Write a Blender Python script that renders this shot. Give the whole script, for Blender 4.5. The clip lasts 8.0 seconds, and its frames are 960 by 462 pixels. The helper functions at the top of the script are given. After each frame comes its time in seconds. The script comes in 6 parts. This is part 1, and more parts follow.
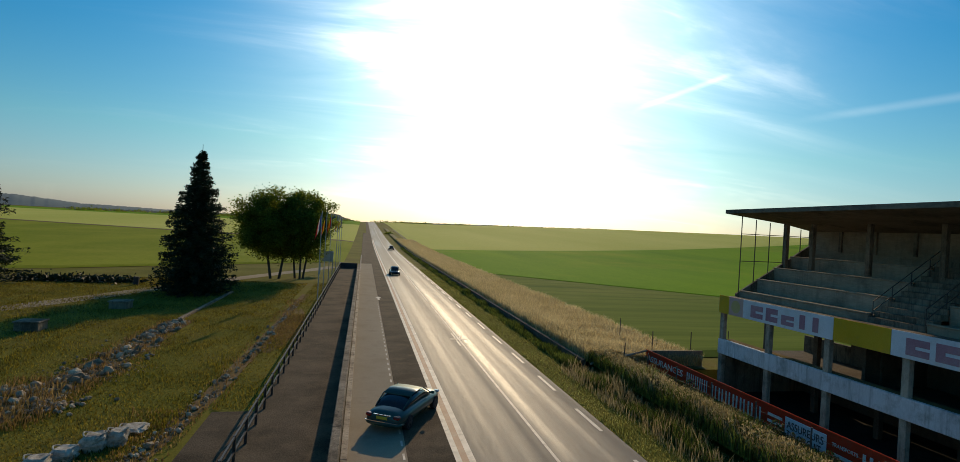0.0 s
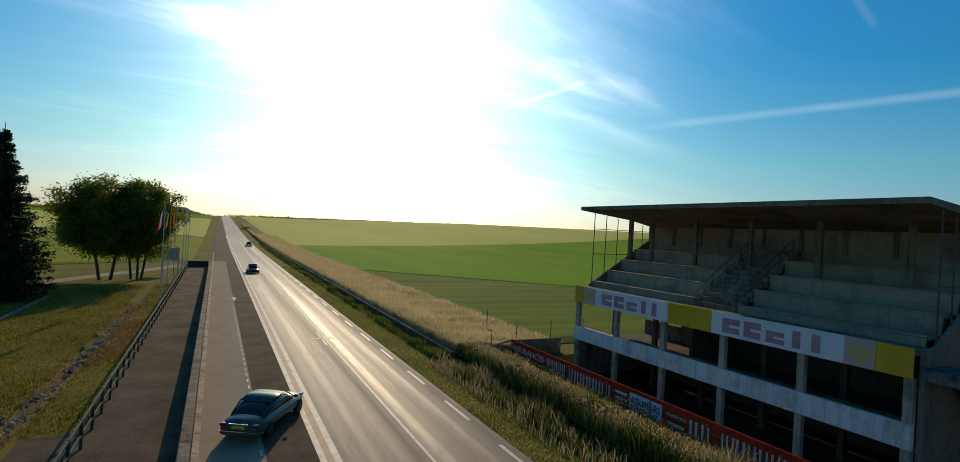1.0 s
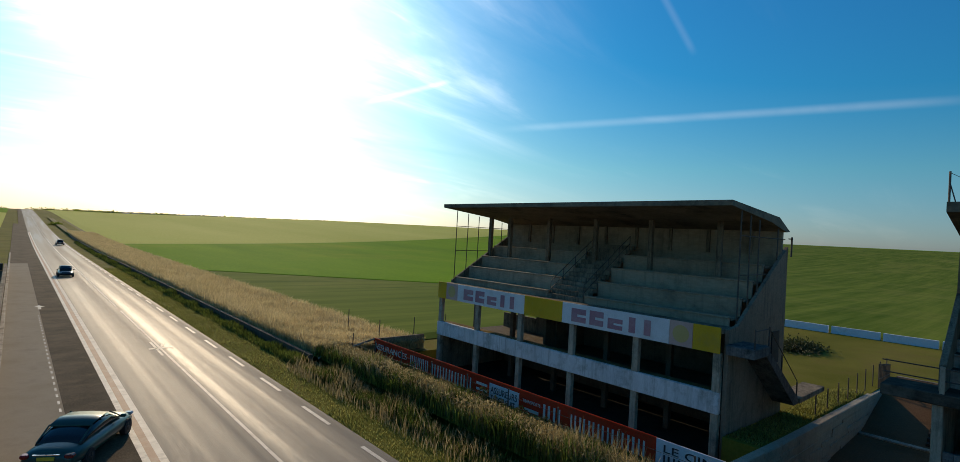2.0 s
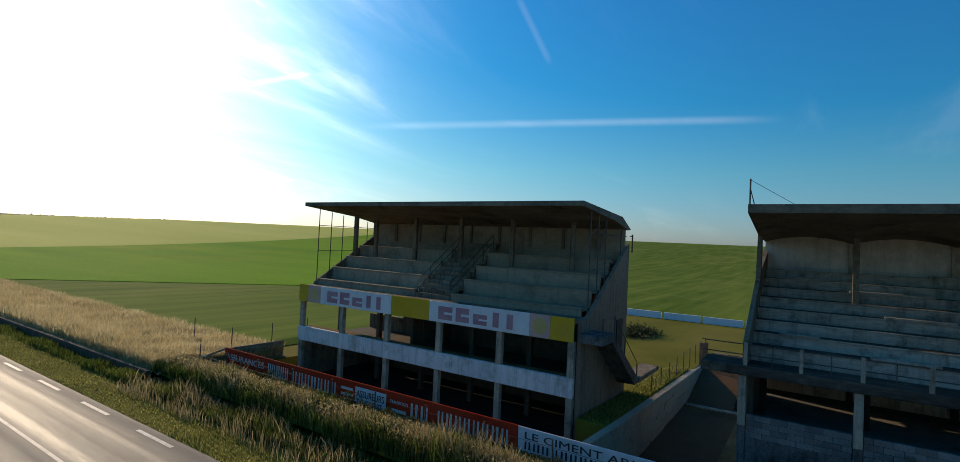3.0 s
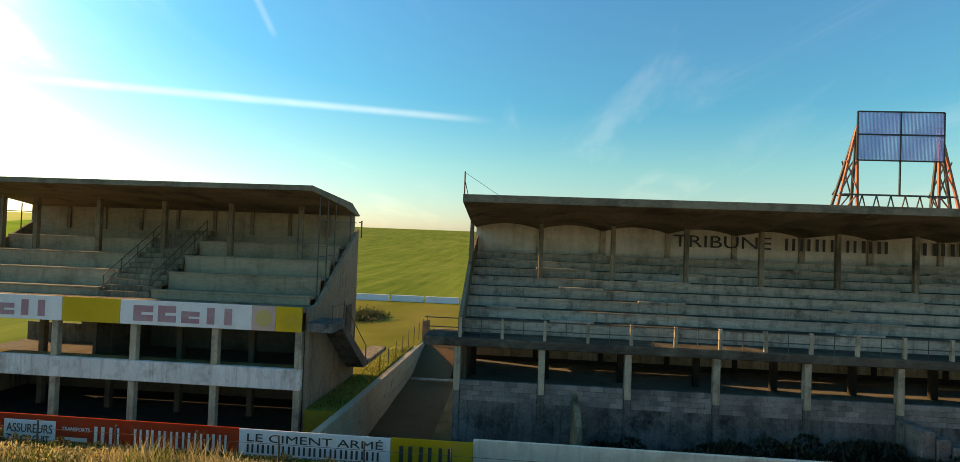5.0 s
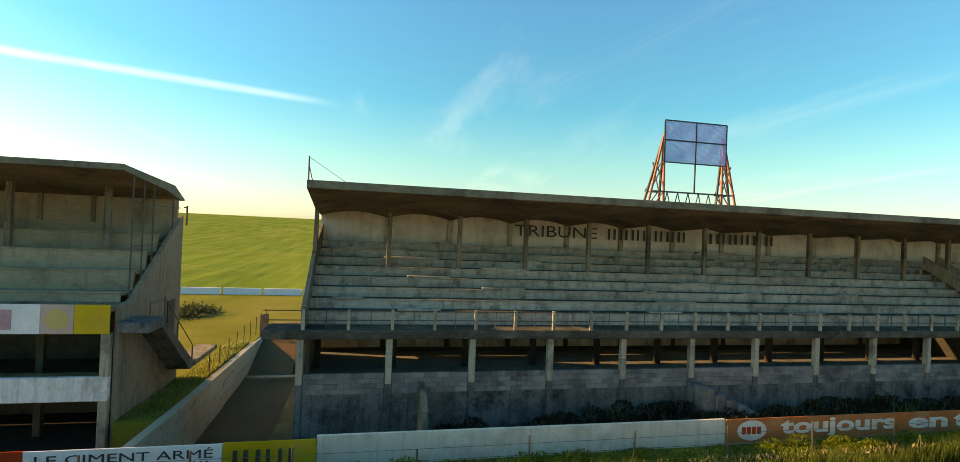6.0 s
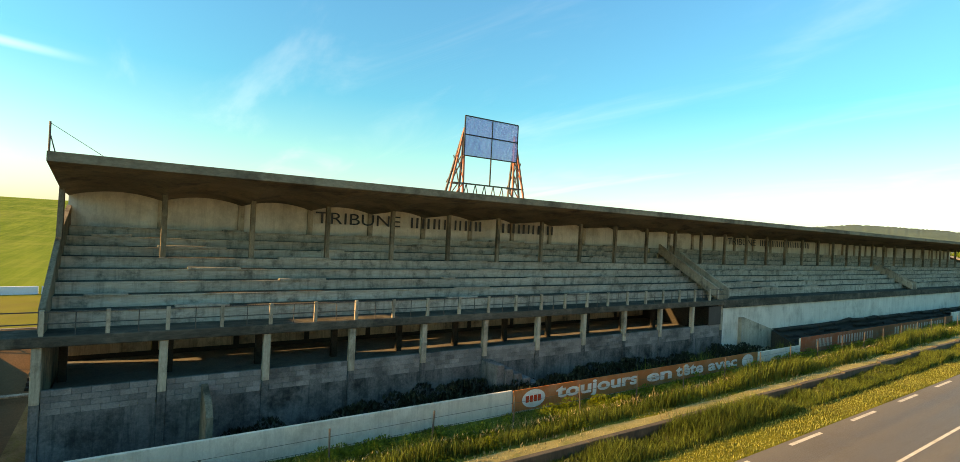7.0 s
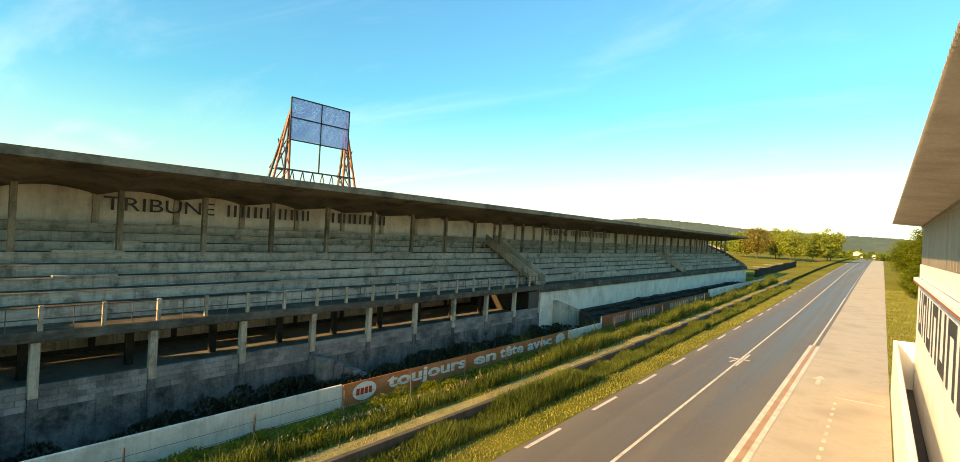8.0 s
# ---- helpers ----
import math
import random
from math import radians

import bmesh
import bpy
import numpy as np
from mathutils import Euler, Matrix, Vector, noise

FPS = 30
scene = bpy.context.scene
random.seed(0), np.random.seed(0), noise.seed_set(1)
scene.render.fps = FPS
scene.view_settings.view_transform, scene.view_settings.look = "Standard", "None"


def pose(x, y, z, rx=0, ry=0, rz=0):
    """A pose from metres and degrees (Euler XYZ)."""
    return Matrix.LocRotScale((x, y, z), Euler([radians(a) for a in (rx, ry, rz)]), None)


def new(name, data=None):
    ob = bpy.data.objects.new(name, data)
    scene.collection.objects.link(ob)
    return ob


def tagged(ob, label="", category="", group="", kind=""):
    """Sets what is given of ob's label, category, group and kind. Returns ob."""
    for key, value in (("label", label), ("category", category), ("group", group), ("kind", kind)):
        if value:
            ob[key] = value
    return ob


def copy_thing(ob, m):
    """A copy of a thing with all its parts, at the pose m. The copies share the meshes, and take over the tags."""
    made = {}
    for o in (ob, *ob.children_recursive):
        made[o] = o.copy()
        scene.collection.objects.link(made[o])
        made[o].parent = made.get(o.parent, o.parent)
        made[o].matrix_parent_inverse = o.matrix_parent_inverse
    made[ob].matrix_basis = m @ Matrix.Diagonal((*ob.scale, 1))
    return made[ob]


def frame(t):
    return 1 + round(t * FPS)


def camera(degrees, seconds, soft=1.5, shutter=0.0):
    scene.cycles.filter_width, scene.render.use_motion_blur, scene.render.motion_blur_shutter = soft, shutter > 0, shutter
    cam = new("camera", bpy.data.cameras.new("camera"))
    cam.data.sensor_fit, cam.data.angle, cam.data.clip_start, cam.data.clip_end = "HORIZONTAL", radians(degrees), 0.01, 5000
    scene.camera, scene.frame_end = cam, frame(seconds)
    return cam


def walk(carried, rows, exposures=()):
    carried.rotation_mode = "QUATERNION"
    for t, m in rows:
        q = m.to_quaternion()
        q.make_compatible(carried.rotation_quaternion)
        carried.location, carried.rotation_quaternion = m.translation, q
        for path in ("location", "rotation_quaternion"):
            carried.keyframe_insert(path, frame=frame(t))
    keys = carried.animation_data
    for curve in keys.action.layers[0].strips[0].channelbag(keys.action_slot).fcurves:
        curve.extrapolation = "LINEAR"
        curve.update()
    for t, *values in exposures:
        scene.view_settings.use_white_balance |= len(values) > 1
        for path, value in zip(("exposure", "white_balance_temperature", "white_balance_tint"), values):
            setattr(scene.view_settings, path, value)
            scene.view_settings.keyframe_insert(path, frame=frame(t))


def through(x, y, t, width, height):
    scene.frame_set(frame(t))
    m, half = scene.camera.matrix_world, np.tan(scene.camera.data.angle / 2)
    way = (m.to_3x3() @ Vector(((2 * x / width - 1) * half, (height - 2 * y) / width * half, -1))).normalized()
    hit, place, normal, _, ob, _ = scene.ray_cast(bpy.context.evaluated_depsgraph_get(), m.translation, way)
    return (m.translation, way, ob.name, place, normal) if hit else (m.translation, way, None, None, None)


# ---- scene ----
cam = camera(85.5, 8.0, soft=0.8)
EYE_HEIGHT = 9.0
TURNS = [(0.0, -12.595, -0.079, -3.292), (0.5, -19.007, 0.045, -3.173), (1.0, -26.924, 0.2, -3.301),
         (1.5, -35.031, 0.515, -3.227), (2.8, -53.236, 1.218, -2.985), (3.0, -56.571, 1.397, -2.721),
         (3.5, -63.542, 1.52, -2.478), (4.0, -71.139, 1.536, -2.307), (4.5, -78.671, 1.368, -2.135),
         (6.0, -102.386, 0.522, -2.357), (6.5, -113.28, 0.282, -2.636), (7.0, -123.821, 0.219, -2.848),
         (7.5, -133.77, 0.168, -2.975), (8.0, -142.203, 0.109, -3.124)]
walk(cam, [(t, pose(0, 0, EYE_HEIGHT, 90 + p, r, yaw)) for t, yaw, p, r in TURNS],
     exposures=[(0.0, -0.95, 8600, 17), (3.0, -0.68, 8000, 20), (4.5, 0.17, 12600, 26), (6.0, 0.8, 24500, 25), (8.0, 1.08, 23500, 23)])

# ---- light ----
SUN_AZ, SUN_EL = 16.0, 21.0          # degrees clockwise from +Y, above the horizon
sun_dir = Vector((math.sin(radians(SUN_AZ)) * math.cos(radians(SUN_EL)),
                  math.cos(radians(SUN_AZ)) * math.cos(radians(SUN_EL)), math.sin(radians(SUN_EL))))
sun = new("sun", bpy.data.lights.new("sun", "SUN"))
sun.data.energy, sun.data.angle, sun.data.color = 4.7, radians(0.6), (1.0, 0.865, 0.645)
sun.rotation_mode = "QUATERNION"
sun.rotation_quaternion = sun_dir.to_track_quat("Z", "Y")


def vapour_trails(n, l, way, ripple):
    """Thin ice trails: narrow bands along great circles, torn by the same wind noise."""
    total = None
    for normal, centre, cos_half, width, power in (((0.2225, 0.071, -0.9723), (0.8786, 0.4176, 0.2316), 0.925, 0.010, 2.6),
                                                   ((0.413, 0.0235, -0.9104), (0.5257, 0.8101, 0.2594), 0.996, 0.007, 6.0),
                                                   ((-0.2472, 0.8541, -0.4576), (0.811, 0.4408, 0.3846), 0.9975, 0.009, 1.2)):
        d = n.new("ShaderNodeVectorMath"); d.operation = "DOT_PRODUCT"; d.inputs[1].default_value = normal
        c = n.new("ShaderNodeVectorMath"); c.operation = "DOT_PRODUCT"; c.inputs[1].default_value = centre
        l.new(way, d.inputs[0]); l.new(way, c.inputs[0])
        ab = n.new("ShaderNodeMath"); ab.operation = "ABSOLUTE"
        l.new(d.outputs["Value"], ab.inputs[0])
        m1 = n.new("ShaderNodeMapRange"); m1.interpolation_type = "SMOOTHSTEP"
        m1.inputs["From Min"].default_value, m1.inputs["From Max"].default_value = width, 0.0
        l.new(ab.outputs[0], m1.inputs["Value"])
        m2 = n.new("ShaderNodeMapRange"); m2.interpolation_type = "SMOOTHSTEP"
        m2.inputs["From Min"].default_value = cos_half
        m2.inputs["From Max"].default_value = cos_half + (1 - cos_half) * 0.6
        m2.inputs["To Max"].default_value = power
        l.new(c.outputs["Value"], m2.inputs["Value"])
        x = n.new("ShaderNodeMath"); x.operation = "MULTIPLY"
        l.new(m1.outputs[0], x.inputs[0]); l.new(m2.outputs[0], x.inputs[1])
        y = n.new("ShaderNodeMath"); y.operation = "MULTIPLY"
        l.new(x.outputs[0], y.inputs[0]); l.new(ripple, y.inputs[1])
        if total is None:
            total = y.outputs[0]
        else:
            a = n.new("ShaderNodeMath"); a.operation = "ADD"
            l.new(total, a.inputs[0]); l.new(y.outputs[0], a.inputs[1])
            total = a.outputs[0]
    return total


def make_world():
    w = bpy.data.worlds.new("sky")
    w.use_nodes = True
    scene.world = w
    nt = w.node_tree
    n, l = nt.nodes, nt.links
    n.clear()
    out = n.new("ShaderNodeOutputWorld")
    bg = n.new("ShaderNodeBackground")
    sky = n.new("ShaderNodeTexSky")
    sky.sky_type, sky.sun_disc = "NISHITA", False
    sky.sun_elevation, sky.sun_rotation = radians(SUN_EL), radians(SUN_AZ)
    sky.air_density, sky.dust_density, sky.ozone_density = 1.1, 0.9, 4.0
    bg.inputs["Strength"].default_value = 0.15
    tc = n.new("ShaderNodeTexCoord")
    # thin cirrus: stretched noise on the flat layer high above
    sep = n.new("ShaderNodeSeparateXYZ")
    l.new(tc.outputs["Generated"], sep.inputs[0])
    zc = n.new("ShaderNodeMath"); zc.operation = "MAXIMUM"; zc.inputs[1].default_value = 0.03
    l.new(sep.outputs["Z"], zc.inputs[0])
    zz = n.new("ShaderNodeMath"); zz.operation = "ADD"; zz.inputs[1].default_value = 0.12
    l.new(zc.outputs[0], zz.inputs[0])
    dx = n.new("ShaderNodeMath"); dx.operation = "DIVIDE"
    dy = n.new("ShaderNodeMath"); dy.operation = "DIVIDE"
    l.new(sep.outputs["X"], dx.inputs[0]); l.new(zz.outputs[0], dx.inputs[1])
    l.new(sep.outputs["Y"], dy.inputs[0]); l.new(zz.outputs[0], dy.inputs[1])
    com = n.new("ShaderNodeCombineXYZ")
    l.new(dx.outputs[0], com.inputs[0]); l.new(dy.outputs[0], com.inputs[1])
    mp = n.new("ShaderNodeMapping")
    mp.inputs["Rotation"].default_value = (0, 0, radians(28))
    mp.inputs["Scale"].default_value = (0.45, 1.5, 1)
    l.new(com.outputs[0], mp.inputs[0])
    nz = n.new("ShaderNodeTexNoise")
    nz.inputs["Scale"].default_value, nz.inputs["Detail"].default_value = 1.1, 7
    nz.inputs["Roughness"].default_value, nz.inputs["Distortion"].default_value = 0.58, 0.7
    l.new(mp.outputs[0], nz.inputs["Vector"])
    cr = n.new("ShaderNodeMapRange")
    cr.inputs["From Min"].default_value, cr.inputs["From Max"].default_value = 0.52, 0.8
    cr.interpolation_type = "SMOOTHSTEP"
    l.new(nz.outputs["Fac"], cr.inputs["Value"])
    # forward scattering: thin cloud and haze are brightest round the sun
    dot = n.new("ShaderNodeVectorMath"); dot.operation = "DOT_PRODUCT"
    nrm = n.new("ShaderNodeVectorMath"); nrm.operation = "NORMALIZE"
    l.new(tc.outputs["Generated"], nrm.inputs[0]); l.new(nrm.outputs[0], dot.inputs[0])
    dot.inputs[1].default_value = sun_dir
    ph = n.new("ShaderNodeMapRange")
    ph.inputs["From Min"].default_value, ph.inputs["From Max"].default_value = 0.55, 1.0
    l.new(dot.outputs["Value"], ph.inputs["Value"])
    pw = n.new("ShaderNodeMath"); pw.operation = "POWER"; pw.inputs[1].default_value = 9.0
    l.new(ph.outputs[0], pw.inputs[0])
    amp = n.new("ShaderNodeMath"); amp.operation = "MULTIPLY_ADD"
    amp.inputs[1].default_value, amp.inputs[2].default_value = 26.0, 0.5
    l.new(pw.outputs[0], amp.inputs[0])
    cl = n.new("ShaderNodeMath"); cl.operation = "MULTIPLY"
    l.new(amp.outputs[0], cl.inputs[0]); l.new(cr.outputs[0], cl.inputs[1])
    hz = n.new("ShaderNodeMath"); hz.operation = "MULTIPLY_ADD"; hz.inputs[1].default_value = 9.0
    soft = n.new("ShaderNodeMapRange")
    soft.inputs["From Min"].default_value, soft.inputs["From Max"].default_value = 0.35, 0.7
    soft.inputs["To Min"].default_value, soft.inputs["To Max"].default_value = 0.45, 1.7
    l.new(nz.outputs["Fac"], soft.inputs["Value"])
    halo = n.new("ShaderNodeMath"); halo.operation = "MULTIPLY"
    l.new(pw.outputs[0], halo.inputs[0]); l.new(soft.outputs[0], halo.inputs[1])
    trail = vapour_trails(n, l, nrm.outputs[0], nz.outputs["Fac"])
    both = n.new("ShaderNodeMath"); both.operation = "ADD"
    l.new(cl.outputs[0], both.inputs[0]); l.new(trail, both.inputs[1])
    l.new(halo.outputs[0], hz.inputs[0]); l.new(both.outputs[0], hz.inputs[2])
    vs = n.new("ShaderNodeVectorMath"); vs.operation = "SCALE"
    vs.inputs[0].default_value = (1.0, 0.97, 0.9)
    cap = n.new("ShaderNodeMath"); cap.operation = "MINIMUM"; cap.inputs[1].default_value = 15.0
    l.new(hz.outputs[0], cap.inputs[0])
    l.new(cap.outputs[0], vs.inputs["Scale"])
    add = n.new("ShaderNodeVectorMath"); add.operation = "ADD"
    tint = n.new("ShaderNodeVectorMath"); tint.operation = "MULTIPLY"
    # clean air: the low sky is less yellow than the model's, the high sky a deeper blue
    lift = n.new("ShaderNodeMapRange"); lift.inputs["From Max"].default_value = 0.45
    l.new(sep.outputs["Z"], lift.inputs["Value"])
    grade = n.new("ShaderNodeMix"); grade.data_type = "RGBA"
    grade.inputs["A"].default_value, grade.inputs["B"].default_value = (0.75, 1.14, 1.17, 1), (0.5, 1.2, 1.66, 1)
    l.new(lift.outputs[0], grade.inputs["Factor"])
    near = n.new("ShaderNodeMapRange"); near.inputs["From Max"].default_value = 0.14
    l.new(sep.outputs["Z"], near.inputs["Value"])
    rim = n.new("ShaderNodeMix"); rim.data_type = "RGBA"
    rim.inputs["A"].default_value = (0.72, 0.98, 1.55, 1)
    l.new(near.outputs[0], rim.inputs["Factor"]); l.new(grade.outputs["Result"], rim.inputs["B"])
    l.new(rim.outputs["Result"], tint.inputs[1])
    sat = n.new("ShaderNodeHueSaturation"); sat.inputs["Saturation"].default_value = 1.18
    l.new(sky.outputs[0], tint.inputs[0]); l.new(tint.outputs[0], sat.inputs["Color"])
    l.new(sat.outputs["Color"], add.inputs[0]); l.new(vs.outputs[0], add.inputs[1])
    l.new(add.outputs[0], bg.inputs["Color"])
    l.new(bg.outputs[0], out.inputs["Surface"])


make_world()


# ---- materials ----
def surface(name, a, b, rough=0.85, coarse=0.35, fine=18.0, bump=0.3, metal=0.0, c=None, c_scale=0.12, c_amount=0.5,
            stretch=(1, 1, 1), random_tint=0.0, island=False, spec=0.5, rough_to=None, streak=None):
    """A rough surface: two colours by fine grain, patches of a third by coarse stains, and relief."""
    m = bpy.data.materials.new(name)
    m.use_nodes = True
    n, l = m.node_tree.nodes, m.node_tree.links
    p = n["Principled BSDF"]
    p.inputs["Roughness"].default_value, p.inputs["Metallic"].default_value = rough, metal
    p.inputs["Specular IOR Level"].default_value = spec
    tc = n.new("ShaderNodeTexCoord")
    mp = n.new("ShaderNodeMapping")
    mp.inputs["Scale"].default_value = stretch
    l.new(tc.outputs["Object"], mp.inputs[0])
    n1 = n.new("ShaderNodeTexNoise"); n1.inputs["Scale"].default_value = fine; n1.inputs["Detail"].default_value = 6
    n2 = n.new("ShaderNodeTexNoise"); n2.inputs["Scale"].default_value = coarse; n2.inputs["Detail"].default_value = 5
    n1.inputs["Roughness"].default_value = 0.65
    l.new(mp.outputs[0], n1.inputs["Vector"]); l.new(mp.outputs[0], n2.inputs["Vector"])
    ad = n.new("ShaderNodeMath"); ad.operation = "MULTIPLY_ADD"; ad.inputs[1].default_value = 0.55
    l.new(n2.outputs["Fac"], ad.inputs[0])
    hf = n.new("ShaderNodeMath"); hf.operation = "MULTIPLY"; hf.inputs[1].default_value = 0.45
    l.new(n1.outputs["Fac"], hf.inputs[0]); l.new(hf.outputs[0], ad.inputs[2])
    mr = n.new("ShaderNodeMapRange")
    mr.inputs["From Min"].default_value, mr.inputs["From Max"].default_value = 0.36, 0.64
    l.new(ad.outputs[0], mr.inputs["Value"])
    mx = n.new("ShaderNodeMix"); mx.data_type = "RGBA"
    mx.inputs["A"].default_value, mx.inputs["B"].default_value = (*a, 1), (*b, 1)
    l.new(mr.outputs[0], mx.inputs["Factor"])
    col = mx.outputs["Result"]
    if c:
        n3 = n.new("ShaderNodeTexNoise"); n3.inputs["Scale"].default_value = c_scale
        n3.inputs["Detail"].default_value, n3.inputs["Roughness"].default_value = 8, 0.7
        l.new(tc.outputs["Object"], n3.inputs["Vector"])
        m3 = n.new("ShaderNodeMapRange")
        m3.inputs["From Min"].default_value, m3.inputs["From Max"].default_value = 0.5, 0.68
        m3.inputs["To Max"].default_value = c_amount
        l.new(n3.outputs["Fac"], m3.inputs["Value"])
        x3 = n.new("ShaderNodeMix"); x3.data_type = "RGBA"
        x3.inputs["B"].default_value = (*c, 1)
        l.new(m3.outputs[0], x3.inputs["Factor"]); l.new(col, x3.inputs["A"])
        col = x3.outputs["Result"]
    if streak:
        # run-off stains: narrow, tall, of uneven strength
        sm = n.new("ShaderNodeMapping"); sm.inputs["Scale"].default_value = (2.2, 2.2, 0.16)
        l.new(tc.outputs["Object"], sm.inputs[0])
        n4 = n.new("ShaderNodeTexNoise"); n4.inputs["Scale"].default_value = 1.6
        n4.inputs["Detail"].default_value, n4.inputs["Roughness"].default_value = 9, 0.75
        l.new(sm.outputs[0], n4.inputs["Vector"])
        m4 = n.new("ShaderNodeMapRange")
        m4.inputs["From Min"].default_value, m4.inputs["From Max"].default_value = 0.5, 0.66
        m4.inputs["To Max"].default_value = streak[1]
        l.new(n4.outputs["Fac"], m4.inputs["Value"])
        x4 = n.new("ShaderNodeMix"); x4.data_type = "RGBA"
        x4.inputs["B"].default_value = (*streak[0], 1)
        l.new(m4.outputs[0], x4.inputs["Factor"]); l.new(col, x4.inputs["A"])
        col = x4.outputs["Result"]
    if random_tint:
        if island:
            g = n.new("ShaderNodeNewGeometry"); src = g.outputs["Random Per Island"]
        else:
            g = n.new("ShaderNodeObjectInfo"); src = g.outputs["Random"]
        r = n.new("ShaderNodeMapRange")
        r.inputs["To Min"].default_value, r.inputs["To Max"].default_value = 1 - random_tint, 1 + random_tint
        l.new(src, r.inputs["Value"])
        hs = n.new("ShaderNodeHueSaturation")
        l.new(r.outputs[0], hs.inputs["Value"]); l.new(col, hs.inputs["Color"])
        col = hs.outputs["Color"]
    l.new(col, p.inputs["Base Color"])
    if rough_to is not None:
        rr = n.new("ShaderNodeMapRange")
        rr.inputs["From Min"].default_value, rr.inputs["From Max"].default_value = 0.35, 0.65
        rr.inputs["To Min"].default_value, rr.inputs["To Max"].default_value = rough, rough_to
        l.new(n2.outputs["Fac"], rr.inputs["Value"]); l.new(rr.outputs[0], p.inputs["Roughness"])
    if bump:
        bp = n.new("ShaderNodeBump"); bp.inputs["Strength"].default_value = bump; bp.inputs["Distance"].default_value = 0.03
        l.new(n1.outputs["Fac"], bp.inputs["Height"]); l.new(bp.outputs[0], p.inputs["Normal"])
    return m


def leaf_material(name, a, b, through=0.4, tint=0.35):
    m = surface(name, a, b, rough=0.6, coarse=0.3, fine=3.0, bump=0, random_tint=tint, island=True, spec=0.25)
    n, l = m.node_tree.nodes, m.node_tree.links
    p = n["Principled BSDF"]
    tr = n.new("ShaderNodeBsdfTranslucent")
    mix = n.new("ShaderNodeMixShader"); mix.inputs[0].default_value = through
    src = p.inputs["Base Color"].links[0].from_socket
    l.new(src, tr.inputs["Color"])
    l.new(p.outputs[0], mix.inputs[1]); l.new(tr.outputs[0], mix.inputs[2])
    l.new(mix.outputs[0], n["Material Output"].inputs["Surface"])
    return m


M = {}
M["lawn"] = surface("lawn", (0.115, 0.115, 0.014), (0.22, 0.185, 0.034), 0.95, 0.15, 9.0, 1.0, c=(0.2, 0.13, 0.045), c_scale=0.16, c_amount=0.55, spec=0.04)
M["crop"] = surface("crop", (0.1, 0.25, 0.004), (0.19, 0.34, 0.01), 0.95, 0.05, 2.5, 0.8, c=(0.3, 0.33, 0.025), c_scale=0.015, c_amount=0.6, stretch=(1, .15, 1), spec=0.02)
M["barley"] = surface("barley", (0.48, 0.47, 0.08), (0.66, 0.6, 0.15), 0.95, 0.015, 2.0, 0.5, c=(0.5, 0.52, 0.1), c_scale=0.006, stretch=(1, .15, 1), spec=0.03)
M["asphalt"] = surface("asphalt", (0.11, 0.091, 0.069), (0.19, 0.162, 0.127), 0.48, 0.75, 90.0, 0.6, c=(0.13, 0.095, 0.062), c_scale=0.2, stretch=(1, 0.006, 1), spec=0.32, rough_to=0.75)
M["lane_asphalt"] = surface("lane_asphalt", (0.3, 0.232, 0.15), (0.44, 0.355, 0.25), 0.92, 0.35, 40.0, 0.5, c=(0.23, 0.175, 0.115), c_scale=0.35, c_amount=0.6, spec=0.05)
M["pale_lane"] = surface("pale_lane", (0.37, 0.31, 0.24), (0.54, 0.47, 0.375), 0.92, 0.35, 40.0, 0.5, c=(0.27, 0.215, 0.15), c_scale=0.35, c_amount=0.5, spec=0.05)
M["dark_asphalt"] = surface("dark_asphalt", (0.045, 0.033, 0.021), (0.14, 0.102, 0.066), 0.92, 0.4, 14.0, 0.9, c=(0.16, 0.115, 0.07), c_scale=0.9, c_amount=0.6, spec=0.08)
M["paint_white"] = surface("paint_white", (0.52, 0.45, 0.35), (0.7, 0.63, 0.52), 0.62, 1.5, 40.0, 0.2, c=(0.25, 0.2, 0.15), c_scale=1.6, c_amount=0.6, spec=0.25)
M["paint_red"] = surface("paint_red", (0.36, 0.19, 0.11), (0.46, 0.27, 0.17), 0.65, 1.5, 30.0, 0.2, c=(0.46, 0.36, 0.26), c_scale=1.2, spec=0.2)
M["concrete"] = surface("concrete", (0.14, 0.105, 0.07), (0.32, 0.255, 0.185), 0.9, 0.6, 12.0, 0.6, c=(0.05, 0.038, 0.027), c_scale=0.55, c_amount=0.85, stretch=(1, 1, 0.4), spec=0.15, streak=((0.04, 0.031, 0.022), 0.75))
M["concrete_light"] = surface("concrete_light", (0.31, 0.25, 0.185), (0.5, 0.425, 0.33), 0.85, 0.7, 14.0, 0.5, c=(0.1, 0.078, 0.055), c_scale=0.8, c_amount=0.8, stretch=(1, 1, 0.4), spec=0.15, streak=((0.04, 0.031, 0.022), 0.55))
M["limewash"] = surface("limewash", (0.54, 0.5, 0.43), (0.72, 0.68, 0.59), 0.85, 0.5, 14.0, 0.4, c=(0.25, 0.215, 0.165), c_scale=0.5, c_amount=0.6, stretch=(1, 1, 0.6), streak=((0.16, 0.13, 0.1), 0.28))


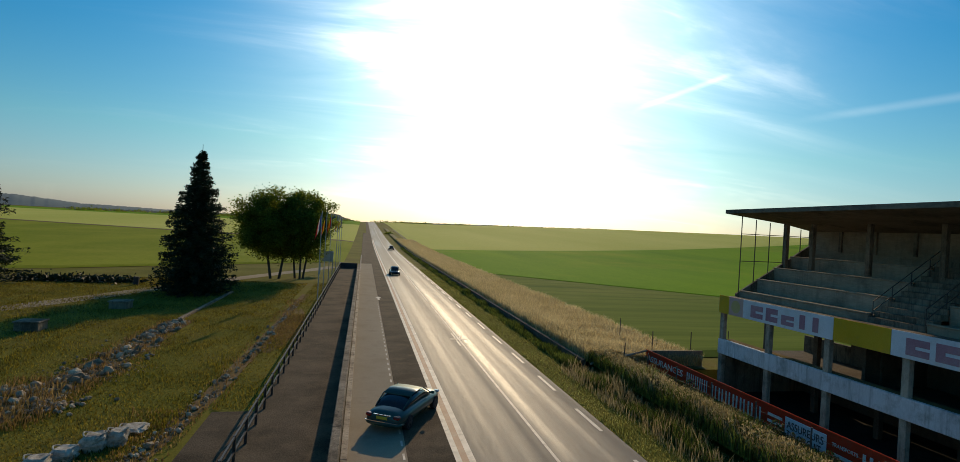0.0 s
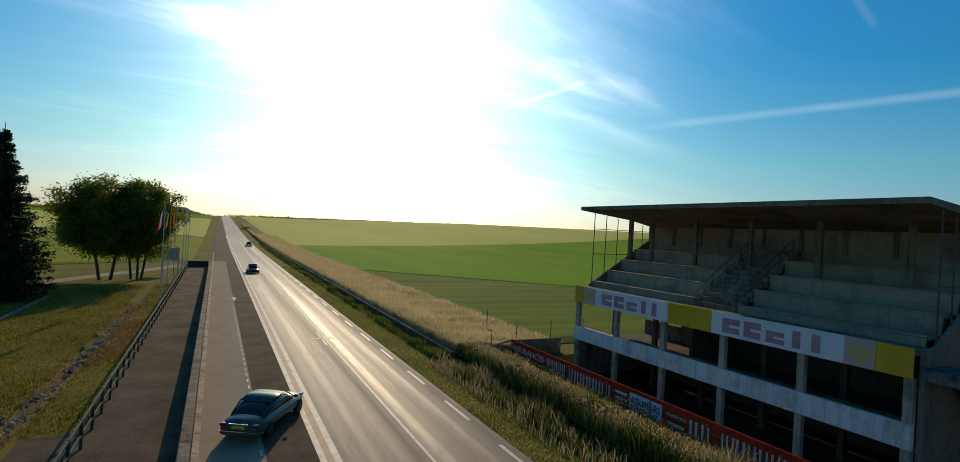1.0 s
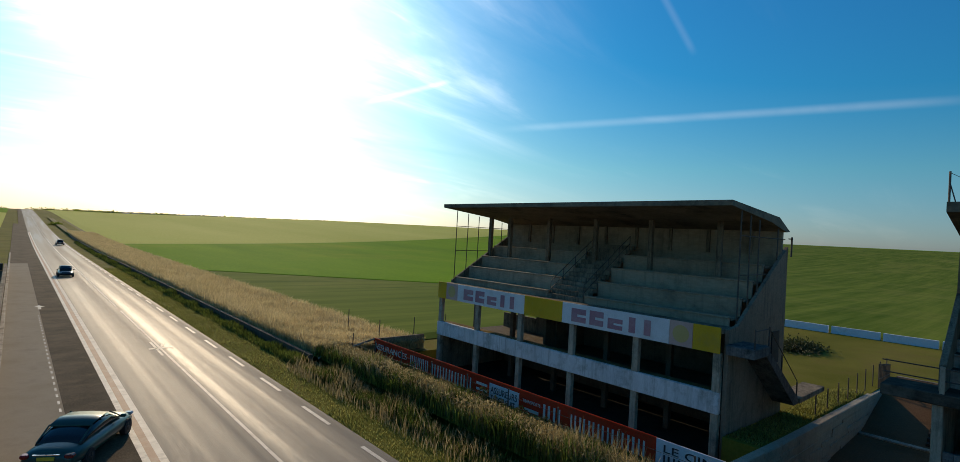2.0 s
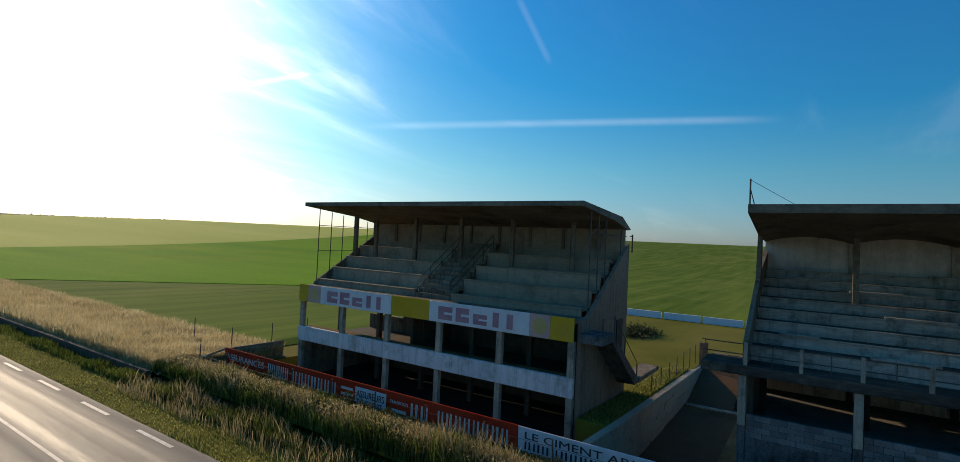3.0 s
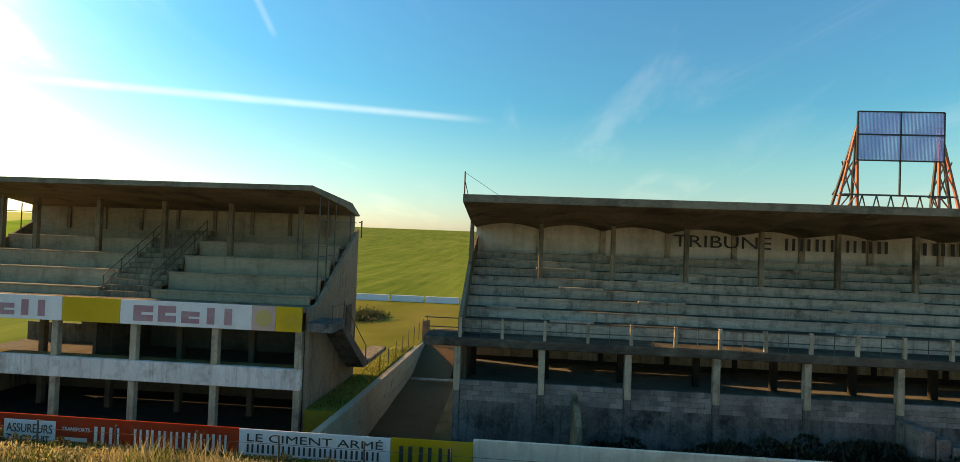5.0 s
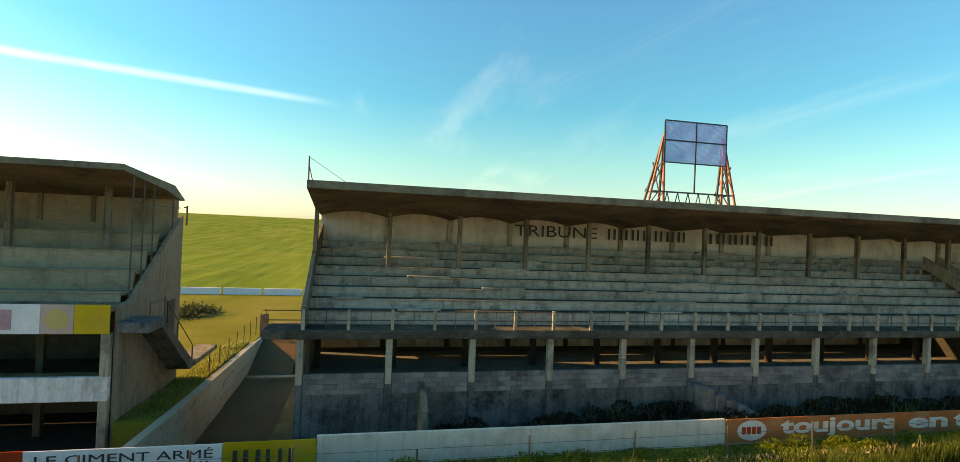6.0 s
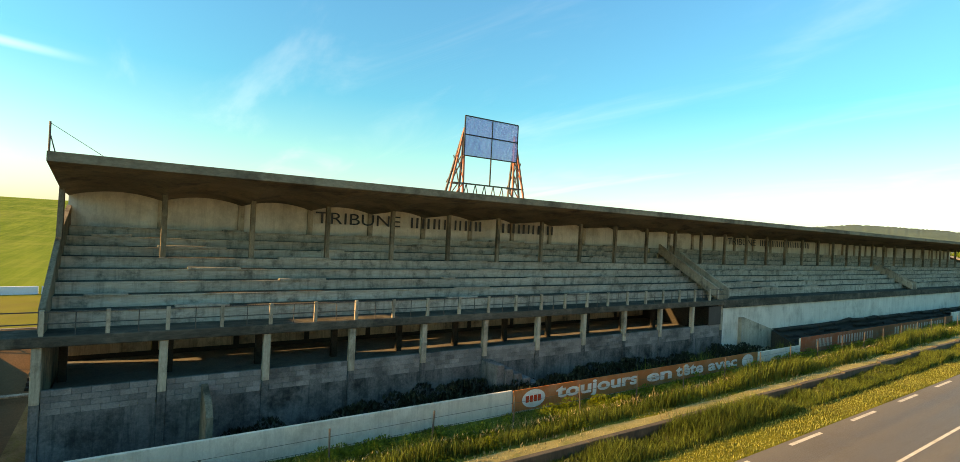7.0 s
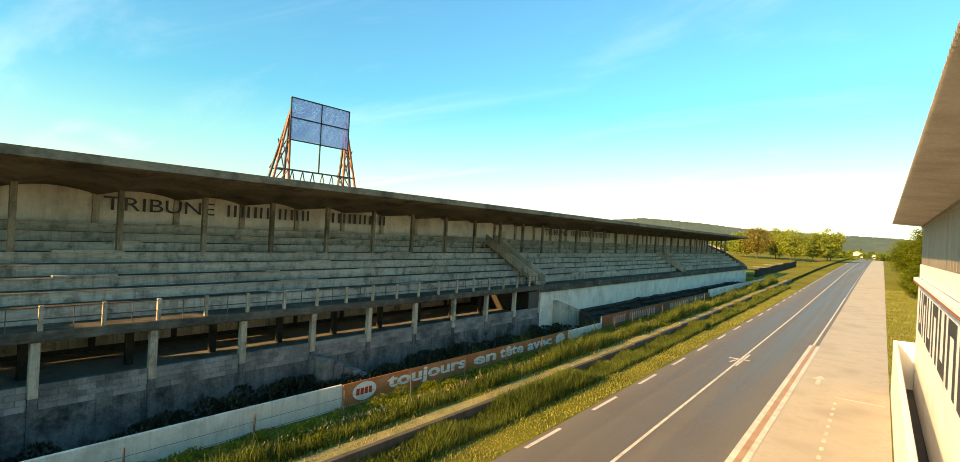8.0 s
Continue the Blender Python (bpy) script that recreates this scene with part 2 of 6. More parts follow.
# ---- mesh helpers ----
def box(bm, x0, x1, y0, y1, z0, z1, bevel=0.0):
    vs = [bm.verts.new((x, y, z)) for x in (x0, x1) for y in (y0, y1) for z in (z0, z1)]
    fs = [bm.faces.new([vs[i] for i in q]) for q in
          ((0, 1, 3, 2), (4, 6, 7, 5), (0, 4, 5, 1), (2, 3, 7, 6), (0, 2, 6, 4), (1, 5, 7, 3))]
    if bevel:
        es = {e for f in fs for e in f.edges}
        bmesh.ops.bevel(bm, geom=list(es), offset=bevel, segments=1, affect="EDGES")


def rod(bm, p0, p1, r0, r1=None, n=8):
    r1 = r0 if r1 is None else r1
    p0, p1 = Vector(p0), Vector(p1)
    ax = (p1 - p0).normalized()
    u = ax.orthogonal().normalized()
    v = ax.cross(u)
    rings = []
    for p, r in ((p0, r0), (p1, r1)):
        rings.append([bm.verts.new(p + r * (math.cos(a) * u + math.sin(a) * v)) for a in (2 * math.pi * i / n for i in range(n))])
    for i in range(n):
        bm.faces.new((rings[0][i], rings[0][(i + 1) % n], rings[1][(i + 1) % n], rings[1][i]))
    bm.faces.new(rings[0][::-1]); bm.faces.new(rings[1])


def prism(bm, profile, y0, y1):
    """A solid with a profile in the x-z plane, from y0 to y1."""
    a = [bm.verts.new((x, y0, z)) for x, z in profile]
    b = [bm.verts.new((x, y1, z)) for x, z in profile]
    k = len(profile)
    for i in range(k):
        bm.faces.new((a[i], b[i], b[(i + 1) % k], a[(i + 1) % k]))
    bm.faces.new(a[::-1]); bm.faces.new(b)
    bmesh.ops.recalc_face_normals(bm, faces=bm.faces[:])


def mesh_of(name, bm, material):
    me = bpy.data.meshes.new(name)
    bm.to_mesh(me)
    bm.free()
    me.materials.append(material)
    return me


def part(name, bm, material, parent, label=""):
    """One mesh object under a thing or a part; the mesh is in the world's measures."""
    ob = new(name, bm if isinstance(bm, bpy.types.Mesh) else mesh_of(name, bm, material))
    ob.parent = parent
    ob.matrix_parent_inverse = parent.matrix_basis.inverted() if parent.parent is None else Matrix()
    return tagged(ob, label)


def thing(name, place, label, category, group="", kind=""):
    ob = new(name)
    ob.location = place
    ob.empty_display_size = 0.2
    return tagged(ob, label, category, group, kind)


def whole(name, bm, material, label, category, group="", kind=""):
    return tagged(new(name, mesh_of(name, bm, material)), label, category, group, kind)


def bx(*a, **k):
    bm = bmesh.new()
    box(bm, *a, **k)
    return bm


def smooth(t):
    t = min(1.0, max(0.0, t))
    return t * t * (3 - 2 * t)


# ---- ground ----
CREST = [(-180, -0.4), (-150, -0.5), (-60, -0.5), (-30, -0.35), (-20, -0.2), (-6, 0.1), (0, 0.2), (8, 0.3), (18, 0.62), (27, 0.85), (38, 0.95),
         (80, 0.95), (115, 0.9), (150, 0.4), (165, -0.2), (176, -0.35), (180, -0.4)]
CREST_AZ, CREST_EL = [q[0] for q in CREST], [q[1] for q in CREST]


RISE_Y = [-480, -330, -250, -180, -120, -75, -40, -20, 0]
RISE_Z = [4.9, 4.6, 3.75, 2.85, 1.7, 0.8, 0.3, 0.06, 0.0]


def land(x, y):
    """Height of the open land; the road climbs gently behind the pits."""
    r = math.hypot(x, y)
    base = float(np.interp(y, RISE_Y, RISE_Z))
    if r < 140:
        return base
    el = np.interp(math.degrees(math.atan2(x, y)), CREST_AZ, CREST_EL)
    top = EYE_HEIGHT + 700 * math.tan(radians(el))
    k = smooth((r - 140) / 560)
    return float(top * k + base * (1 - k))


def height(x, y):
    z = land(x, y)
    if 20.15 < x < 33.5 and -132 < y < 32.5:      # sunken court of the grandstands
        z = -1.2
    if 2.8 < y < 8.1 and 20.15 < x < 52:          # ramp between the stands
        z = -2.1 + 0.03 * max(0, x - 30)
    return z - 0.02


def spread(lo, hi, fine_lo, fine_hi, step, grow, extra=()):
    v = list(np.arange(fine_lo, fine_hi + step / 2, step))
    d, x = step, fine_hi
    while x < hi:
        d *= grow; x += d; v.append(min(x, hi))
    d, x = step, fine_lo
    while x > lo:
        d *= grow; x -= d; v.insert(0, max(x, lo))
    v += list(extra)
    return sorted(set(round(float(q), 3) for q in v))


def sheet(name, xs, ys, f, material):
    nx = len(xs)
    verts = [(x, y, f(x, y)) for y in ys for x in xs]
    faces = [(j * nx + i, j * nx + i + 1, (j + 1) * nx + i + 1, (j + 1) * nx + i) for j in range(len(ys) - 1) for i in range(nx - 1)]
    me = bpy.data.meshes.new(name)
    me.from_pydata(verts, [], faces)
    me.materials.append(material)
    for p in me.polygons:
        p.use_smooth = False
    return new(name, me)


gx = spread(-2600, 2600, -60, 100, 5, 1.12, (20.1, 20.2, 33.4, 33.6, 51.9, 52.1))
gy = spread(-2600, 2600, -140, 160, 5, 1.1, (2.7, 2.85, 8.05, 8.2, 32.4, 32.6, -131.9, -132.1))
tagged(sheet("ground", gx, gy, height, M["lawn"]), "wide grassland and lawn running to the horizon", "ground", kind="structure")


def strip(name, edges, ys, lift, material, label, category):
    """A ribbon along the road; edges are the x of its long lines."""
    return tagged(sheet(name, edges, ys, lambda x, y: land(x, y) + lift, material), label, category, kind="structure")


far = [q for q in gy if -900 < q < 900]
strip("road", [4.1, 6, 8, 10, 11.75], far, 0.012, M["asphalt"], "two-lane asphalt country road with worn wheel tracks", "road")
strip("pit_lane", [-0.72, 1, 2.5, 4.1], [q for q in far if -430 < q <= 5], 0.008, M["pale_lane"], "pale sandy asphalt lay-by beside the pits", "lane")
strip("pit_lane", [-0.3, 1, 2.5, 4.1], [q for q in far if 5 <= q < 132], 0.008, M["lane_asphalt"], "pale asphalt lay-by beside the road", "lane")


def marks(name, rects, lift, material, label):
    bm = bmesh.new()
    for x0, x1, y0, y1 in rects:
        k = max(1, int(abs(y1 - y0) / 5))
        for i in range(k):
            a, b = y0 + (y1 - y0) * i / k, y0 + (y1 - y0) * (i + 1) / k
            bm.faces.new([bm.verts.new((x, y, land(x, y) + lift + max(0, abs(y) - 130) * 0.0004)) for x, y in ((x0, a), (x1, a), (x1, b), (x0, b))])
    return whole(name, bm, material, label, "road marking", kind="structure")


marks("centre_line", [(8.13, 8.27, -420, 0), (7.98, 8.12, 0, 60), (7.96, 8.1, 63, 420)], 0.02, M["paint_white"], "thin worn white centre line on asphalt")
marks("edge_dashes", [(11.18, 11.36, y - 1.5, y + 1.5) for y in np.arange(5.66, 260, 6.0)] + [(11.36, 11.54, y - 1.5, y + 1.5) for y in np.arange(-0.9, -300, -6.42)], 0.02, M["paint_white"], "broken white edge line on asphalt")
marks("lane_border", [(3.98, 4.22, -55, 260), (4.5, 4.76, -55, 260), (4.4, 4.56, -105, -55)] + [(4.4, 4.56, y, y + 1.5) for y in np.arange(-220, -106, 3.0)], 0.021, M["paint_white"], "worn white lines beside the pit lane")
marks("red_band", [(4.22, 4.5, -55, 260)], 0.02, M["paint_red"], "faded red painted band between white lines")


# ---- materials of the built things ----
M["stand_concrete"] = surface("stand_concrete", (0.25, 0.21, 0.165), (0.5, 0.45, 0.37), 0.9, 0.9, 12.0, 0.6, c=(0.05, 0.042, 0.033), c_scale=1.3, c_amount=0.75, stretch=(1, 0.15, 1), spec=0.12, streak=((0.06, 0.05, 0.04), 0.45))
M["old_concrete"] = surface("old_concrete", (0.29, 0.22, 0.15), (0.44, 0.345, 0.25), 0.9, 0.5, 10.0, 0.5, c=(0.1, 0.08, 0.06), c_scale=0.6, c_amount=0.55, stretch=(1, 0.25, 1), spec=0.12, streak=((0.09, 0.07, 0.05), 0.3))
M["roof_concrete"] = surface("roof_concrete", (0.13, 0.1, 0.07), (0.28, 0.225, 0.16), 0.9, 0.5, 9.0, 0.5, c=(0.055, 0.042, 0.03), c_scale=0.5, c_amount=0.85, stretch=(1, 0.5, 1), spec=0.2)
M["beam_white"] = surface("beam_white", (0.5, 0.52, 0.53), (0.7, 0.72, 0.73), 0.8, 0.8, 16.0, 0.3, c=(0.25, 0.23, 0.2), c_scale=1.1, c_amount=0.7, stretch=(1, 1, 0.3), streak=((0.14, 0.12, 0.1), 0.5))
M["red_board"] = surface("red_board", (0.68, 0.035, 0.012), (0.78, 0.06, 0.022), 0.7, 0.6, 20.0, 0.15, c=(0.45, 0.09, 0.05), c_scale=0.9, spec=0.05)
M["orange_board"] = surface("orange_board", (0.52, 0.12, 0.04), (0.64, 0.19, 0.075), 0.75, 0.6, 20.0, 0.15, c=(0.5, 0.3, 0.2), c_scale=0.8, spec=0.05)
M["brick_board"] = surface("brick_board", (0.42, 0.075, 0.035), (0.52, 0.115, 0.06), 0.75, 0.6, 20.0, 0.15, c=(0.42, 0.24, 0.18), c_scale=0.8, spec=0.05)
M["yellow_board"] = surface("yellow_board", (0.66, 0.35, 0.025), (0.75, 0.42, 0.045), 0.75, 0.6, 18.0, 0.15, c=(0.5, 0.3, 0.08), c_scale=0.8, spec=0.06)
M["mauve_paint"] = surface("mauve_paint", (0.4, 0.16, 0.2), (0.5, 0.24, 0.27), 0.7, 0.9, 20.0, 0.1, c=(0.5, 0.38, 0.38), c_scale=1.0)
M["pink_paint"] = surface("pink_paint", (0.55, 0.32, 0.28), (0.62, 0.4, 0.34), 0.7, 0.9, 20.0, 0.1)
M["straw_paint"] = surface("straw_paint", (0.55, 0.36, 0.12), (0.62, 0.43, 0.18), 0.7, 0.9, 20.0, 0.1)
M["sign_white"] = surface("sign_white", (0.62, 0.63, 0.65), (0.76, 0.77, 0.78), 0.65, 0.6, 18.0, 0.1, c=(0.5, 0.48, 0.44), c_scale=0.9)
M["letter_white"] = surface("letter_white", (0.6, 0.57, 0.52), (0.75, 0.72, 0.68), 0.75, 1.0, 20.0, 0.1, c=(0.5, 0.3, 0.25), c_scale=1.2, c_amount=0.5)
M["letter_black"] = surface("letter_black", (0.02, 0.02, 0.02), (0.05, 0.05, 0.05), 0.7, 1.0, 20.0, 0.1)
M["iron"] = surface("iron", (0.05, 0.045, 0.04), (0.12, 0.1, 0.085), 0.6, 2.0, 30.0, 0.2, metal=0.3, c=(0.14, 0.06, 0.03), c_scale=2.0)
M["black_iron"] = surface("black_iron", (0.012, 0.012, 0.012), (0.03, 0.028, 0.025), 0.5, 2.0, 30.0, 0.15)
M["rust_red"] = surface("rust_red", (0.36, 0.09, 0.05), (0.5, 0.17, 0.1), 0.7, 1.2, 20.0, 0.2, c=(0.2, 0.06, 0.04), c_scale=1.2)
M["grey_steel"] = surface("grey_steel", (0.4, 0.4, 0.38), (0.55, 0.55, 0.53), 0.5, 1.5, 30.0, 0.1, metal=0.4)
# Near black for doors and a bin, and for shade in openings.
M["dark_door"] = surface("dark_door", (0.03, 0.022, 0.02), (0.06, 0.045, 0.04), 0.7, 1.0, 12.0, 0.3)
M["block_wall"] = surface("block_wall", (0.075, 0.074, 0.07), (0.21, 0.207, 0.197), 0.92, 0.8, 9.0, 0.8, c=(0.02, 0.019, 0.017), c_scale=0.7, c_amount=0.9, spec=0.06, streak=((0.02, 0.019, 0.017), 0.6))
M["straw_path"] = surface("straw_path", (0.22, 0.185, 0.075), (0.36, 0.3, 0.14), 0.95, 0.8, 14.0, 0.8, c=(0.11, 0.13, 0.03), c_scale=0.9, c_amount=0.7, spec=0.05)
M["grass_green"] = leaf_material("grass_green", (0.05, 0.085, 0.015), (0.16, 0.19, 0.04), 0.48, 0.7)
M["grass_straw"] = leaf_material("grass_straw", (0.3, 0.235, 0.11), (0.46, 0.37, 0.2), 0.5)
M["fir_needles"] = leaf_material("fir_needles", (0.012, 0.022, 0.008), (0.028, 0.042, 0.014), 0.12)
M["leaves"] = leaf_material("leaves", (0.11, 0.145, 0.014), (0.2, 0.24, 0.034), 0.65)
M["leaves_brown"] = leaf_material("leaves_brown", (0.16, 0.13, 0.03), (0.24, 0.19, 0.05), 0.4)
M["bark"] = surface("bark", (0.05, 0.038, 0.028), (0.11, 0.085, 0.06), 0.95, 1.5, 14.0, 0.7, stretch=(1, 1, 0.25))
M["rubble"] = surface("rubble", (0.22, 0.155, 0.095), (0.52, 0.4, 0.27), 0.95, 2.0, 14.0, 0.7, random_tint=0.55, island=True, spec=0.05)
M["bare_earth"] = surface("bare_earth", (0.13, 0.075, 0.035), (0.27, 0.18, 0.09), 0.95, 0.8, 12.0, 1.0, c=(0.13, 0.12, 0.02), c_scale=0.9, c_amount=0.7, spec=0.05)
M["wood_hill"] = surface("wood_hill", (0.035, 0.065, 0.048), (0.065, 0.1, 0.068), 0.95, 0.02, 0.15, 0.6)
M["end_render"] = surface("end_render", (0.2, 0.162, 0.12), (0.33, 0.275, 0.21), 0.9, 0.5, 10.0, 0.4, c=(0.08, 0.064, 0.048), c_scale=0.5, c_amount=0.7, spec=0.12, streak=((0.06, 0.048, 0.036), 0.5))
M["block"] = surface("block", (0.13, 0.127, 0.12), (0.27, 0.263, 0.247), 0.9, 0.7, 14.0, 0.5, c=(0.05, 0.045, 0.04), c_scale=0.6, c_amount=0.8, random_tint=0.25, spec=0.2)
M["tread_grime"] = surface("tread_grime", (0.035, 0.032, 0.026), (0.11, 0.1, 0.08), 0.95, 1.2, 12.0, 0.5, c=(0.2, 0.18, 0.14), c_scale=0.8, c_amount=0.6, stretch=(1, 0.2, 1), spec=0.05)
M["leaves_far"] = leaf_material("leaves_far", (0.14, 0.175, 0.03), (0.26, 0.3, 0.06), 0.35)
# Darker than the outer concrete: part of the gallery shade is in this colour.
M["shaded_plaster"] = surface("shaded_plaster", (0.1, 0.078, 0.056), (0.2, 0.16, 0.12), 0.93, 0.5, 12.0, 0.4, c=(0.05, 0.04, 0.03), c_scale=0.5, c_amount=0.7, spec=0.08, streak=((0.06, 0.048, 0.036), 0.4))
M["ramp_wall"] = surface("ramp_wall", (0.33, 0.275, 0.205), (0.52, 0.445, 0.345), 0.9, 0.7, 14.0, 0.6, c=(0.2, 0.165, 0.12), c_scale=0.7, c_amount=0.5, random_tint=0.2, island=True, spec=0.12, streak=((0.16, 0.13, 0.095), 0.3))
M["amber_board"] = surface("amber_board", (0.6, 0.27, 0.012), (0.7, 0.34, 0.03), 0.75, 0.6, 18.0, 0.15, c=(0.5, 0.28, 0.08), c_scale=0.8, spec=0.06)
M["ramp_dirt"] = surface("ramp_dirt", (0.1, 0.054, 0.028), (0.19, 0.11, 0.062), 0.95, 0.4, 12.0, 0.7, c=(0.1, 0.06, 0.035), c_scale=0.4, c_amount=0.7, spec=0.03)
M["lawn_blade"] = leaf_material("lawn_blade", (0.145, 0.122, 0.011), (0.28, 0.205, 0.033), 0.4, 0.7)
M["grass_hay"] = leaf_material("grass_hay", (0.46, 0.36, 0.18), (0.62, 0.5, 0.28), 0.6)
# Bramble leaves coloured near black to carry the court's shade.
M["shade_bramble"] = leaf_material("shade_bramble", (0.01, 0.014, 0.007), (0.025, 0.034, 0.014), 0.12, 0.5)
M["verge_dry"] = leaf_material("verge_dry", (0.18, 0.195, 0.045), (0.34, 0.315, 0.1), 0.5, 0.5)
M["bramble_leaf"] = leaf_material("bramble_leaf", (0.04, 0.05, 0.016), (0.09, 0.1, 0.035), 0.3)
M["weed_brown"] = leaf_material("weed_brown", (0.2, 0.115, 0.035), (0.36, 0.23, 0.08), 0.4, 0.5)
M["gallery_slab"] = surface("gallery_slab", (0.12, 0.11, 0.095), (0.25, 0.23, 0.2), 0.92, 0.5, 12.0, 0.4, c=(0.04, 0.036, 0.03), c_scale=0.5, c_amount=0.7, spec=0.05)
# Near-black base: unlit gallery and court shade is put into this colour.
M["dark_shade_concrete"] = surface("dark_shade_concrete", (0.026, 0.023, 0.019), (0.066, 0.059, 0.05), 0.95, 0.5, 12.0, 0.4, c=(0.012, 0.009, 0.007), c_scale=0.5, c_amount=0.8, spec=0.05)
# Blue-green tint puts the distance haze into the hills' own colour.
M["haze_tinted_hill"] = surface("haze_tinted_hill", (0.11, 0.16, 0.15), (0.15, 0.2, 0.18), 0.95, 0.004, 0.05, 0)


# ---- lettering ----
FACE_ROAD = Matrix(((0, 0, -1, 0), (-1, 0, 0, 0), (0, 1, 0, 0), (0, 0, 0, 1)))     # reads towards -Y, faces -X


def text_mesh(name, words, width, tall, material, depth=0.015, bold=0.0):
    cu = bpy.data.curves.new(name, "FONT")
    cu.body, cu.size, cu.extrude, cu.offset = words, 1.0, depth / 2, bold
    cu.resolution_u = 3
    tmp = bpy.data.objects.new(name, cu)
    me = bpy.data.meshes.new_from_object(tmp)
    bpy.data.objects.remove(tmp)
    co = np.empty(len(me.vertices) * 3)
    me.vertices.foreach_get("co", co)
    co = co.reshape(-1, 3)
    lo, hi = co.min(0), co.max(0)
    co[:, 0] = (co[:, 0] - lo[0]) * width / (hi[0] - lo[0])
    co[:, 1] = (co[:, 1] - lo[1]) * tall / (hi[1] - lo[1])
    me.vertices.foreach_set("co", co.ravel())
    me.materials.append(material)
    return me


def letters(parent, words, x, y_left, y_right, z0, z1, material, label="", bold=0.0):
    """Words on a face that looks at the road, from y_left to y_right, z0 to z1; each character is a part."""
    me = text_mesh("lettering", words, y_left - y_right, z1 - z0, material, bold=bold)
    me.transform(Matrix.Translation((x, y_left, z0)) @ FACE_ROAD)
    n = len(me.vertices)
    root = list(range(n))

    def find(a):
        while root[a] != a:
            root[a] = root[root[a]]
            a = root[a]
        return a

    for e in me.edges:
        root[find(e.vertices[0])] = find(e.vertices[1])
    span = {}
    for v in me.vertices:
        r = find(v.index)
        lo, hi = span.get(r, (9e9, -9e9))
        span[r] = (min(lo, v.co.y), max(hi, v.co.y))
    rows = []
    for r, (lo, hi) in sorted(span.items(), key=lambda q: q[1][0]):
        if rows and lo < rows[-1][1] - 0.3 * (hi - lo):
            rows[-1][1] = max(rows[-1][1], hi)
            rows[-1][2].add(r)
        else:
            rows.append([lo, hi, {r}])
    for lo, hi, group in rows:
        idx = [v.index for v in me.vertices if find(v.index) in group]
        back = {q: k for k, q in enumerate(idx)}
        faces = [[back[q] for q in f.vertices] for f in me.polygons if f.vertices[0] in back]
        one = bpy.data.meshes.new("letter")
        one.from_pydata([me.vertices[q].co[:] for q in idx], [], faces)
        one.materials.append(material)
        part("letter", one, material, parent, label)


def stroke_bars(parent, count, x, y_left, y_right, z0, z1, material, seed=1):
    """Plain painted upright bars in place of characters."""
    rnd = random.Random(seed)
    w = (y_left - y_right) / count
    for i in range(count):
        for side in (0.0, 0.46):
            a = y_left - (i + side) * w
            k = rnd.uniform(0.17, 0.23)
            part("bar", bx(x - 0.012, x, a - k * w, a, z0, z1, bevel=0.004), material, parent)


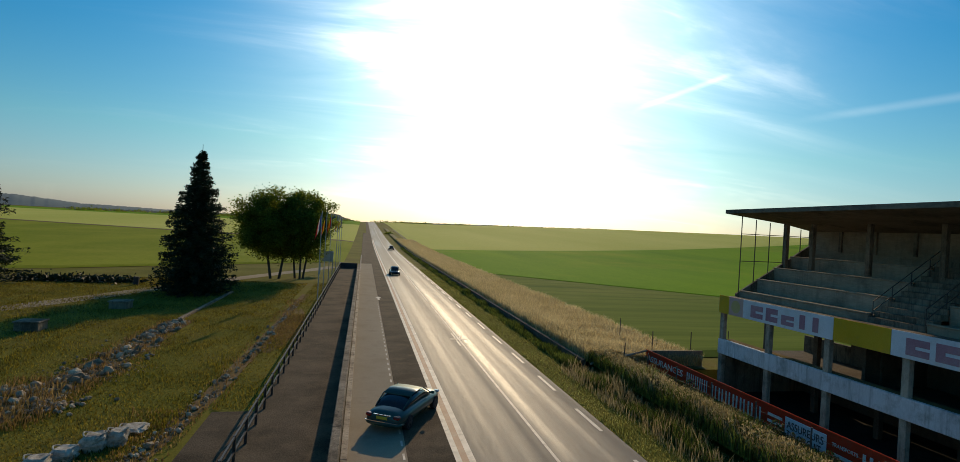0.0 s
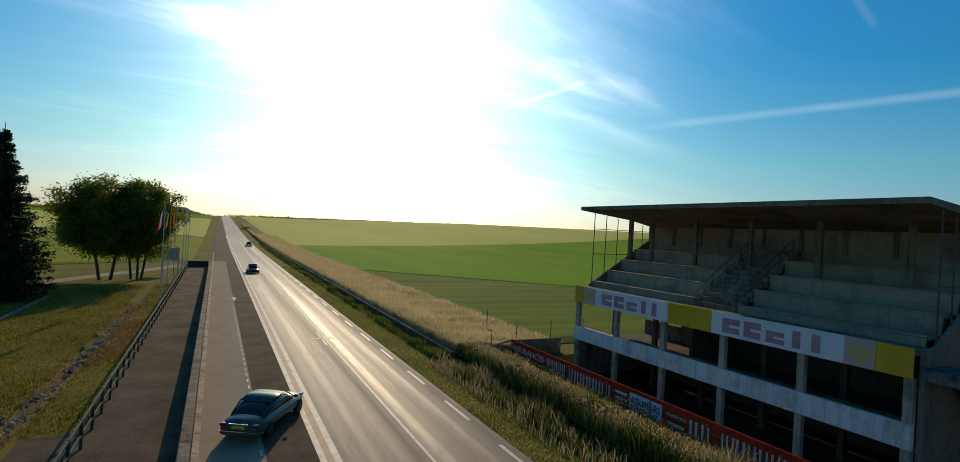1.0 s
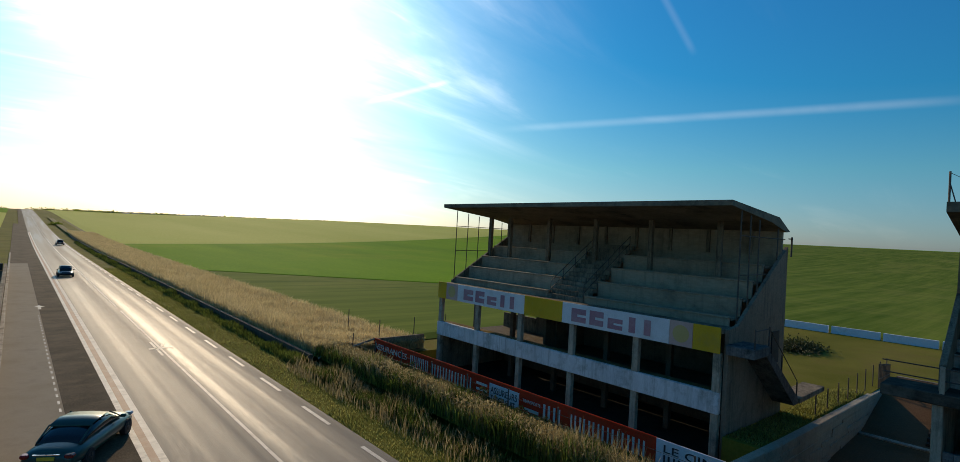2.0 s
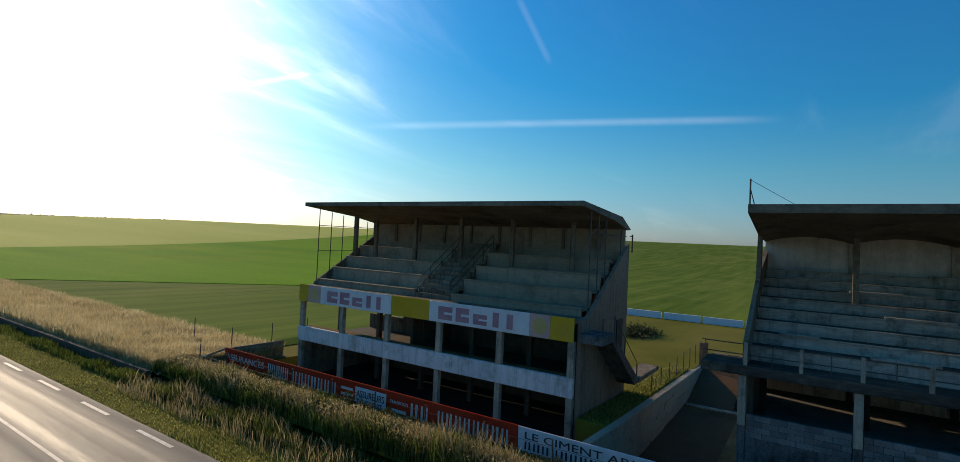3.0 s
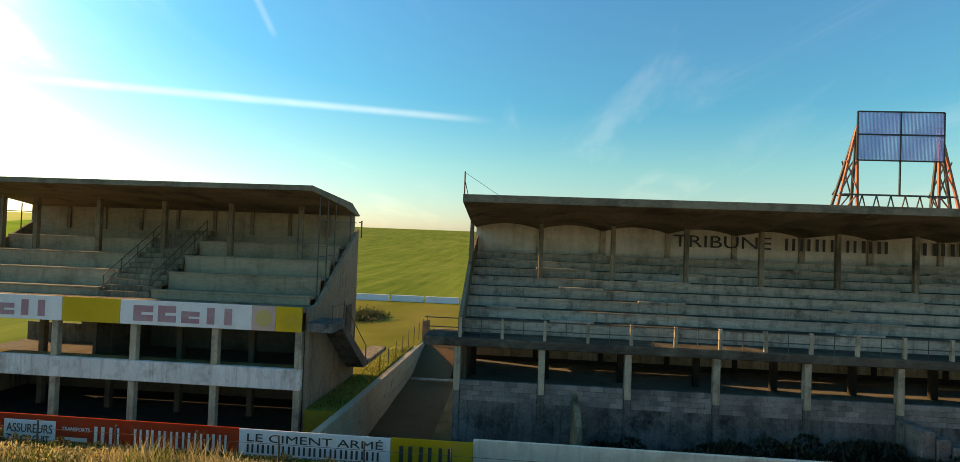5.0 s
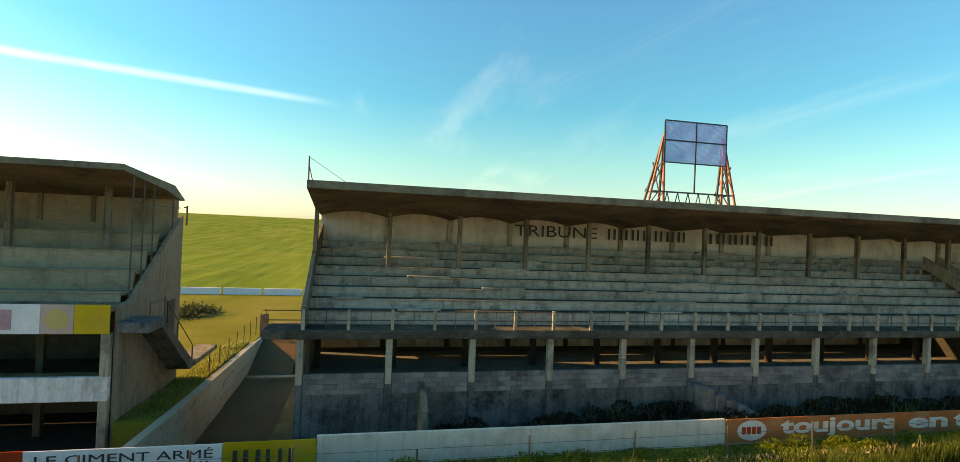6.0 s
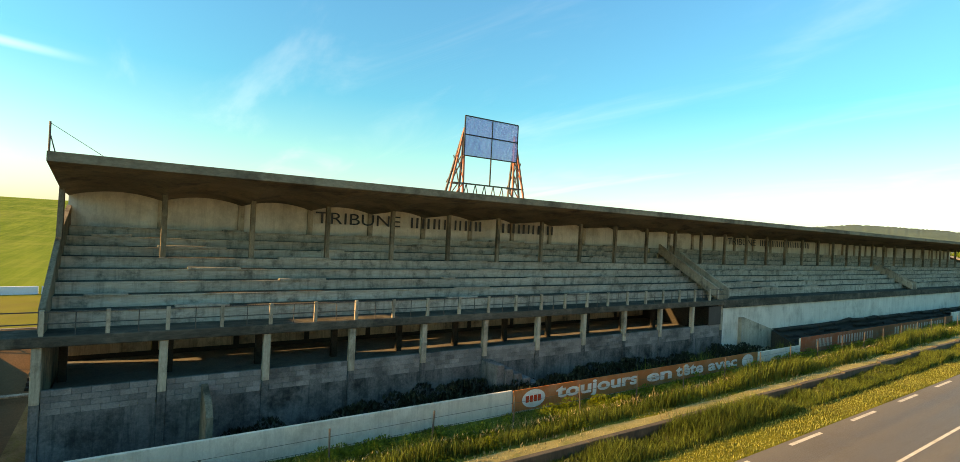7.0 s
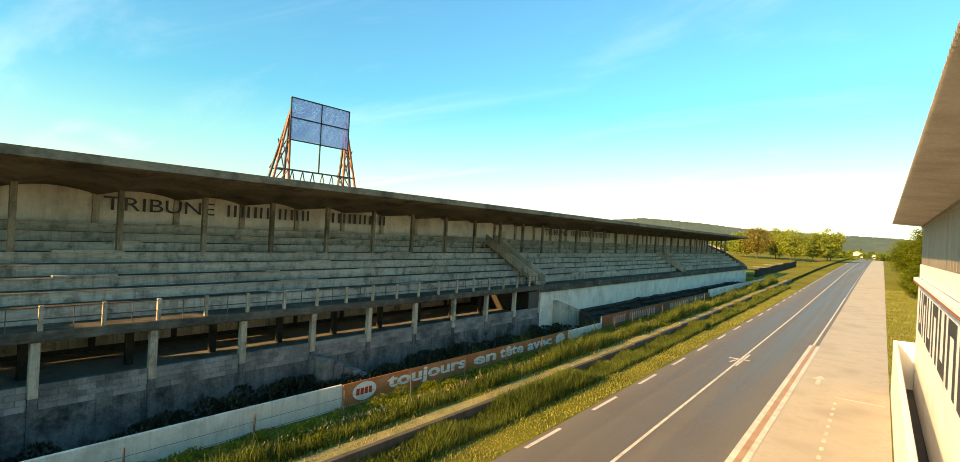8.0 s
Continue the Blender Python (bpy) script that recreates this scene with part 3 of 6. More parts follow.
# ---- small grandstand ----
def small_stand():
    st = thing("grandstand", (28, 20.8, -1.2), "small weathered concrete grandstand with three storeys and a flat roof", "grandstand")
    y0, y1 = 10.2, 31.45
    pil = [10.4, 14.6, 18.8, 22.95, 27.1, 31.25]
    for y in pil:
        part("pillar", bx(24.42, 24.72, y - 0.17, y + 0.17, -1.2, 4.3, bevel=0.02), M["concrete_light"], st, "pale weathered concrete pillar")
        part("inner_pillar", bx(28.0, 28.3, y - 0.15, y + 0.15, -1.2, 5.5), M["shaded_plaster"], st)
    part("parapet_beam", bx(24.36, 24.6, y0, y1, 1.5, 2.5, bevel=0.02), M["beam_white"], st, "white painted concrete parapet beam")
    part("gallery_floor", bx(24.6, 31.6, y0, y1, 1.45, 1.65), M["shaded_plaster"], st)
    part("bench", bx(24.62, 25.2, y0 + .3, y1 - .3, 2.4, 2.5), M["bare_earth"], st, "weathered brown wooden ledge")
    part("gallery_back", bx(31.3, 31.55, y0 + 0.2, 27.6, 1.65, 5.4), M["shaded_plaster"], st)
    part("gallery_partition", bx(27.0, 31.3, 22.9, 23.1, 1.65, 5.3), M["shaded_plaster"], st)
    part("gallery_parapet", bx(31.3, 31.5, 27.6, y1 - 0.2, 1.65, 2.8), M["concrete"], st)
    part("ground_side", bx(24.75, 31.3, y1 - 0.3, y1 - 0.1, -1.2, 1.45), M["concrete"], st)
    part("ground_back", bx(31.3, 31.55, y0 + 0.2, y1 - 0.2, -1.2, 0.9), M["shaded_plaster"], st)
    part("upper_floor", bx(24.45, 25.75, y0, y1, 5.2, 5.42), M["concrete"], st)
    # tiers
    for i in range(4):
        x, z = 25.8 + 1.33 * i, 5.79 + 0.85 * i
        for a, b in ((y0 + 0.3, 19.0), (21.9, y1 - 0.1)):
            bm = bmesh.new()
            box(bm, x, x + 0.14, a, b, max(5.3, z - 0.9), z)
            box(bm, x - 0.06, x + 0.3, a, b, z, z + 0.08, bevel=0.02)
            box(bm, x + 0.3, x + 1.4, a, b, z - 0.12, z)
            part("tier", bm, M["old_concrete"], st)
    # stair flight in the middle with handrails
    for i in range(13):
        x, z = 25.75 + 0.42 * i, 5.42 + 0.277 * i
        part("step", bx(x, x + 0.5, 19.02, 21.88, z, z + 0.277), M["concrete"], st)
    for y in (19.15, 21.75):
        bm = bmesh.new()
        for k in range(5):
            x, z = 25.9 + 1.2 * k, 5.5 + 0.79 * k
            rod(bm, (x, y, z), (x, y, z + 1.0), 0.025, n=6)
        for h in (0.5, 1.0):
            rod(bm, (25.9, y, 5.5 + h), (30.7, y, 8.66 + h), 0.022, n=6)
        part("handrail", bm, M["iron"], st, "rusty tubular iron handrail")
    # back wall with pilasters
    part("back_wall", bx(31.55, 31.75, y0, y1, 5.4, 10.4), M["old_concrete"], st, "stained pale rendered back wall")
    for k in range(9):
        y = y0 + 1.6 + k * 2.45
        part("pilaster", bx(31.42, 31.55, y - 0.1, y + 0.1, 8.9, 10.35), M["concrete"], st)
    for y in (12.6, 16.8, 20.9, 25.0, 29.0):
        part("roof_post", bx(29.15, 29.4, y - 0.13, y + 0.13, 7.6, 10.75), M["concrete"], st)
    part("roof_post", bx(29.15, 29.4, 31.1, 31.4, 7.6, 10.75), M["concrete"], st)
    # end walls
    part("side_wall", (lambda b: (prism(b, [(24.75, -1.2), (24.75, 5.4), (25.75, 5.5), (32.0, 9.45), (32.0, -3.0), (24.75, -3.0)], 10.02, 10.2), b)[1])(bmesh.new()),
         M["end_render"], st, "blank rendered end wall with dark stains")
    part("side_profile", (lambda b: (prism(b, [(25.5, 4.7), (25.5, 5.62), (31.8, 9.5), (31.8, 4.7)], 31.3, 31.45), b)[1])(bmesh.new()),
         M["concrete"], st)
    # light steel frames that close both ends
    for y in (31.38, 10.1):
        bm = bmesh.new()
        for x in (25.7, 26.85, 28.0, 30.6):
            zb = 5.6 + (x - 25.7) * 0.63
            rod(bm, (x, y, zb), (x, y, 11.0 - (x - 25.7) * 0.13), 0.035, n=6)
        rod(bm, (25.7, y, 9.8), (31.7, y, 9.85), 0.025, n=6)
        rod(bm, (25.7, y, 7.9), (29.2, y, 7.95), 0.025, n=6)
        part("wind_frame", bm, M["iron"], st, "thin rusty steel frame closing the end")
    bm = bmesh.new()
    prism(bm, [(24.42, 11.14), (24.42, 11.4), (30.5, 11.0), (32.2, 10.3), (31.75, 10.25), (29.3, 10.68)], 10.02, 31.5)
    part("roof", bm, M["roof_concrete"], st, "thin cantilevered concrete roof slab, stained brown beneath")
    # balcony box and bracket on the end
    part("end_walkway", bx(24.4, 26.3, 8.75, 10.0, 4.3, 4.75, bevel=0.03), M["block_wall"], st)
    bm = bmesh.new()
    prism(bm, [(26.3, 4.75), (26.3, 4.3), (30.6, 1.2), (31.2, 1.2), (31.2, 1.5)], 8.95, 10.0)
    part("end_stair", bm, M["block_wall"], st, "dark stained concrete stair flight on the end wall")
    part("end_landing", bx(31.2, 35.5, 8.85, 10.0, 1.22, 1.5, bevel=0.03), M["concrete"], st, "weathered concrete landing slab")
    bm = bmesh.new()
    rod(bm, (24.5, 8.8, 5.55), (26.2, 8.8, 5.55), 0.025, n=6)
    rod(bm, (26.2, 8.8, 5.55), (31.1, 9.0, 2.4), 0.025, n=6)
    for x, y, z in ((24.5, 8.8, 4.7), (26.2, 8.8, 4.7), (28.6, 8.98, 3.1), (31.1, 9.0, 1.4)):
        rod(bm, (x, y, z), (x, y, z + 0.95), 0.035, n=6)
    part("stair_rail", bm, M["iron"], st, "broken rusty iron stair rail")
    part("end_door", bx(30.1, 31.1, 9.96, 10.015, 3.2, 4.9), M["dark_door"], st)
    part("lamp_bracket", (lambda b: (rod(b, (32.0, 10.02, 9.9), (32.0, 9.85, 9.9), 0.03), rod(b, (32.0, 9.85, 10.0), (32.0, 9.85, 8.9), 0.05), b)[2])(bmesh.new()), M["iron"], st)

    sign = thing("advertising_sign", (24.35, 20.8, 4.3), "long faded yellow and white painted sign on the stand", "sign")
    seg = [(31.45, 30.46, "yellow_board"), (30.46, 29.14, "pink_paint"), (29.14, 22.49, "sign_white"), (22.49, 19.43, "yellow_board"),
           (19.43, 12.7, "sign_white"), (12.7, 11.51, "pink_paint"), (11.51, 10.2, "yellow_board")]
    for a, b, m in seg:
        part("panel", bx(24.29, 24.35, b + 0.008, a - 0.008, 4.3, 5.5, bevel=0.006), M[m], sign)
    for a, b in ((28.43, 23.07), (18.73, 13.38)):
        w = (a - b) / 5.0
        for i, (k, h) in enumerate(((0.95, 0.96), (0.86, 1.0), (0.86, 0.72), (0.36, 1.0), (0.36, 1.0))):
            left = a - (0, 1.08, 2.1, 3.2, 3.95)[i] * w * 1.1
            part("bar", emblem(left, k * w, h * 0.8, i), M["mauve_paint"], sign)
    for yc in (29.8, 12.1):
        bm = bmesh.new()
        ring = [bm.verts.new((24.275, yc + 0.42 * math.cos(t), 4.9 + 0.42 * math.sin(t))) for t in (2 * math.pi * i / 16 for i in range(16))]
        bm.faces.new(ring)
        part("emblem", bm, M["straw_paint"], sign)


def emblem(left, w, h, i):
    """A plain painted block with a slot, standing for one character."""
    bm = bmesh.new()
    x0, x1, z0 = 24.272, 24.292, 4.48
    if w < 0.6:
        box(bm, x0, x1, left - w, left, z0, z0 + h, bevel=0.008)
    else:
        box(bm, x0, x1, left - w, left, z0, z0 + h * 0.4, bevel=0.008)
        box(bm, x0, x1, left - w, left, z0 + h * 0.58, z0 + h, bevel=0.008)
        box(bm, x0 - 0.002, x1, left - w * 0.4, left, z0 + h * 0.02, z0 + h * 0.98)
    return bm


small_stand()


# ---- long grandstands ----
BAY = 3.96


def under(x, y, y_start):
    """Underside of the long roof: rising to the front, with a shallow vault in each bay."""
    z = np.interp(x, [24.4, 29.3, 33.2], [10.84, 10.02, 9.84])
    u = ((y_start - y) / BAY) % 1.0
    k = smooth((x - 25.2) / 2.5)
    return float(z + 0.34 * k * math.sin(math.pi * u) ** 0.8)


def long_stand(name, y_start, bays, label, gallery):
    y_end = y_start - BAY * bays
    st = thing(name, (28, (y_start + y_end) / 2, -1.2), label, "grandstand")
    rows = [(25.9 + 0.8 * i, 5.13 + 0.487 * i, 0.66 if i == 0 else 0.49, 1.02 if i == 4 else 0.82) for i in range(5)]
    rows += [(30.1 + 1.0 * i, 7.5 + 0.44 * i, 0.44, 1.02) for i in range(3)]
    for x, z, rise, deep in rows:
        bm = bmesh.new()
        box(bm, x, x + 0.12, y_end, y_start - 0.15, z - rise - 0.03, z - 0.06)
        box(bm, x - 0.05, x + 0.04, y_end, y_start - 0.15, z - 0.06, z, bevel=0.012)
        part("tier", bm, M["stand_concrete"], st)
        part("tread", bx(x + 0.04, x + deep, y_end, y_start - 0.15, z - 0.08, z - 0.01), M["tread_grime"], st, "dark mossy tread")
    # seat edges cast in separate lengths, a few of them lifted or broken
    rnd = random.Random(bays)
    for x, z, rise, deep in rows:
        y = y_start - 0.3 - rnd.uniform(0, 9)
        while y > y_end + 4:
            d = rnd.uniform(0.8, 3.2)
            part("seat_slab", bx(x - 0.09, x + 0.3, y - d, y, z + 0.004, z + 0.06 + rnd.uniform(0, 0.05), bevel=0.015), M["stand_concrete"], st)
            y -= d + rnd.uniform(5, 19)
    for k in range(1, bays + 1):
        y = y_start - BAY * k
        part("roof_post", bx(29.12, 29.36, y - 0.12, y + 0.12, 7.0, 10.14, bevel=0.015), M["concrete"], st)
    # back wall with arched heads
    ys = np.linspace(y_start, y_end, bays * 12 + 1)
    bm = bmesh.new()
    row = [[bm.verts.new((x, y, z)) for y in ys] for x, z in ((32.9, 8.2), (32.9, None), (33.1, None), (33.1, 8.2)) if z] 
    lo_f, lo_b = row
    hi_f = [bm.verts.new((32.9, y, under(32.9, y, y_start) + 0.02)) for y in ys]
    hi_b = [bm.verts.new((33.1, y, under(32.9, y, y_start) + 0.02)) for y in ys]
    for a, b in ((lo_f, hi_f), (hi_f, hi_b), (hi_b, lo_b), (lo_b, lo_f)):
        for i in range(len(ys) - 1):
            bm.faces.new((a[i], a[i + 1], b[i + 1], b[i]))
    bmesh.ops.recalc_face_normals(bm, faces=bm.faces[:])
    part("back_wall", bm, M["limewash"], st, "limewashed back wall with shallow arched heads")
    for k in range(2 * bays):
        y = y_start - BAY * (k + 0.0) / 2 - 0.0
        if k % 2 == 0 and k:
            part("pilaster", bx(32.74, 32.9, y - 0.16, y + 0.16, 8.25, 10.2), M["concrete_light"], st)
    # roof
    xs = list(np.linspace(24.4, 33.3, 10))
    bm = bmesh.new()
    g0 = [[bm.verts.new((x, y, under(x, y, y_start))) for x in xs] for y in ys]
    g1 = [[bm.verts.new((x, y, float(np.interp(x, [24.4, 33.3], [11.2, 10.75])))) for x in xs] for y in ys]
    for j in range(len(ys) - 1):
        for i in range(len(xs) - 1):
            bm.faces.new((g0[j][i], g0[j][i + 1], g0[j + 1][i + 1], g0[j + 1][i]))
            bm.faces.new((g1[j][i], g1[j + 1][i], g1[j + 1][i + 1], g1[j][i + 1]))
        for i in (0, len(xs) - 1):
            bm.faces.new((g0[j][i], g0[j + 1][i], g1[j + 1][i], g1[j][i]))
    for j in (0, len(ys) - 1):
        for i in range(len(xs) - 1):
            bm.faces.new((g0[j][i], g1[j][i], g1[j][i + 1], g0[j][i + 1]))
    bmesh.ops.recalc_face_normals(bm, faces=bm.faces[:])
    part("roof", bm, M["roof_concrete"], st, "long cantilevered concrete roof with vaulted underside")
    if gallery:
        part("walkway", bx(24.3, 26.0, y_end, 4.3, 4.05, 4.46, bevel=0.03), M["tread_grime"], st, "dark mossy concrete walkway")
        for k in range(bays + 1):
            y = y_start - BAY * k
            part("pillar", bx(24.42, 24.7, y - 0.15, y + 0.15, 1.95, 4.05, bevel=0.02), M["concrete_light"], st, "weathered pale concrete pillar")
            part("wall_pier", bx(24.46, 24.7, y - 0.15, y + 0.15, -1.2, 1.95), M["block_wall"], st)
            part("inner_pillar", bx(28.4, 28.7, y - 0.6, y - 0.3, 0.0, 5.5), M["dark_shade_concrete"], st)
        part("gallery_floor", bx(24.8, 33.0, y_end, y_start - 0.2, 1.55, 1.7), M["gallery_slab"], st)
        part("gallery_back", bx(32.3, 32.5, y_end, y_start - 0.2, 1.7, 1.95), M["dark_shade_concrete"], st)
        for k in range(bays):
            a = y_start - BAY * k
            # Last two panels run higher to keep the sun off the end wall.
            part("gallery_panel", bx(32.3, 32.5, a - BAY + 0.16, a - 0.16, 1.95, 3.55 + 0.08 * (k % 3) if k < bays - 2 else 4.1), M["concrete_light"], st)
            # Added out of sight: narrows the sun to thin streaks on the floor.
            part("sun_slit_lintel", bx(32.3, 32.5, a - BAY + 0.16, a - 0.16, 3.95 + 0.1 * (k % 2), 6.2), M["dark_shade_concrete"], st)
            part("gallery_pier", bx(32.26, 32.5, a - BAY - 0.15, a - BAY + 0.15, 1.95, 6.2), M["dark_shade_concrete"], st)
        for k in range(bays):
            part("wall_panel", bx(24.5, 24.66, y_start - BAY * (k + 1) + 0.16, y_start - BAY * k - 0.16, -1.2, 1.5), M["block_wall"], st)
            ya, yb = y_start - BAY * k - 0.17, y_start - BAY * (k + 1) + 0.17
            for row in range(4):
                cut = 0.3 * (row % 2)
                a = ya
                while a > yb + 0.02:
                    b = max(yb, a - (cut if cut else 0.6))
                    cut = 0
                    part("block", bx(24.5 + 0.012 * random.random(), 24.68, b + 0.006, a - 0.006, 1.506 + 0.235 * row, 1.506 + 0.235 * (row + 1) - 0.012), M["block"], st)
                    a = b
        # Far end coloured near black so stray sun on it stays dim.
        part("gallery_end", bx(24.7, 32.3, y_end - 0.2, y_end, -1.2, 4.46), M["dark_shade_concrete"], st)
        part("gallery_end", bx(24.7, 31.9, y_start - 0.15, y_start + 0.1, -1.2, 4.05), M["concrete"], st)
        part("gallery_end", bx(31.9, 32.3, y_start - 0.15, y_start + 0.1, -1.2, 1.7), M["concrete"], st)
        rail = bmesh.new()
        n = 0
        y = y_start - 0.1
        while y > y_end + 0.1:
            if n % 2 == 0:
                part("rail_post", bx(24.36, 24.5, y - 0.07, y + 0.07, 4.2, 5.4), M["concrete_light"], st, "square concrete railing post")
            else:
                rod(rail, (24.42, y, 4.4), (24.42, y, 5.35), 0.02, n=6)
            y -= BAY / 4
            n += 1
        for z in (4.9, 5.33):
            rod(rail, (24.42, y_start + 1.6, z), (24.42, y_end, z), 0.025, n=6)
        part("railing", rail, M["iron"], st, "thin rusty iron railing")
        bm = bmesh.new()
        prism(bm, [(24.9, 4.46), (24.9, 5.4), (29.0, 7.9), (29.4, 10.2), (29.7, 10.2), (29.7, 8.4), (33.0, 9.4), (33.0, 4.1), (24.9, 4.1)], y_start - 0.14, y_start + 0.06)
        part("end_wall", bm, M["concrete"], st)
    else:
        part("front_wall", bx(24.5, 24.9, y_end, y_start, -1.2, 3.8, bevel=0.03), M["limewash"], st, "tall limewashed retaining wall with dark streaks")
        part("walkway", bx(24.3, 26.0, y_end, y_start, 3.8, 4.46, bevel=0.03), M["tread_grime"], st, "dark mossy concrete walkway")
        part("end_wall", (lambda b: (prism(b, [(24.6, 4.46), (24.9, 5.0), (29.4, 7.6), (33.0, 8.9), (33.0, -1.2), (24.6, -1.2)], y_end - 0.2, y_end), b)[1])(bmesh.new()), M["concrete"], st)
    return st


stand = long_stand("grandstand", 2.68, 11, "long weathered concrete grandstand with gallery and vaulted roof", True)
letters(stand, "TRIBUNE", 32.72, -9.5, -15.3, 9.1, 9.83, M["letter_black"], "worn black painted capitals")
stroke_bars(stand, 7, 32.72, -16.1, -22.3, 9.1, 9.83, M["letter_black"], 3)
stroke_bars(stand, 6, 32.72, -23.5, -29.6, 9.1, 9.83, M["letter_black"], 5)
stand2 = long_stand("grandstand", 2.68 - BAY * 11 - 0.02, 23, "farther long concrete grandstand over a limewashed wall", False)
letters(stand2, "TRIBUNE", 32.72, -55.2, -61.0, 9.1, 9.8, M["letter_black"], "worn black painted capitals")
stroke_bars(stand2, 14, 32.72, -62.0, -74.5, 9.1, 9.8, M["letter_black"], 8)


def stair_walls():
    for y, x0, z0, x1, z1 in ((-40.5, 24.6, 5.3, 30.6, 8.7), (-85.0, 24.8, 5.2, 29.2, 7.4)):
        st = thing("stair_flight", (27, y, 4.46), "concrete stair between two solid sloping flank walls", "stairs", "stairs of the long stands")
        for dy in (0, -1.5):
            bm = bmesh.new()
            prism(bm, [(x0, z0 - 0.75), (x0, z0 + 0.1), (x1, z1 + 0.1), (x1, z1 - 0.75)], y + dy - 0.12, y + dy + 0.12)
            part("flank_wall", bm, M["concrete_light"], st)
        for i in range(14):
            x = x0 + (x1 - x0) * i / 14
            z = z0 - 0.7 + (z1 - z0) * i / 14
            part("step", bx(x, x + (x1 - x0) / 14 + 0.06, y - 1.38, y - 0.12, z - 0.2, z + (z1 - z0) / 14), M["concrete"], st)


stair_walls()


def lower_stair():
    st = thing("outer_stair", (23, -46, -1.2), "concrete stair flank running down to the sunken court", "stairs")
    bm = bmesh.new()
    prism(bm, [(-2.9, -1.2), (-2.9, 2.9), (-2.5, 2.9), (7.0, 0.3), (7.0, -1.2)], 0, 0.3)
    bm.transform(Matrix.Translation((24.2, -46.4, 0)) @ Matrix.Rotation(radians(-90), 4, "Z"))
    part("flank_wall", bm, M["concrete_light"], st)
    # Solid panel; the doorway's inner dark is its colour.
    part("door", bx(24.44, 24.5, -40.75, -39.05, 2.45, 3.95), M["dark_door"], st, "dark panel painted as an unlit doorway")


lower_stair()


def roof_mast():
    st = thing("roof_mast", (24.6, 2.74, 11.2), "short iron roof mast with a stay wire", "mast")
    bm = bmesh.new()
    rod(bm, (24.6, 2.64, 11.18), (24.6, 2.64, 12.3), 0.035)
    rod(bm, (24.6, 2.46, 11.18), (24.6, 2.64, 11.9), 0.02)
    part("pole", bm, M["iron"], st)
    bm = bmesh.new()
    rod(bm, (24.6, 2.64, 12.25), (24.6, 1.0, 11.2), 0.01, n=5)
    part("stay_wire", bm, M["iron"], st)


roof_mast()


def billboard():
    """Lattice frame on the roof with a wire-mesh panel."""
    s, X = 31.0 / 38.0, 31.0
    st = thing("billboard", (X, -21.3, 10.85), "tall rusty red lattice frame with bluish wire-mesh panel", "billboard")
    z = lambda q: EYE_HEIGHT + (q - EYE_HEIGHT) * s
    ya, yb = -23.3 * s, -29.0 * s
    base, mid, lowp, top = 10.8, z(13.2), z(15.6), z(19.0)
    for i, (y, side) in enumerate(((ya, 1), (yb, -1))):
        for dx in (0.0, 0.7):
            bm = bmesh.new()
            for dy in (1.15 * side, -0.15 * side):
                rod(bm, (X + dx, y + dy, base), (X + 0.1, y - 0.1 * side, z(18.0)), 0.085, n=4)
            rod(bm, (X + dx, y + 1.1 * side, base), (X + dx, y - 0.1 * side, mid), 0.04, n=4)
            rod(bm, (X + dx, y + 0.85 * side, mid), (X + dx * .6, y - 0.1 * side, lowp), 0.04, n=4)
            rod(bm, (X + dx, y - 0.2 * side, mid), (X + dx * .6, y + 0.5 * side, lowp), 0.04, n=4)
            rod(bm, (X + dx, y + 0.75 * side, mid), (X + dx, y - 0.2 * side, mid), 0.05, n=4)
            part("leg", bm, M["rust_red"] if dx == 0 else M["iron"], st, "rusty red angle-iron leg" if dx == 0 else "dark angle-iron leg")
    bm = bmesh.new()
    rod(bm, (X, ya + 0.6, mid), (X, yb - 0.6, mid), 0.07, n=4)
    k = 6
    for i in range(k):
        y = ya + (yb - ya) * (i + 0.5) / k
        rod(bm, (X, y - .4, base), (X, y, mid), 0.035, n=4)
        rod(bm, (X, y + .4, base), (X, y, mid), 0.035, n=4)
    part("truss", bm, M["iron"], st)
    bm = bmesh.new()
    for y in (ya, (ya + yb) / 2, yb):
        rod(bm, (X - 0.1, y, mid if y not in (ya, yb) else lowp), (X - 0.1, y, top), 0.055, n=4)
    for q in (lowp, z(17.4), top):
        rod(bm, (X - 0.1, ya, q), (X - 0.1, yb, q), 0.055, n=4)
    part("panel_frame", bm, M["black_iron"], st, "black steel frame")
    wire = surface("wire_mesh", (0.16, 0.32, 0.7), (0.22, 0.4, 0.8), 0.6, 1.0, 20.0, 0)
    bm = bmesh.new()
    nv, nh = 64, 48
    for i in range(nv):
        y = ya + (yb - ya) * (i + 0.5) / nv
        box(bm, X - 0.12, X - 0.108, y - 0.019, y + 0.019, lowp, top)
    for i in range(nh):
        q = lowp + (top - lowp) * (i + 0.5) / nh
        box(bm, X - 0.106, X - 0.1, yb, ya, q - 0.016, q + 0.016)
    part("mesh_panel", bm, wire, st, "blue-grey expanded wire mesh")


billboard()


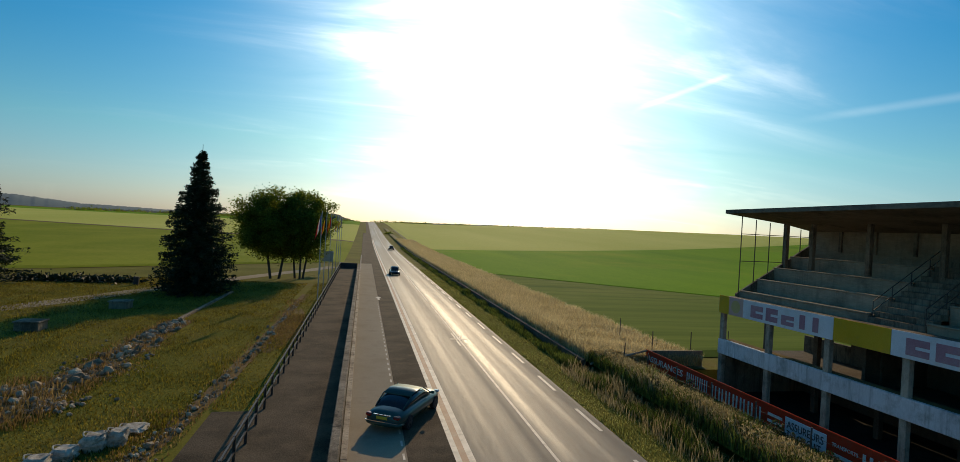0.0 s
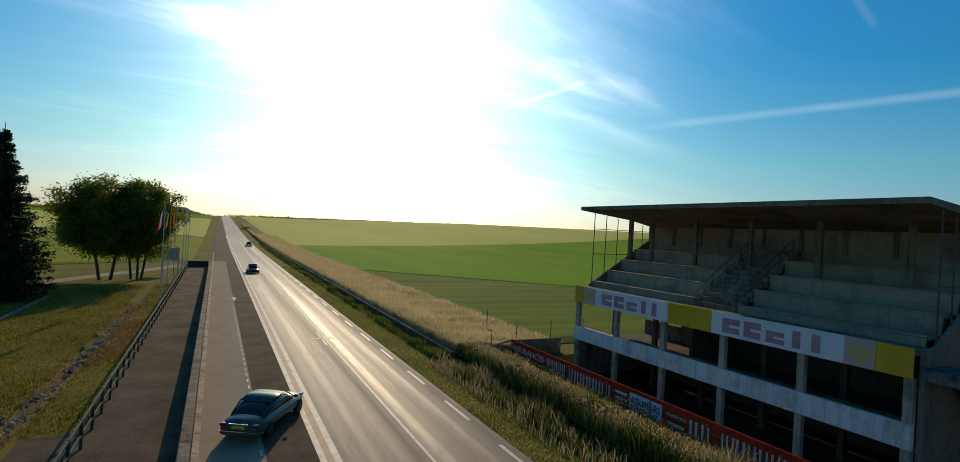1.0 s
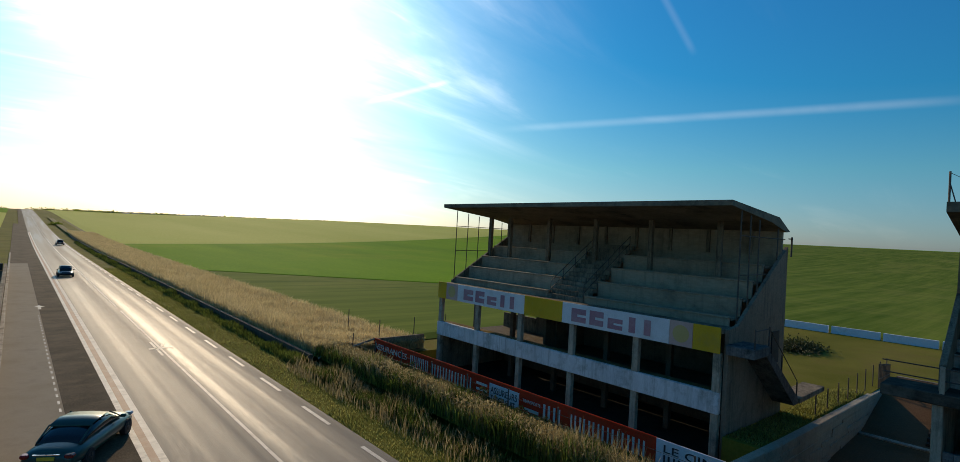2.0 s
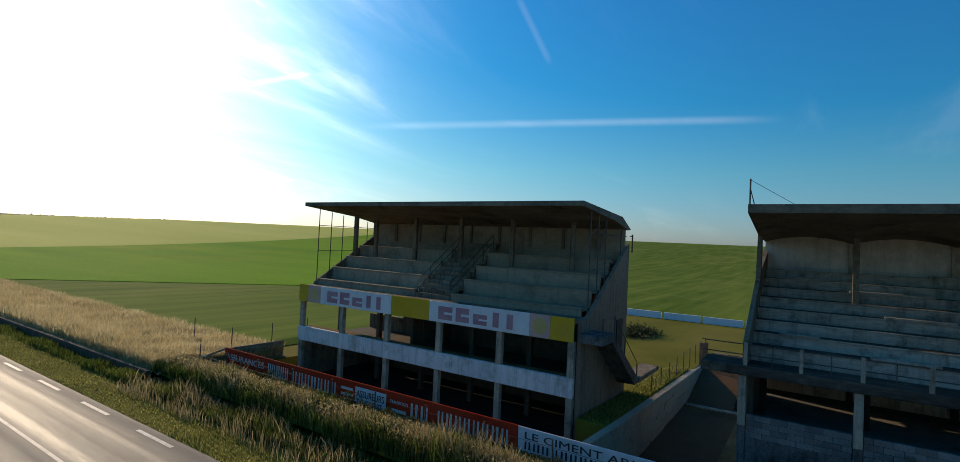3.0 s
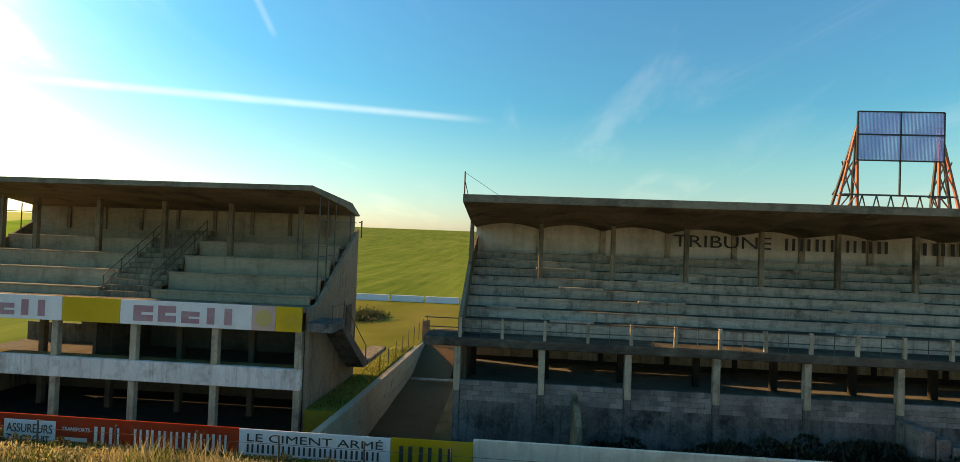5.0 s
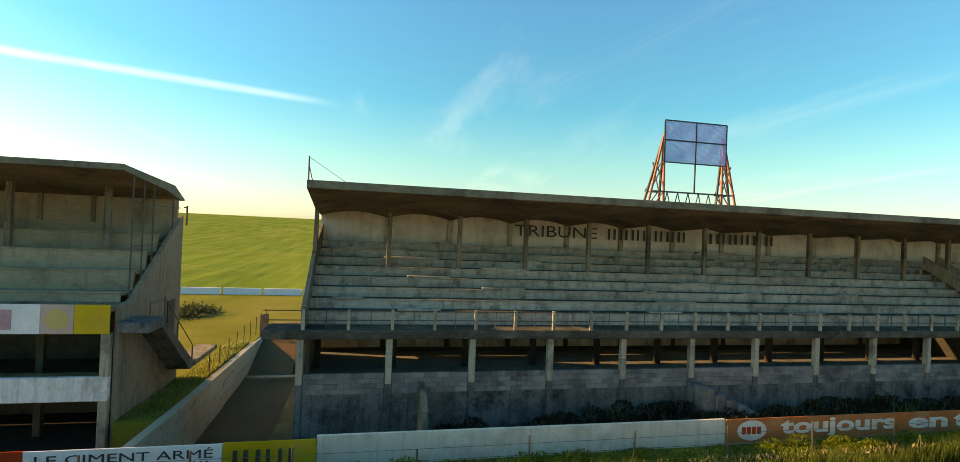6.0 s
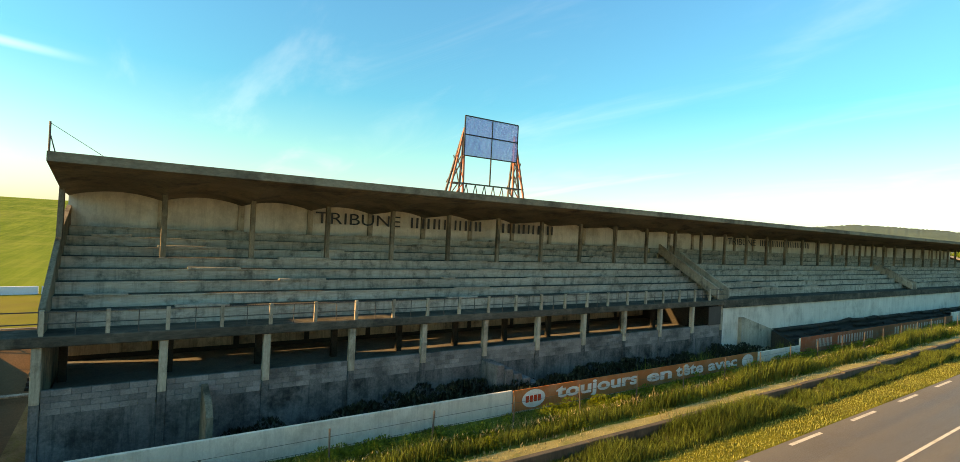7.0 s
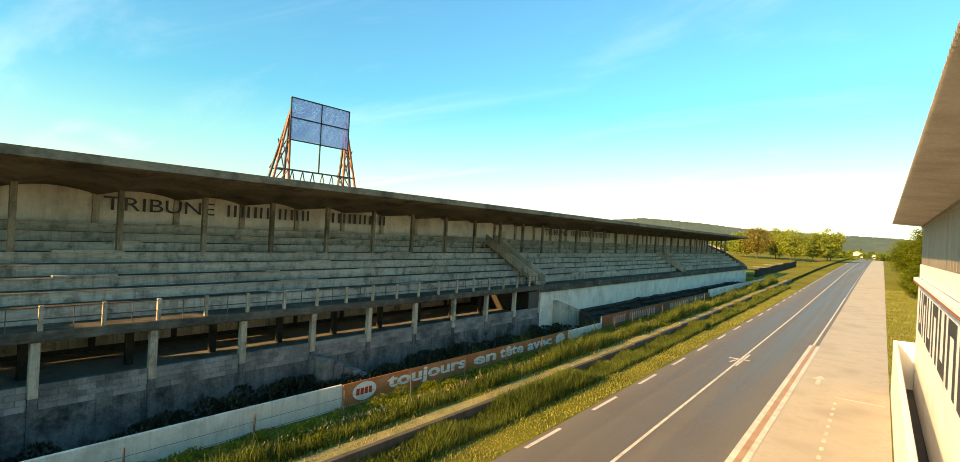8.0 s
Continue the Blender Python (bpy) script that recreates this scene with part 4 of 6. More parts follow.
# ---- boundary wall with its painted boards ----
def board(name, y_left, y_right, z0, z1, material, label, x=20.0):
    b = thing(name, (x, (y_left + y_right) / 2, z0), label, "advertising board", "boards along the track")
    part("panel", bx(x - 0.05, x, y_right, y_left, z0, z1, bevel=0.01), M[material], b)
    return b


def boundary():
    bw = thing("boundary_wall", (20.1, -46, -1.2), "low limewashed concrete wall along the grass bank", "wall", kind="structure")
    for a, b, t in ((1.46, -15.8, 1.38), (33.2, 1.46, 1.2), (-15.8, -44.7, 1.3), (-44.7, -82, 1.85), (-82, -128, 2.3)):
        part("wall_length", bx(20.0, 20.14, b + 0.01, a - 0.01, -1.25, t, bevel=0.02), M["limewash"], bw)
    part("wall_return", bx(20.14, 24.4, 33.06, 33.2, -1.25, 1.2), M["concrete"], bw)
    b = board("advertising_board", 33.2, 10.76, -0.25, 1.27, "red_board", "long red painted board with white lettering")
    letters(b, "ASSURANCES", 19.94, 32.96, 28.83, 0.55, 0.95, M["letter_white"])
    stroke_bars(b, 5, 19.94, 28.4, 26.3, 0.3, 1.0, M["letter_white"], 2)
    stroke_bars(b, 7, 19.94, 26.0, 22.05, 0.1, 0.95, M["letter_white"], 4)
    for k in range(3):
        part("bar", bx(19.93, 19.945, 20.9, 21.8, 0.75 - 0.32 * k, 0.88 - 0.32 * k), M["letter_white"], b)
    part("plate", bx(19.91, 19.945, 18.46, 20.7, -0.15, 1.05, bevel=0.005), M["sign_white"], b, "white rectangular plate with black capitals")
    letters(b, "ASSUREURS", 19.905, 20.58, 18.58, 0.55, 0.9, M["letter_black"])
    letters(b, "DU CIRCUIT", 19.905, 20.5, 18.7, 0.1, 0.45, M["letter_black"])
    letters(b, "TRANSPORTS", 19.94, 18.2, 17.0, 0.7, 0.86, M["letter_white"])
    part("bar", bx(19.93, 19.945, 17.1, 18.1, 0.3, 0.45), M["letter_white"], b)
    stroke_bars(b, 2, 19.94, 16.8, 15.5, 0.05, 0.95, M["letter_white"], 6)
    stroke_bars(b, 8, 19.94, 15.1, 11.05, 0.0, 0.95, M["letter_white"], 7)
    b = board("advertising_board", 10.74, 4.66, -0.3, 1.25, "sign_white", "white painted board with black capitals")
    letters(b, "LE CIMENT ARMÉ", 19.94, 10.4, 4.95, 0.78, 1.16, M["letter_black"])
    stroke_bars(b, 13, 19.94, 10.4, 4.95, 0.34, 0.68, M["letter_black"], 9)
    letters(b, "A CONSTRUIT TOUS LES OUVRAGES", 19.94, 10.5, 4.8, 0.04, 0.26, M["letter_black"])
    letters(b, "CIMENT ARMÉ", 19.94, 10.5, 8.0, -0.24, -0.03, M["letter_black"])
    b = board("advertising_board", 4.64, 1.46, -0.3, 1.28, "amber_board", "faded yellow board with bold black marks")
    stroke_bars(b, 3, 19.94, 4.3, 2.0, 0.1, 1.0, M["letter_black"], 12)
    b = board("advertising_board", -15.8, -38.2, 0.34, 1.38, "orange_board", "long faded orange board with white lower-case lettering")
    bm = bmesh.new()
    ring = [(0.75 * math.cos(t), 0.5 * math.sin(t)) for t in (2 * math.pi * i / 28 for i in range(28))]
    bm.faces.new([bm.verts.new((19.935, -17.1 + u, 0.86 + v * 0.9)) for u, v in ring])
    part("emblem", bm, M["letter_white"], b, "white painted oval")
    for k in range(4):
        part("bar", bx(19.92, 19.934, -17.55 + 0.26 * k, -17.36 + 0.26 * k, 0.7, 1.02), M["red_board"], b)
    for word, a, c, lo, hi in (("toujours", -18.6, -25.0, 0.42, 1.3), ("en", -25.8, -28.2, 0.6, 1.1), ("tête", -28.6, -31.5, 0.6, 1.3), ("avec", -32.05, -35.5, 0.6, 1.1)):
        letters(b, word, 19.94, a, c, lo, hi, M["letter_white"], bold=0.03)
    bm = bmesh.new()
    bm.faces.new([bm.verts.new((19.935, -36.85 + u, 0.86 + v * 0.9)) for u, v in ring])
    part("emblem", bm, M["letter_white"], b, "white painted oval")
    b = board("advertising_board", -44.7, -82.0, 0.6, 1.92, "brick_board", "long faded brick-red board with pale marks")
    for k, (a, c, n) in enumerate(((-47.2, -50.2, 6), (-51.2, -59.0, 7), (-64.0, -79.0, 9))):
        stroke_bars(b, n, 19.94, a, c, 0.95, 1.65, M["pink_paint"], 20 + k)


boundary()

bank = bmesh.new()
for a, b in ((-400, -128), (-128, 33), (33, 420)):
    n = max(1, int((b - a) / 8))
    wide = 19.98 if b <= 33 and a >= -128 else 21.5
    for i in range(n):
        u, v = a + (b - a) * i / n, a + (b - a) * (i + 1) / n
        for (xa, za), (xb, zb) in (((15.3, 0.5), (17.0, 0.52)), ((17.0, 0.52), (wide, 0.2)), ((wide, 0.2), (wide + 0.4, -0.3))):
            if wide < 20 and xb > wide:
                continue
            bank.faces.new([bank.verts.new(q) for q in ((xa, u, land(xa, u) + za), (xb, u, land(xb, u) + zb), (xb, v, land(xb, v) + zb), (xa, v, land(xa, v) + za))])
bmesh.ops.remove_doubles(bank, verts=bank.verts[:], dist=0.002)
whole("grass_bank", bank, M["lawn"], "raised grass bank along the road", "bank", kind="structure")
bm = bmesh.new()
for a, b in ((-130, 2), (33, 240)):
    n = int((b - a) / 6)
    for i in range(n):
        u, v = a + (b - a) * i / n, a + (b - a) * (i + 1) / n
        zz = land(15, (u + v) / 2)
        box(bm, 15.06, 15.32, u + 0.01, v - 0.01, zz - 0.4, zz + 0.56 + 0.03 * random.random(), bevel=0.02)
whole("retaining_wall", bm, M["bark"], "low dark concrete retaining wall below the bank", "wall", kind="structure")
bm = bmesh.new()
for a, b in ((-128, 3),):
    n = int((b - a) / 3)
    for i in range(n):
        u, v = a + (b - a) * i / n, a + (b - a) * (i + 1) / n
        bm.faces.new([bm.verts.new((q[0], q[1], q[2] + land(*q[:2]))) for q in ((15.34, u, 0.53), (16.0 + 0.15 * math.sin(u), u, 0.54), (16.0 + 0.15 * math.sin(v), v, 0.54), (15.34, v, 0.53))])
whole("bank_path", bm, M["straw_path"], "dry straw-coloured trodden path on the bank", "path", kind="structure")

# ---- ramp between the stands ----
bm = bmesh.new()
prism(bm, [(24.5, -1.25), (24.5, 0.55), (33.4, 0.28), (40.0, 0.06), (44.0, -0.06), (44.0, -1.25)], 8.37, 10.0)
whole("grass_strip", bm, M["lawn"], "narrow raised grass strip between stand and ramp wall", "ground", kind="structure")
bm = bmesh.new()
prism(bm, [(20.2, -2.4), (20.2, 0.82), (26.9, 0.5), (46.0, -0.1), (52.0, -0.1), (52.0, -2.4)], 8.0, 8.36)
ramp_wall = whole("ramp_wall", bm, M["ramp_wall"], "sloping pale block wall beside the sunken ramp", "wall", kind="structure")


def ramp_top(x):
    return float(np.interp(x, [20.2, 26.9, 46.0, 52.0], [0.82, 0.5, -0.1, -0.1]))


def ramp_boards():
    """Board-marked courses that follow the sloping top, each a few millimetres in or out."""
    rnd = random.Random(77)
    for row in range(11):
        x = 20.25
        while x < 45.9:
            x2 = min(45.9, x + rnd.uniform(2.2, 4.0))
            bm = bmesh.new()
            out = rnd.uniform(0.005, 0.06)
            drop = 0.02 + 0.21 * row
            ends = [(q, ramp_top(q) - drop - h) for q, h in ((x + 0.006, 0.2), (x2 - 0.006, 0.2), (x2 - 0.006, 0.0), (x + 0.006, 0.0))]
            if min(e[1] for e in ends) > -2.35:
                prism(bm, ends, 8.0 - out, 8.0)
                part("board_mark", bm, M["ramp_wall"], ramp_wall)
            else:
                bm.free()
            x = x2


ramp_boards()
bm = bmesh.new()
box(bm, 39.3, 39.75, 2.85, 7.95, -1.85, -1.66, bevel=0.03)
whole("ramp_sill", bm, M["concrete_light"], "pale concrete sill across the ramp", "sill", kind="structure")
# Lighter strip laid over the ramp floor's brown.
bm = bmesh.new()
prism(bm, [(20.3, -2.03), (20.3, -2.0), (30.0, -2.0), (39.2, -1.72), (39.2, -1.75), (30.0, -2.03)], 2.9, 4.4)
whole("ramp_strip", bm, M["bare_earth"], "lighter tan strip along the ramp", "floor", kind="structure")
bm = bmesh.new()
prism(bm, [(40.2, -1.75), (47.5, 0.05), (52.0, 0.05), (52.0, -2.2), (40.2, -2.2)], 4.9, 7.96)
whole("ramp_bank", bm, M["ramp_dirt"], "brown earth bank closing the head of the ramp", "bank", kind="structure")
steps_up = thing("ramp_steps", (44, 3.9, -1.7), "dark concrete steps at the head of the ramp", "steps")
for i in range(9):
    part("step", bx(40.4 + 0.42 * i, 46.0, 2.85, 4.88, -1.75 + 0.2 * i, -1.555 + 0.2 * i, bevel=0.015), M["dark_shade_concrete"], steps_up)
terrace = thing("ruined_terrace", (24, -165, 2.6), "dark ruined terrace wall beyond the stands", "wall", kind="structure")
for k in range(13):
    ya = -134.5 - 5.2 * k
    xa = 23.0 - 0.03 * k
    za = land(xa, ya)
    part("wall_length", bx(xa - 0.2, xa + 0.2, ya - 5.19, ya, za - 0.6, za + 1.8 + 0.1 * math.sin(k * 1.7), bevel=0.04), M["dark_shade_concrete"], terrace)
    if k % 3 == 1:
        part("slab", bx(xa + 0.2, xa + 4.5, ya - 4.4, ya - 0.6, za + 1.2, za + 1.4, bevel=0.04), M["concrete"], terrace, "weathered broken concrete slab")
whole("ramp_end_wall", bx(51.5, 51.9, 2.7, 8.1, -2.3, 0.1), M["concrete"], "concrete wall closing the sunken ramp", "wall", kind="structure")
bm = bmesh.new()
prism(bm, [(20.2, -2.3), (20.2, -2.04), (30, -2.04), (52, -1.38), (52, -2.3)], 2.8, 7.99)
whole("ramp_floor", bm, M["ramp_dirt"], "brown dusty floor of the sunken ramp", "floor", kind="structure")


# ---- fields beyond the road ----
def field(name, x_lo, x_hi, y_near, y_far, lift, material, label, nx=24, ny=24):
    verts, faces = [], []
    for j in range(ny + 1):
        for i in range(nx + 1):
            u = (i / nx) ** 1.6
            x = x_lo + (x_hi - x_lo) * u
            a, b = y_near(x), y_far(x)
            y = a + (b - a) * (j / ny) ** 1.3
            verts.append((x, y, land(x, y) + lift * min(1, 0.15 + j) * min(1, 0.15 + i)))
    for j in range(ny):
        for i in range(nx):
            k = j * (nx + 1) + i
            faces.append((k, k + 1, k + nx + 2, k + nx + 1))
    me = bpy.data.meshes.new(name)
    me.from_pydata(verts, [], faces)
    me.materials.append(material)
    return tagged(new(name, me), label, "field", kind="structure")


M["meadow"] = surface("meadow", (0.17, 0.21, 0.01), (0.29, 0.3, 0.025), 0.95, 0.06, 2.0, 0.8, c=(0.34, 0.32, 0.04), c_scale=0.03, c_amount=0.6, stretch=(1, 0.3, 1), spec=0.03)
M["hay"] = surface("hay", (0.072, 0.125, 0.014), (0.18, 0.22, 0.034), 0.95, 0.55, 1.8, 0.8, c=(0.3, 0.27, 0.07), c_scale=0.03, c_amount=0.45, stretch=(0.03, 0.6, 1), spec=0.02)
def hay_edge(x):
    return 124 - 0.85 * x if x < 100 else 39 + 0.5 * (x - 100)


field("crop_field", 22.5, 900, lambda x: hay_edge(x), lambda x: 195 + 0.42 * (x - 24), 0.35, M["crop"], "deep green growing crop field", 60, 40)
field("hay_field", 22.5, 75, lambda x: 36.0, lambda x: hay_edge(x), 0.3, M["hay"], "mown hay field with drying swathes", 20, 20)
field("barley_field", 22.5, 1400, lambda x: 197 + 0.42 * (x - 24), lambda x: 1000 + 0.42 * x, 0.4, M["barley"], "pale ripening barley field", 40, 30)
field("hay_field", 75, 900, lambda x: -130 - 0.9 * (x - 75), lambda x: hay_edge(x), 0.3, M["hay"], "mown hay field with drying swathes", 60, 50)
field("crop_field", 640, 1000, lambda x: -330, lambda x: 39 + 0.5 * (x - 100), 0.6, M["crop"], "green crop on the far crest", 20, 40)
field("crop_field", -4, -700, lambda x: 122 + 0.9 * (x + 4) if x > -50 else 81 + 0.15 * (x + 50), lambda x: 230 - 0.33 * (x + 9), 0.3, M["meadow"], "yellow-green meadow beside the tree line", 30, 30)
field("ploughed_strip", -4, -1200, lambda x: 229 - 0.33 * (x + 9), lambda x: 236 - 0.33 * (x + 9), 0.45, M["bare_earth"], "dark bare strip between two fields", 30, 2)
field("barley_field", -4, -1200, lambda x: 234 - 0.33 * (x + 9), lambda x: 480 - 0.33 * x, 0.35, M["barley"], "pale ripening barley field", 30, 20)
field("crop_field", -4, -1200, lambda x: 486 - 0.33 * x, lambda x: 900 - 0.33 * x, 0.35, M["crop"], "distant green crop field", 30, 20)


# ---- distance ----
def ridge(name, az0, az1, r, profile, material, label, depth=260, rough=0.15, seed=3):
    """A far rise: a long mound whose top follows elevations seen from the road."""
    rnd = random.Random(seed)
    n = int((az1 - az0) * 8)
    verts, faces = [], []
    azs, els = [q[0] for q in profile], [q[1] for q in profile]
    for i in range(n + 1):
        a = az0 + (az1 - az0) * i / n
        el = float(np.interp(a, azs, els)) + rnd.uniform(-1, 1) * rough * 0.2
        for k, (dr, f) in enumerate(((-depth, 0), (-depth * 0.4, 0.7), (0, 1), (depth, 0.9), (depth * 2, 0))):
            d = r + dr
            low = -12
            top = EYE_HEIGHT + r * math.tan(radians(el))
            verts.append((d * math.sin(radians(a)), d * math.cos(radians(a)), low + (top - low) * f))
    for i in range(n):
        for k in range(4):
            q = i * 5 + k
            faces.append((q, q + 5, q + 6, q + 1))
    me = bpy.data.meshes.new(name)
    me.from_pydata(verts, [], faces)
    me.materials.append(material)
    for p in me.polygons:
        p.use_smooth = True
    return tagged(new(name, me), label, "hill", kind="structure")


ridge("wooded_hill", 142, 186, 1700, [(142, 1.2), (150, 1.75), (156, 2.05), (159.5, 2.4), (162.5, 2.27), (165.5, 2.08), (169, 1.74), (173.5, 1.54), (180, 1.4), (186, 1.1)], M["wood_hill"], "wooded hill on the horizon", seed=4)
ridge("far_hill", -45, -12, 2300, [(-45, 0.6), (-33, 0.9), (-29, 0.75), (-25, 0.35), (-12, 0.2)], M["haze_tinted_hill"], "hill on the horizon tinted blue for haze", seed=5)
ridge("far_hill", 4, 34, 2400, [(4, 0.4), (10, 0.55), (20, 0.75), (26, 0.9), (34, 0.6)], M["haze_tinted_hill"], "low hill on the horizon tinted for haze", seed=6)
ridge("far_wood", -26, -1, 1100, [(-26, 0.0), (-14, 0.12), (-7, 0.4), (-4.5, 1.0), (-2.8, 0.8), (-1, 0.2)], M["wood_hill"], "dark wood along the horizon", depth=60, rough=0.25, seed=7)


def quads(name, centres, size, spread_up, material, seed, thin=0.5):
    """Many small leaf-like faces, each turned its own way."""
    rs = np.random.RandomState(seed)
    n = len(centres)
    d1 = rs.normal(size=(n, 3)); d1[:, 2] *= spread_up
    d1 /= np.linalg.norm(d1, axis=1, keepdims=True)
    d2 = np.cross(d1, rs.normal(size=(n, 3)))
    d2 /= np.linalg.norm(d2, axis=1, keepdims=True)
    s = size * rs.uniform(0.6, 1.3, (n, 1))
    c = np.asarray(centres)
    v = np.stack([c - d1 * s, c - d2 * s * thin, c + d1 * s, c + d2 * s * thin], 1).reshape(-1, 3)
    me = bpy.data.meshes.new(name)
    me.vertices.add(4 * n)
    me.vertices.foreach_set("co", v.ravel())
    me.loops.add(4 * n)
    me.loops.foreach_set("vertex_index", np.arange(4 * n))
    me.polygons.add(n)
    me.polygons.foreach_set("loop_start", np.arange(n) * 4)
    me.polygons.foreach_set("loop_total", np.full(n, 4))
    me.update(calc_edges=True)
    me.materials.append(material)
    return me


def tree(x, y, tall, wide, trunks, seed, material, label, leaves=9000, leaf=0.2, low=0.22, group=""):
    rs = np.random.RandomState(seed)
    z = land(x, y) - 0.05
    st = thing("tree", (x, y, z), label, "tree", group)
    tips = []
    bm = bmesh.new()
    for k in range(trunks):
        a = 2 * math.pi * k / max(1, trunks) + rs.uniform(0, 1)
        b = Vector((x + 0.6 * (trunks > 1) * math.cos(a), y + 0.6 * (trunks > 1) * math.sin(a), z))
        top = b + Vector((math.cos(a) * wide * 0.14, math.sin(a) * wide * 0.14, tall * 0.72))
        mid = b.lerp(top, 0.45) + Vector((rs.uniform(-.2, .2), rs.uniform(-.2, .2), 0))
        r = 0.035 * tall / (trunks ** 0.4) * 0.55
        rod(bm, b, mid, r, r * 0.7, 8); rod(bm, mid, top, r * 0.7, r * 0.2, 7)
        for j in range(9):
            t = 0.3 + 0.7 * j / 9
            p = b.lerp(mid, t / 0.45) if t < 0.45 else mid.lerp(top, (t - 0.45) / 0.55)
            an = rs.uniform(0, 6.28)
            ln = wide * 0.42 * (1.15 - 0.5 * t) * rs.uniform(0.6, 1.1)
            q = p + Vector((math.cos(an) * ln, math.sin(an) * ln, ln * rs.uniform(0.25, 0.8)))
            rod(bm, p, q, r * 0.3, r * 0.08, 5)
            tips += [p.lerp(q, 0.55), q]
        tips.append(top)
    part("trunk", bm, M["bark"], st)
    cl = []
    cz = z + tall * (1 + low) / 2
    while len(cl) < 120:
        p = rs.uniform(-1, 1, 3)
        rr = np.linalg.norm(p)
        if 0.3 < rr < 1:
            cl.append((x + p[0] * wide * 0.46, y + p[1] * wide * 0.46, cz + p[2] * tall * (1 - low) * 0.46))
    cl += [tuple(t) for t in tips]
    cl = np.array(cl)
    pick = rs.randint(0, len(cl), leaves)
    c = cl[pick] + rs.normal(size=(leaves, 3)) * np.array([0.075, 0.075, 0.05]) * wide * 0.8
    c = c[c[:, 2] > z + tall * low * 0.75]
    part("crown", quads("crown", c, leaf, 0.6, material, seed), material, st)
    return st


def fir(x, y, tall, wide, seed, label, levels=30):
    """A fir: whorls of drooping boughs with upturned tips and gaps of sky between them."""
    rs = np.random.RandomState(seed)
    z = land(x, y)
    st = thing("fir_tree", (x, y, z), label, "tree")
    bm = bmesh.new()
    rod(bm, (x, y, z), (x, y, z + tall * 1.02), 0.3, 0.02, 9)
    cs = []
    for i in range(levels):
        t = i / levels
        h = z + 0.9 + (tall - 0.9) * t
        reach = wide / 2 * (1 - t) ** 0.8 * (0.75 + 0.3 * min(1, t / 0.15)) + 0.12
        count = 15 if t < 0.75 else 8
        for k in range(count):
            a = 6.283 * (k + rs.uniform(-0.4, 0.4)) / count + i * 0.7
            ln = reach * rs.uniform(0.55, 1.16)
            hh = h + rs.uniform(-0.25, 0.25)
            if k < 5:
                rod(bm, (x, y, hh), (x + math.cos(a) * ln, y + math.sin(a) * ln, hh - 0.3 * ln), 0.04, 0.01, 4)
            m = int(40 + 150 * ln / (wide / 2))
            u = rs.uniform(0.05, 1.0, m) ** 0.75
            side = rs.normal(size=m) * (0.1 + 0.24 * u * (1.15 - u)) * (0.5 + ln / wide)
            fall = -0.38 * ln * u + 0.2 * ln * u ** 3 - np.abs(rs.normal(size=m)) * 0.22 * (0.5 + u)
            cs.append(np.stack([x + math.cos(a) * ln * u - math.sin(a) * side, y + math.sin(a) * ln * u + math.cos(a) * side, hh + fall], 1))
    part("trunk", bm, M["bark"], st)
    c = np.concatenate(cs)
    part("crown", quads("crown", c, 0.19, 0.6, M["fir_needles"], seed, 0.3), M["fir_needles"], st)
    return st


fir(-18.3, 64.5, 16.6, 9.2, 11, "tall dark fir tree on the lawn")
fir(-42.9, 68.0, 17.0, 12.0, 12, "dark fir tree beside the path", 26)
tree(-12.7, 83.0, 14.2, 11.6, 2, 21, M["leaves"], "broad leafy tree with slim twin trunks", 60000, 0.17, 0.17, "clump of lawn trees")
tree(-9.4, 84.0, 13.6, 10.0, 3, 22, M["leaves"], "leafy tree with three slim trunks", 46000, 0.17, 0.17, "clump of lawn trees")
# trees at the far end of the stands
tree(43.4, -256, 14.5, 13, 1, 31, M["leaves_brown"], "half-bare brownish roadside tree", 7000, 0.32, 0.12, "far roadside trees")
tree(38.0, -272, 14, 13, 2, 32, M["leaves_far"], "leafy roadside tree far down the road", 7000, 0.34, 0.08, "far roadside trees")
tree(30.0, -258, 13.5, 15, 2, 33, M["leaves_far"], "spreading leafy tree far down the road", 7000, 0.34, 0.1, "far roadside trees")
tree(51.0, -262, 11.5, 13, 1, 34, M["leaves_far"], "leafy tree behind the far stand", 6000, 0.34, 0.08, "far roadside trees")
tree(23.5, -266, 13.5, 12, 1, 36, M["leaves_far"], "leafy tree behind the ruined terrace", 6500, 0.34, 0.08, "far roadside trees")
tree(18.5, -275, 15, 12, 2, 37, M["leaves_far"], "tall leafy tree at the far roadside", 7500, 0.34, 0.05, "far roadside trees")
tree(-7.0, -150, 12.8, 11.5, 2, 35, M["leaves"], "dense green tree beside the pit lane", 36000, 0.2, 0.0, "far roadside trees")
tree(-5.4, -116, 5.6, 5.6, 2, 38, M["leaves"], "bushy young tree beside the pit lane", 12000, 0.16, 0.0, "far roadside trees")


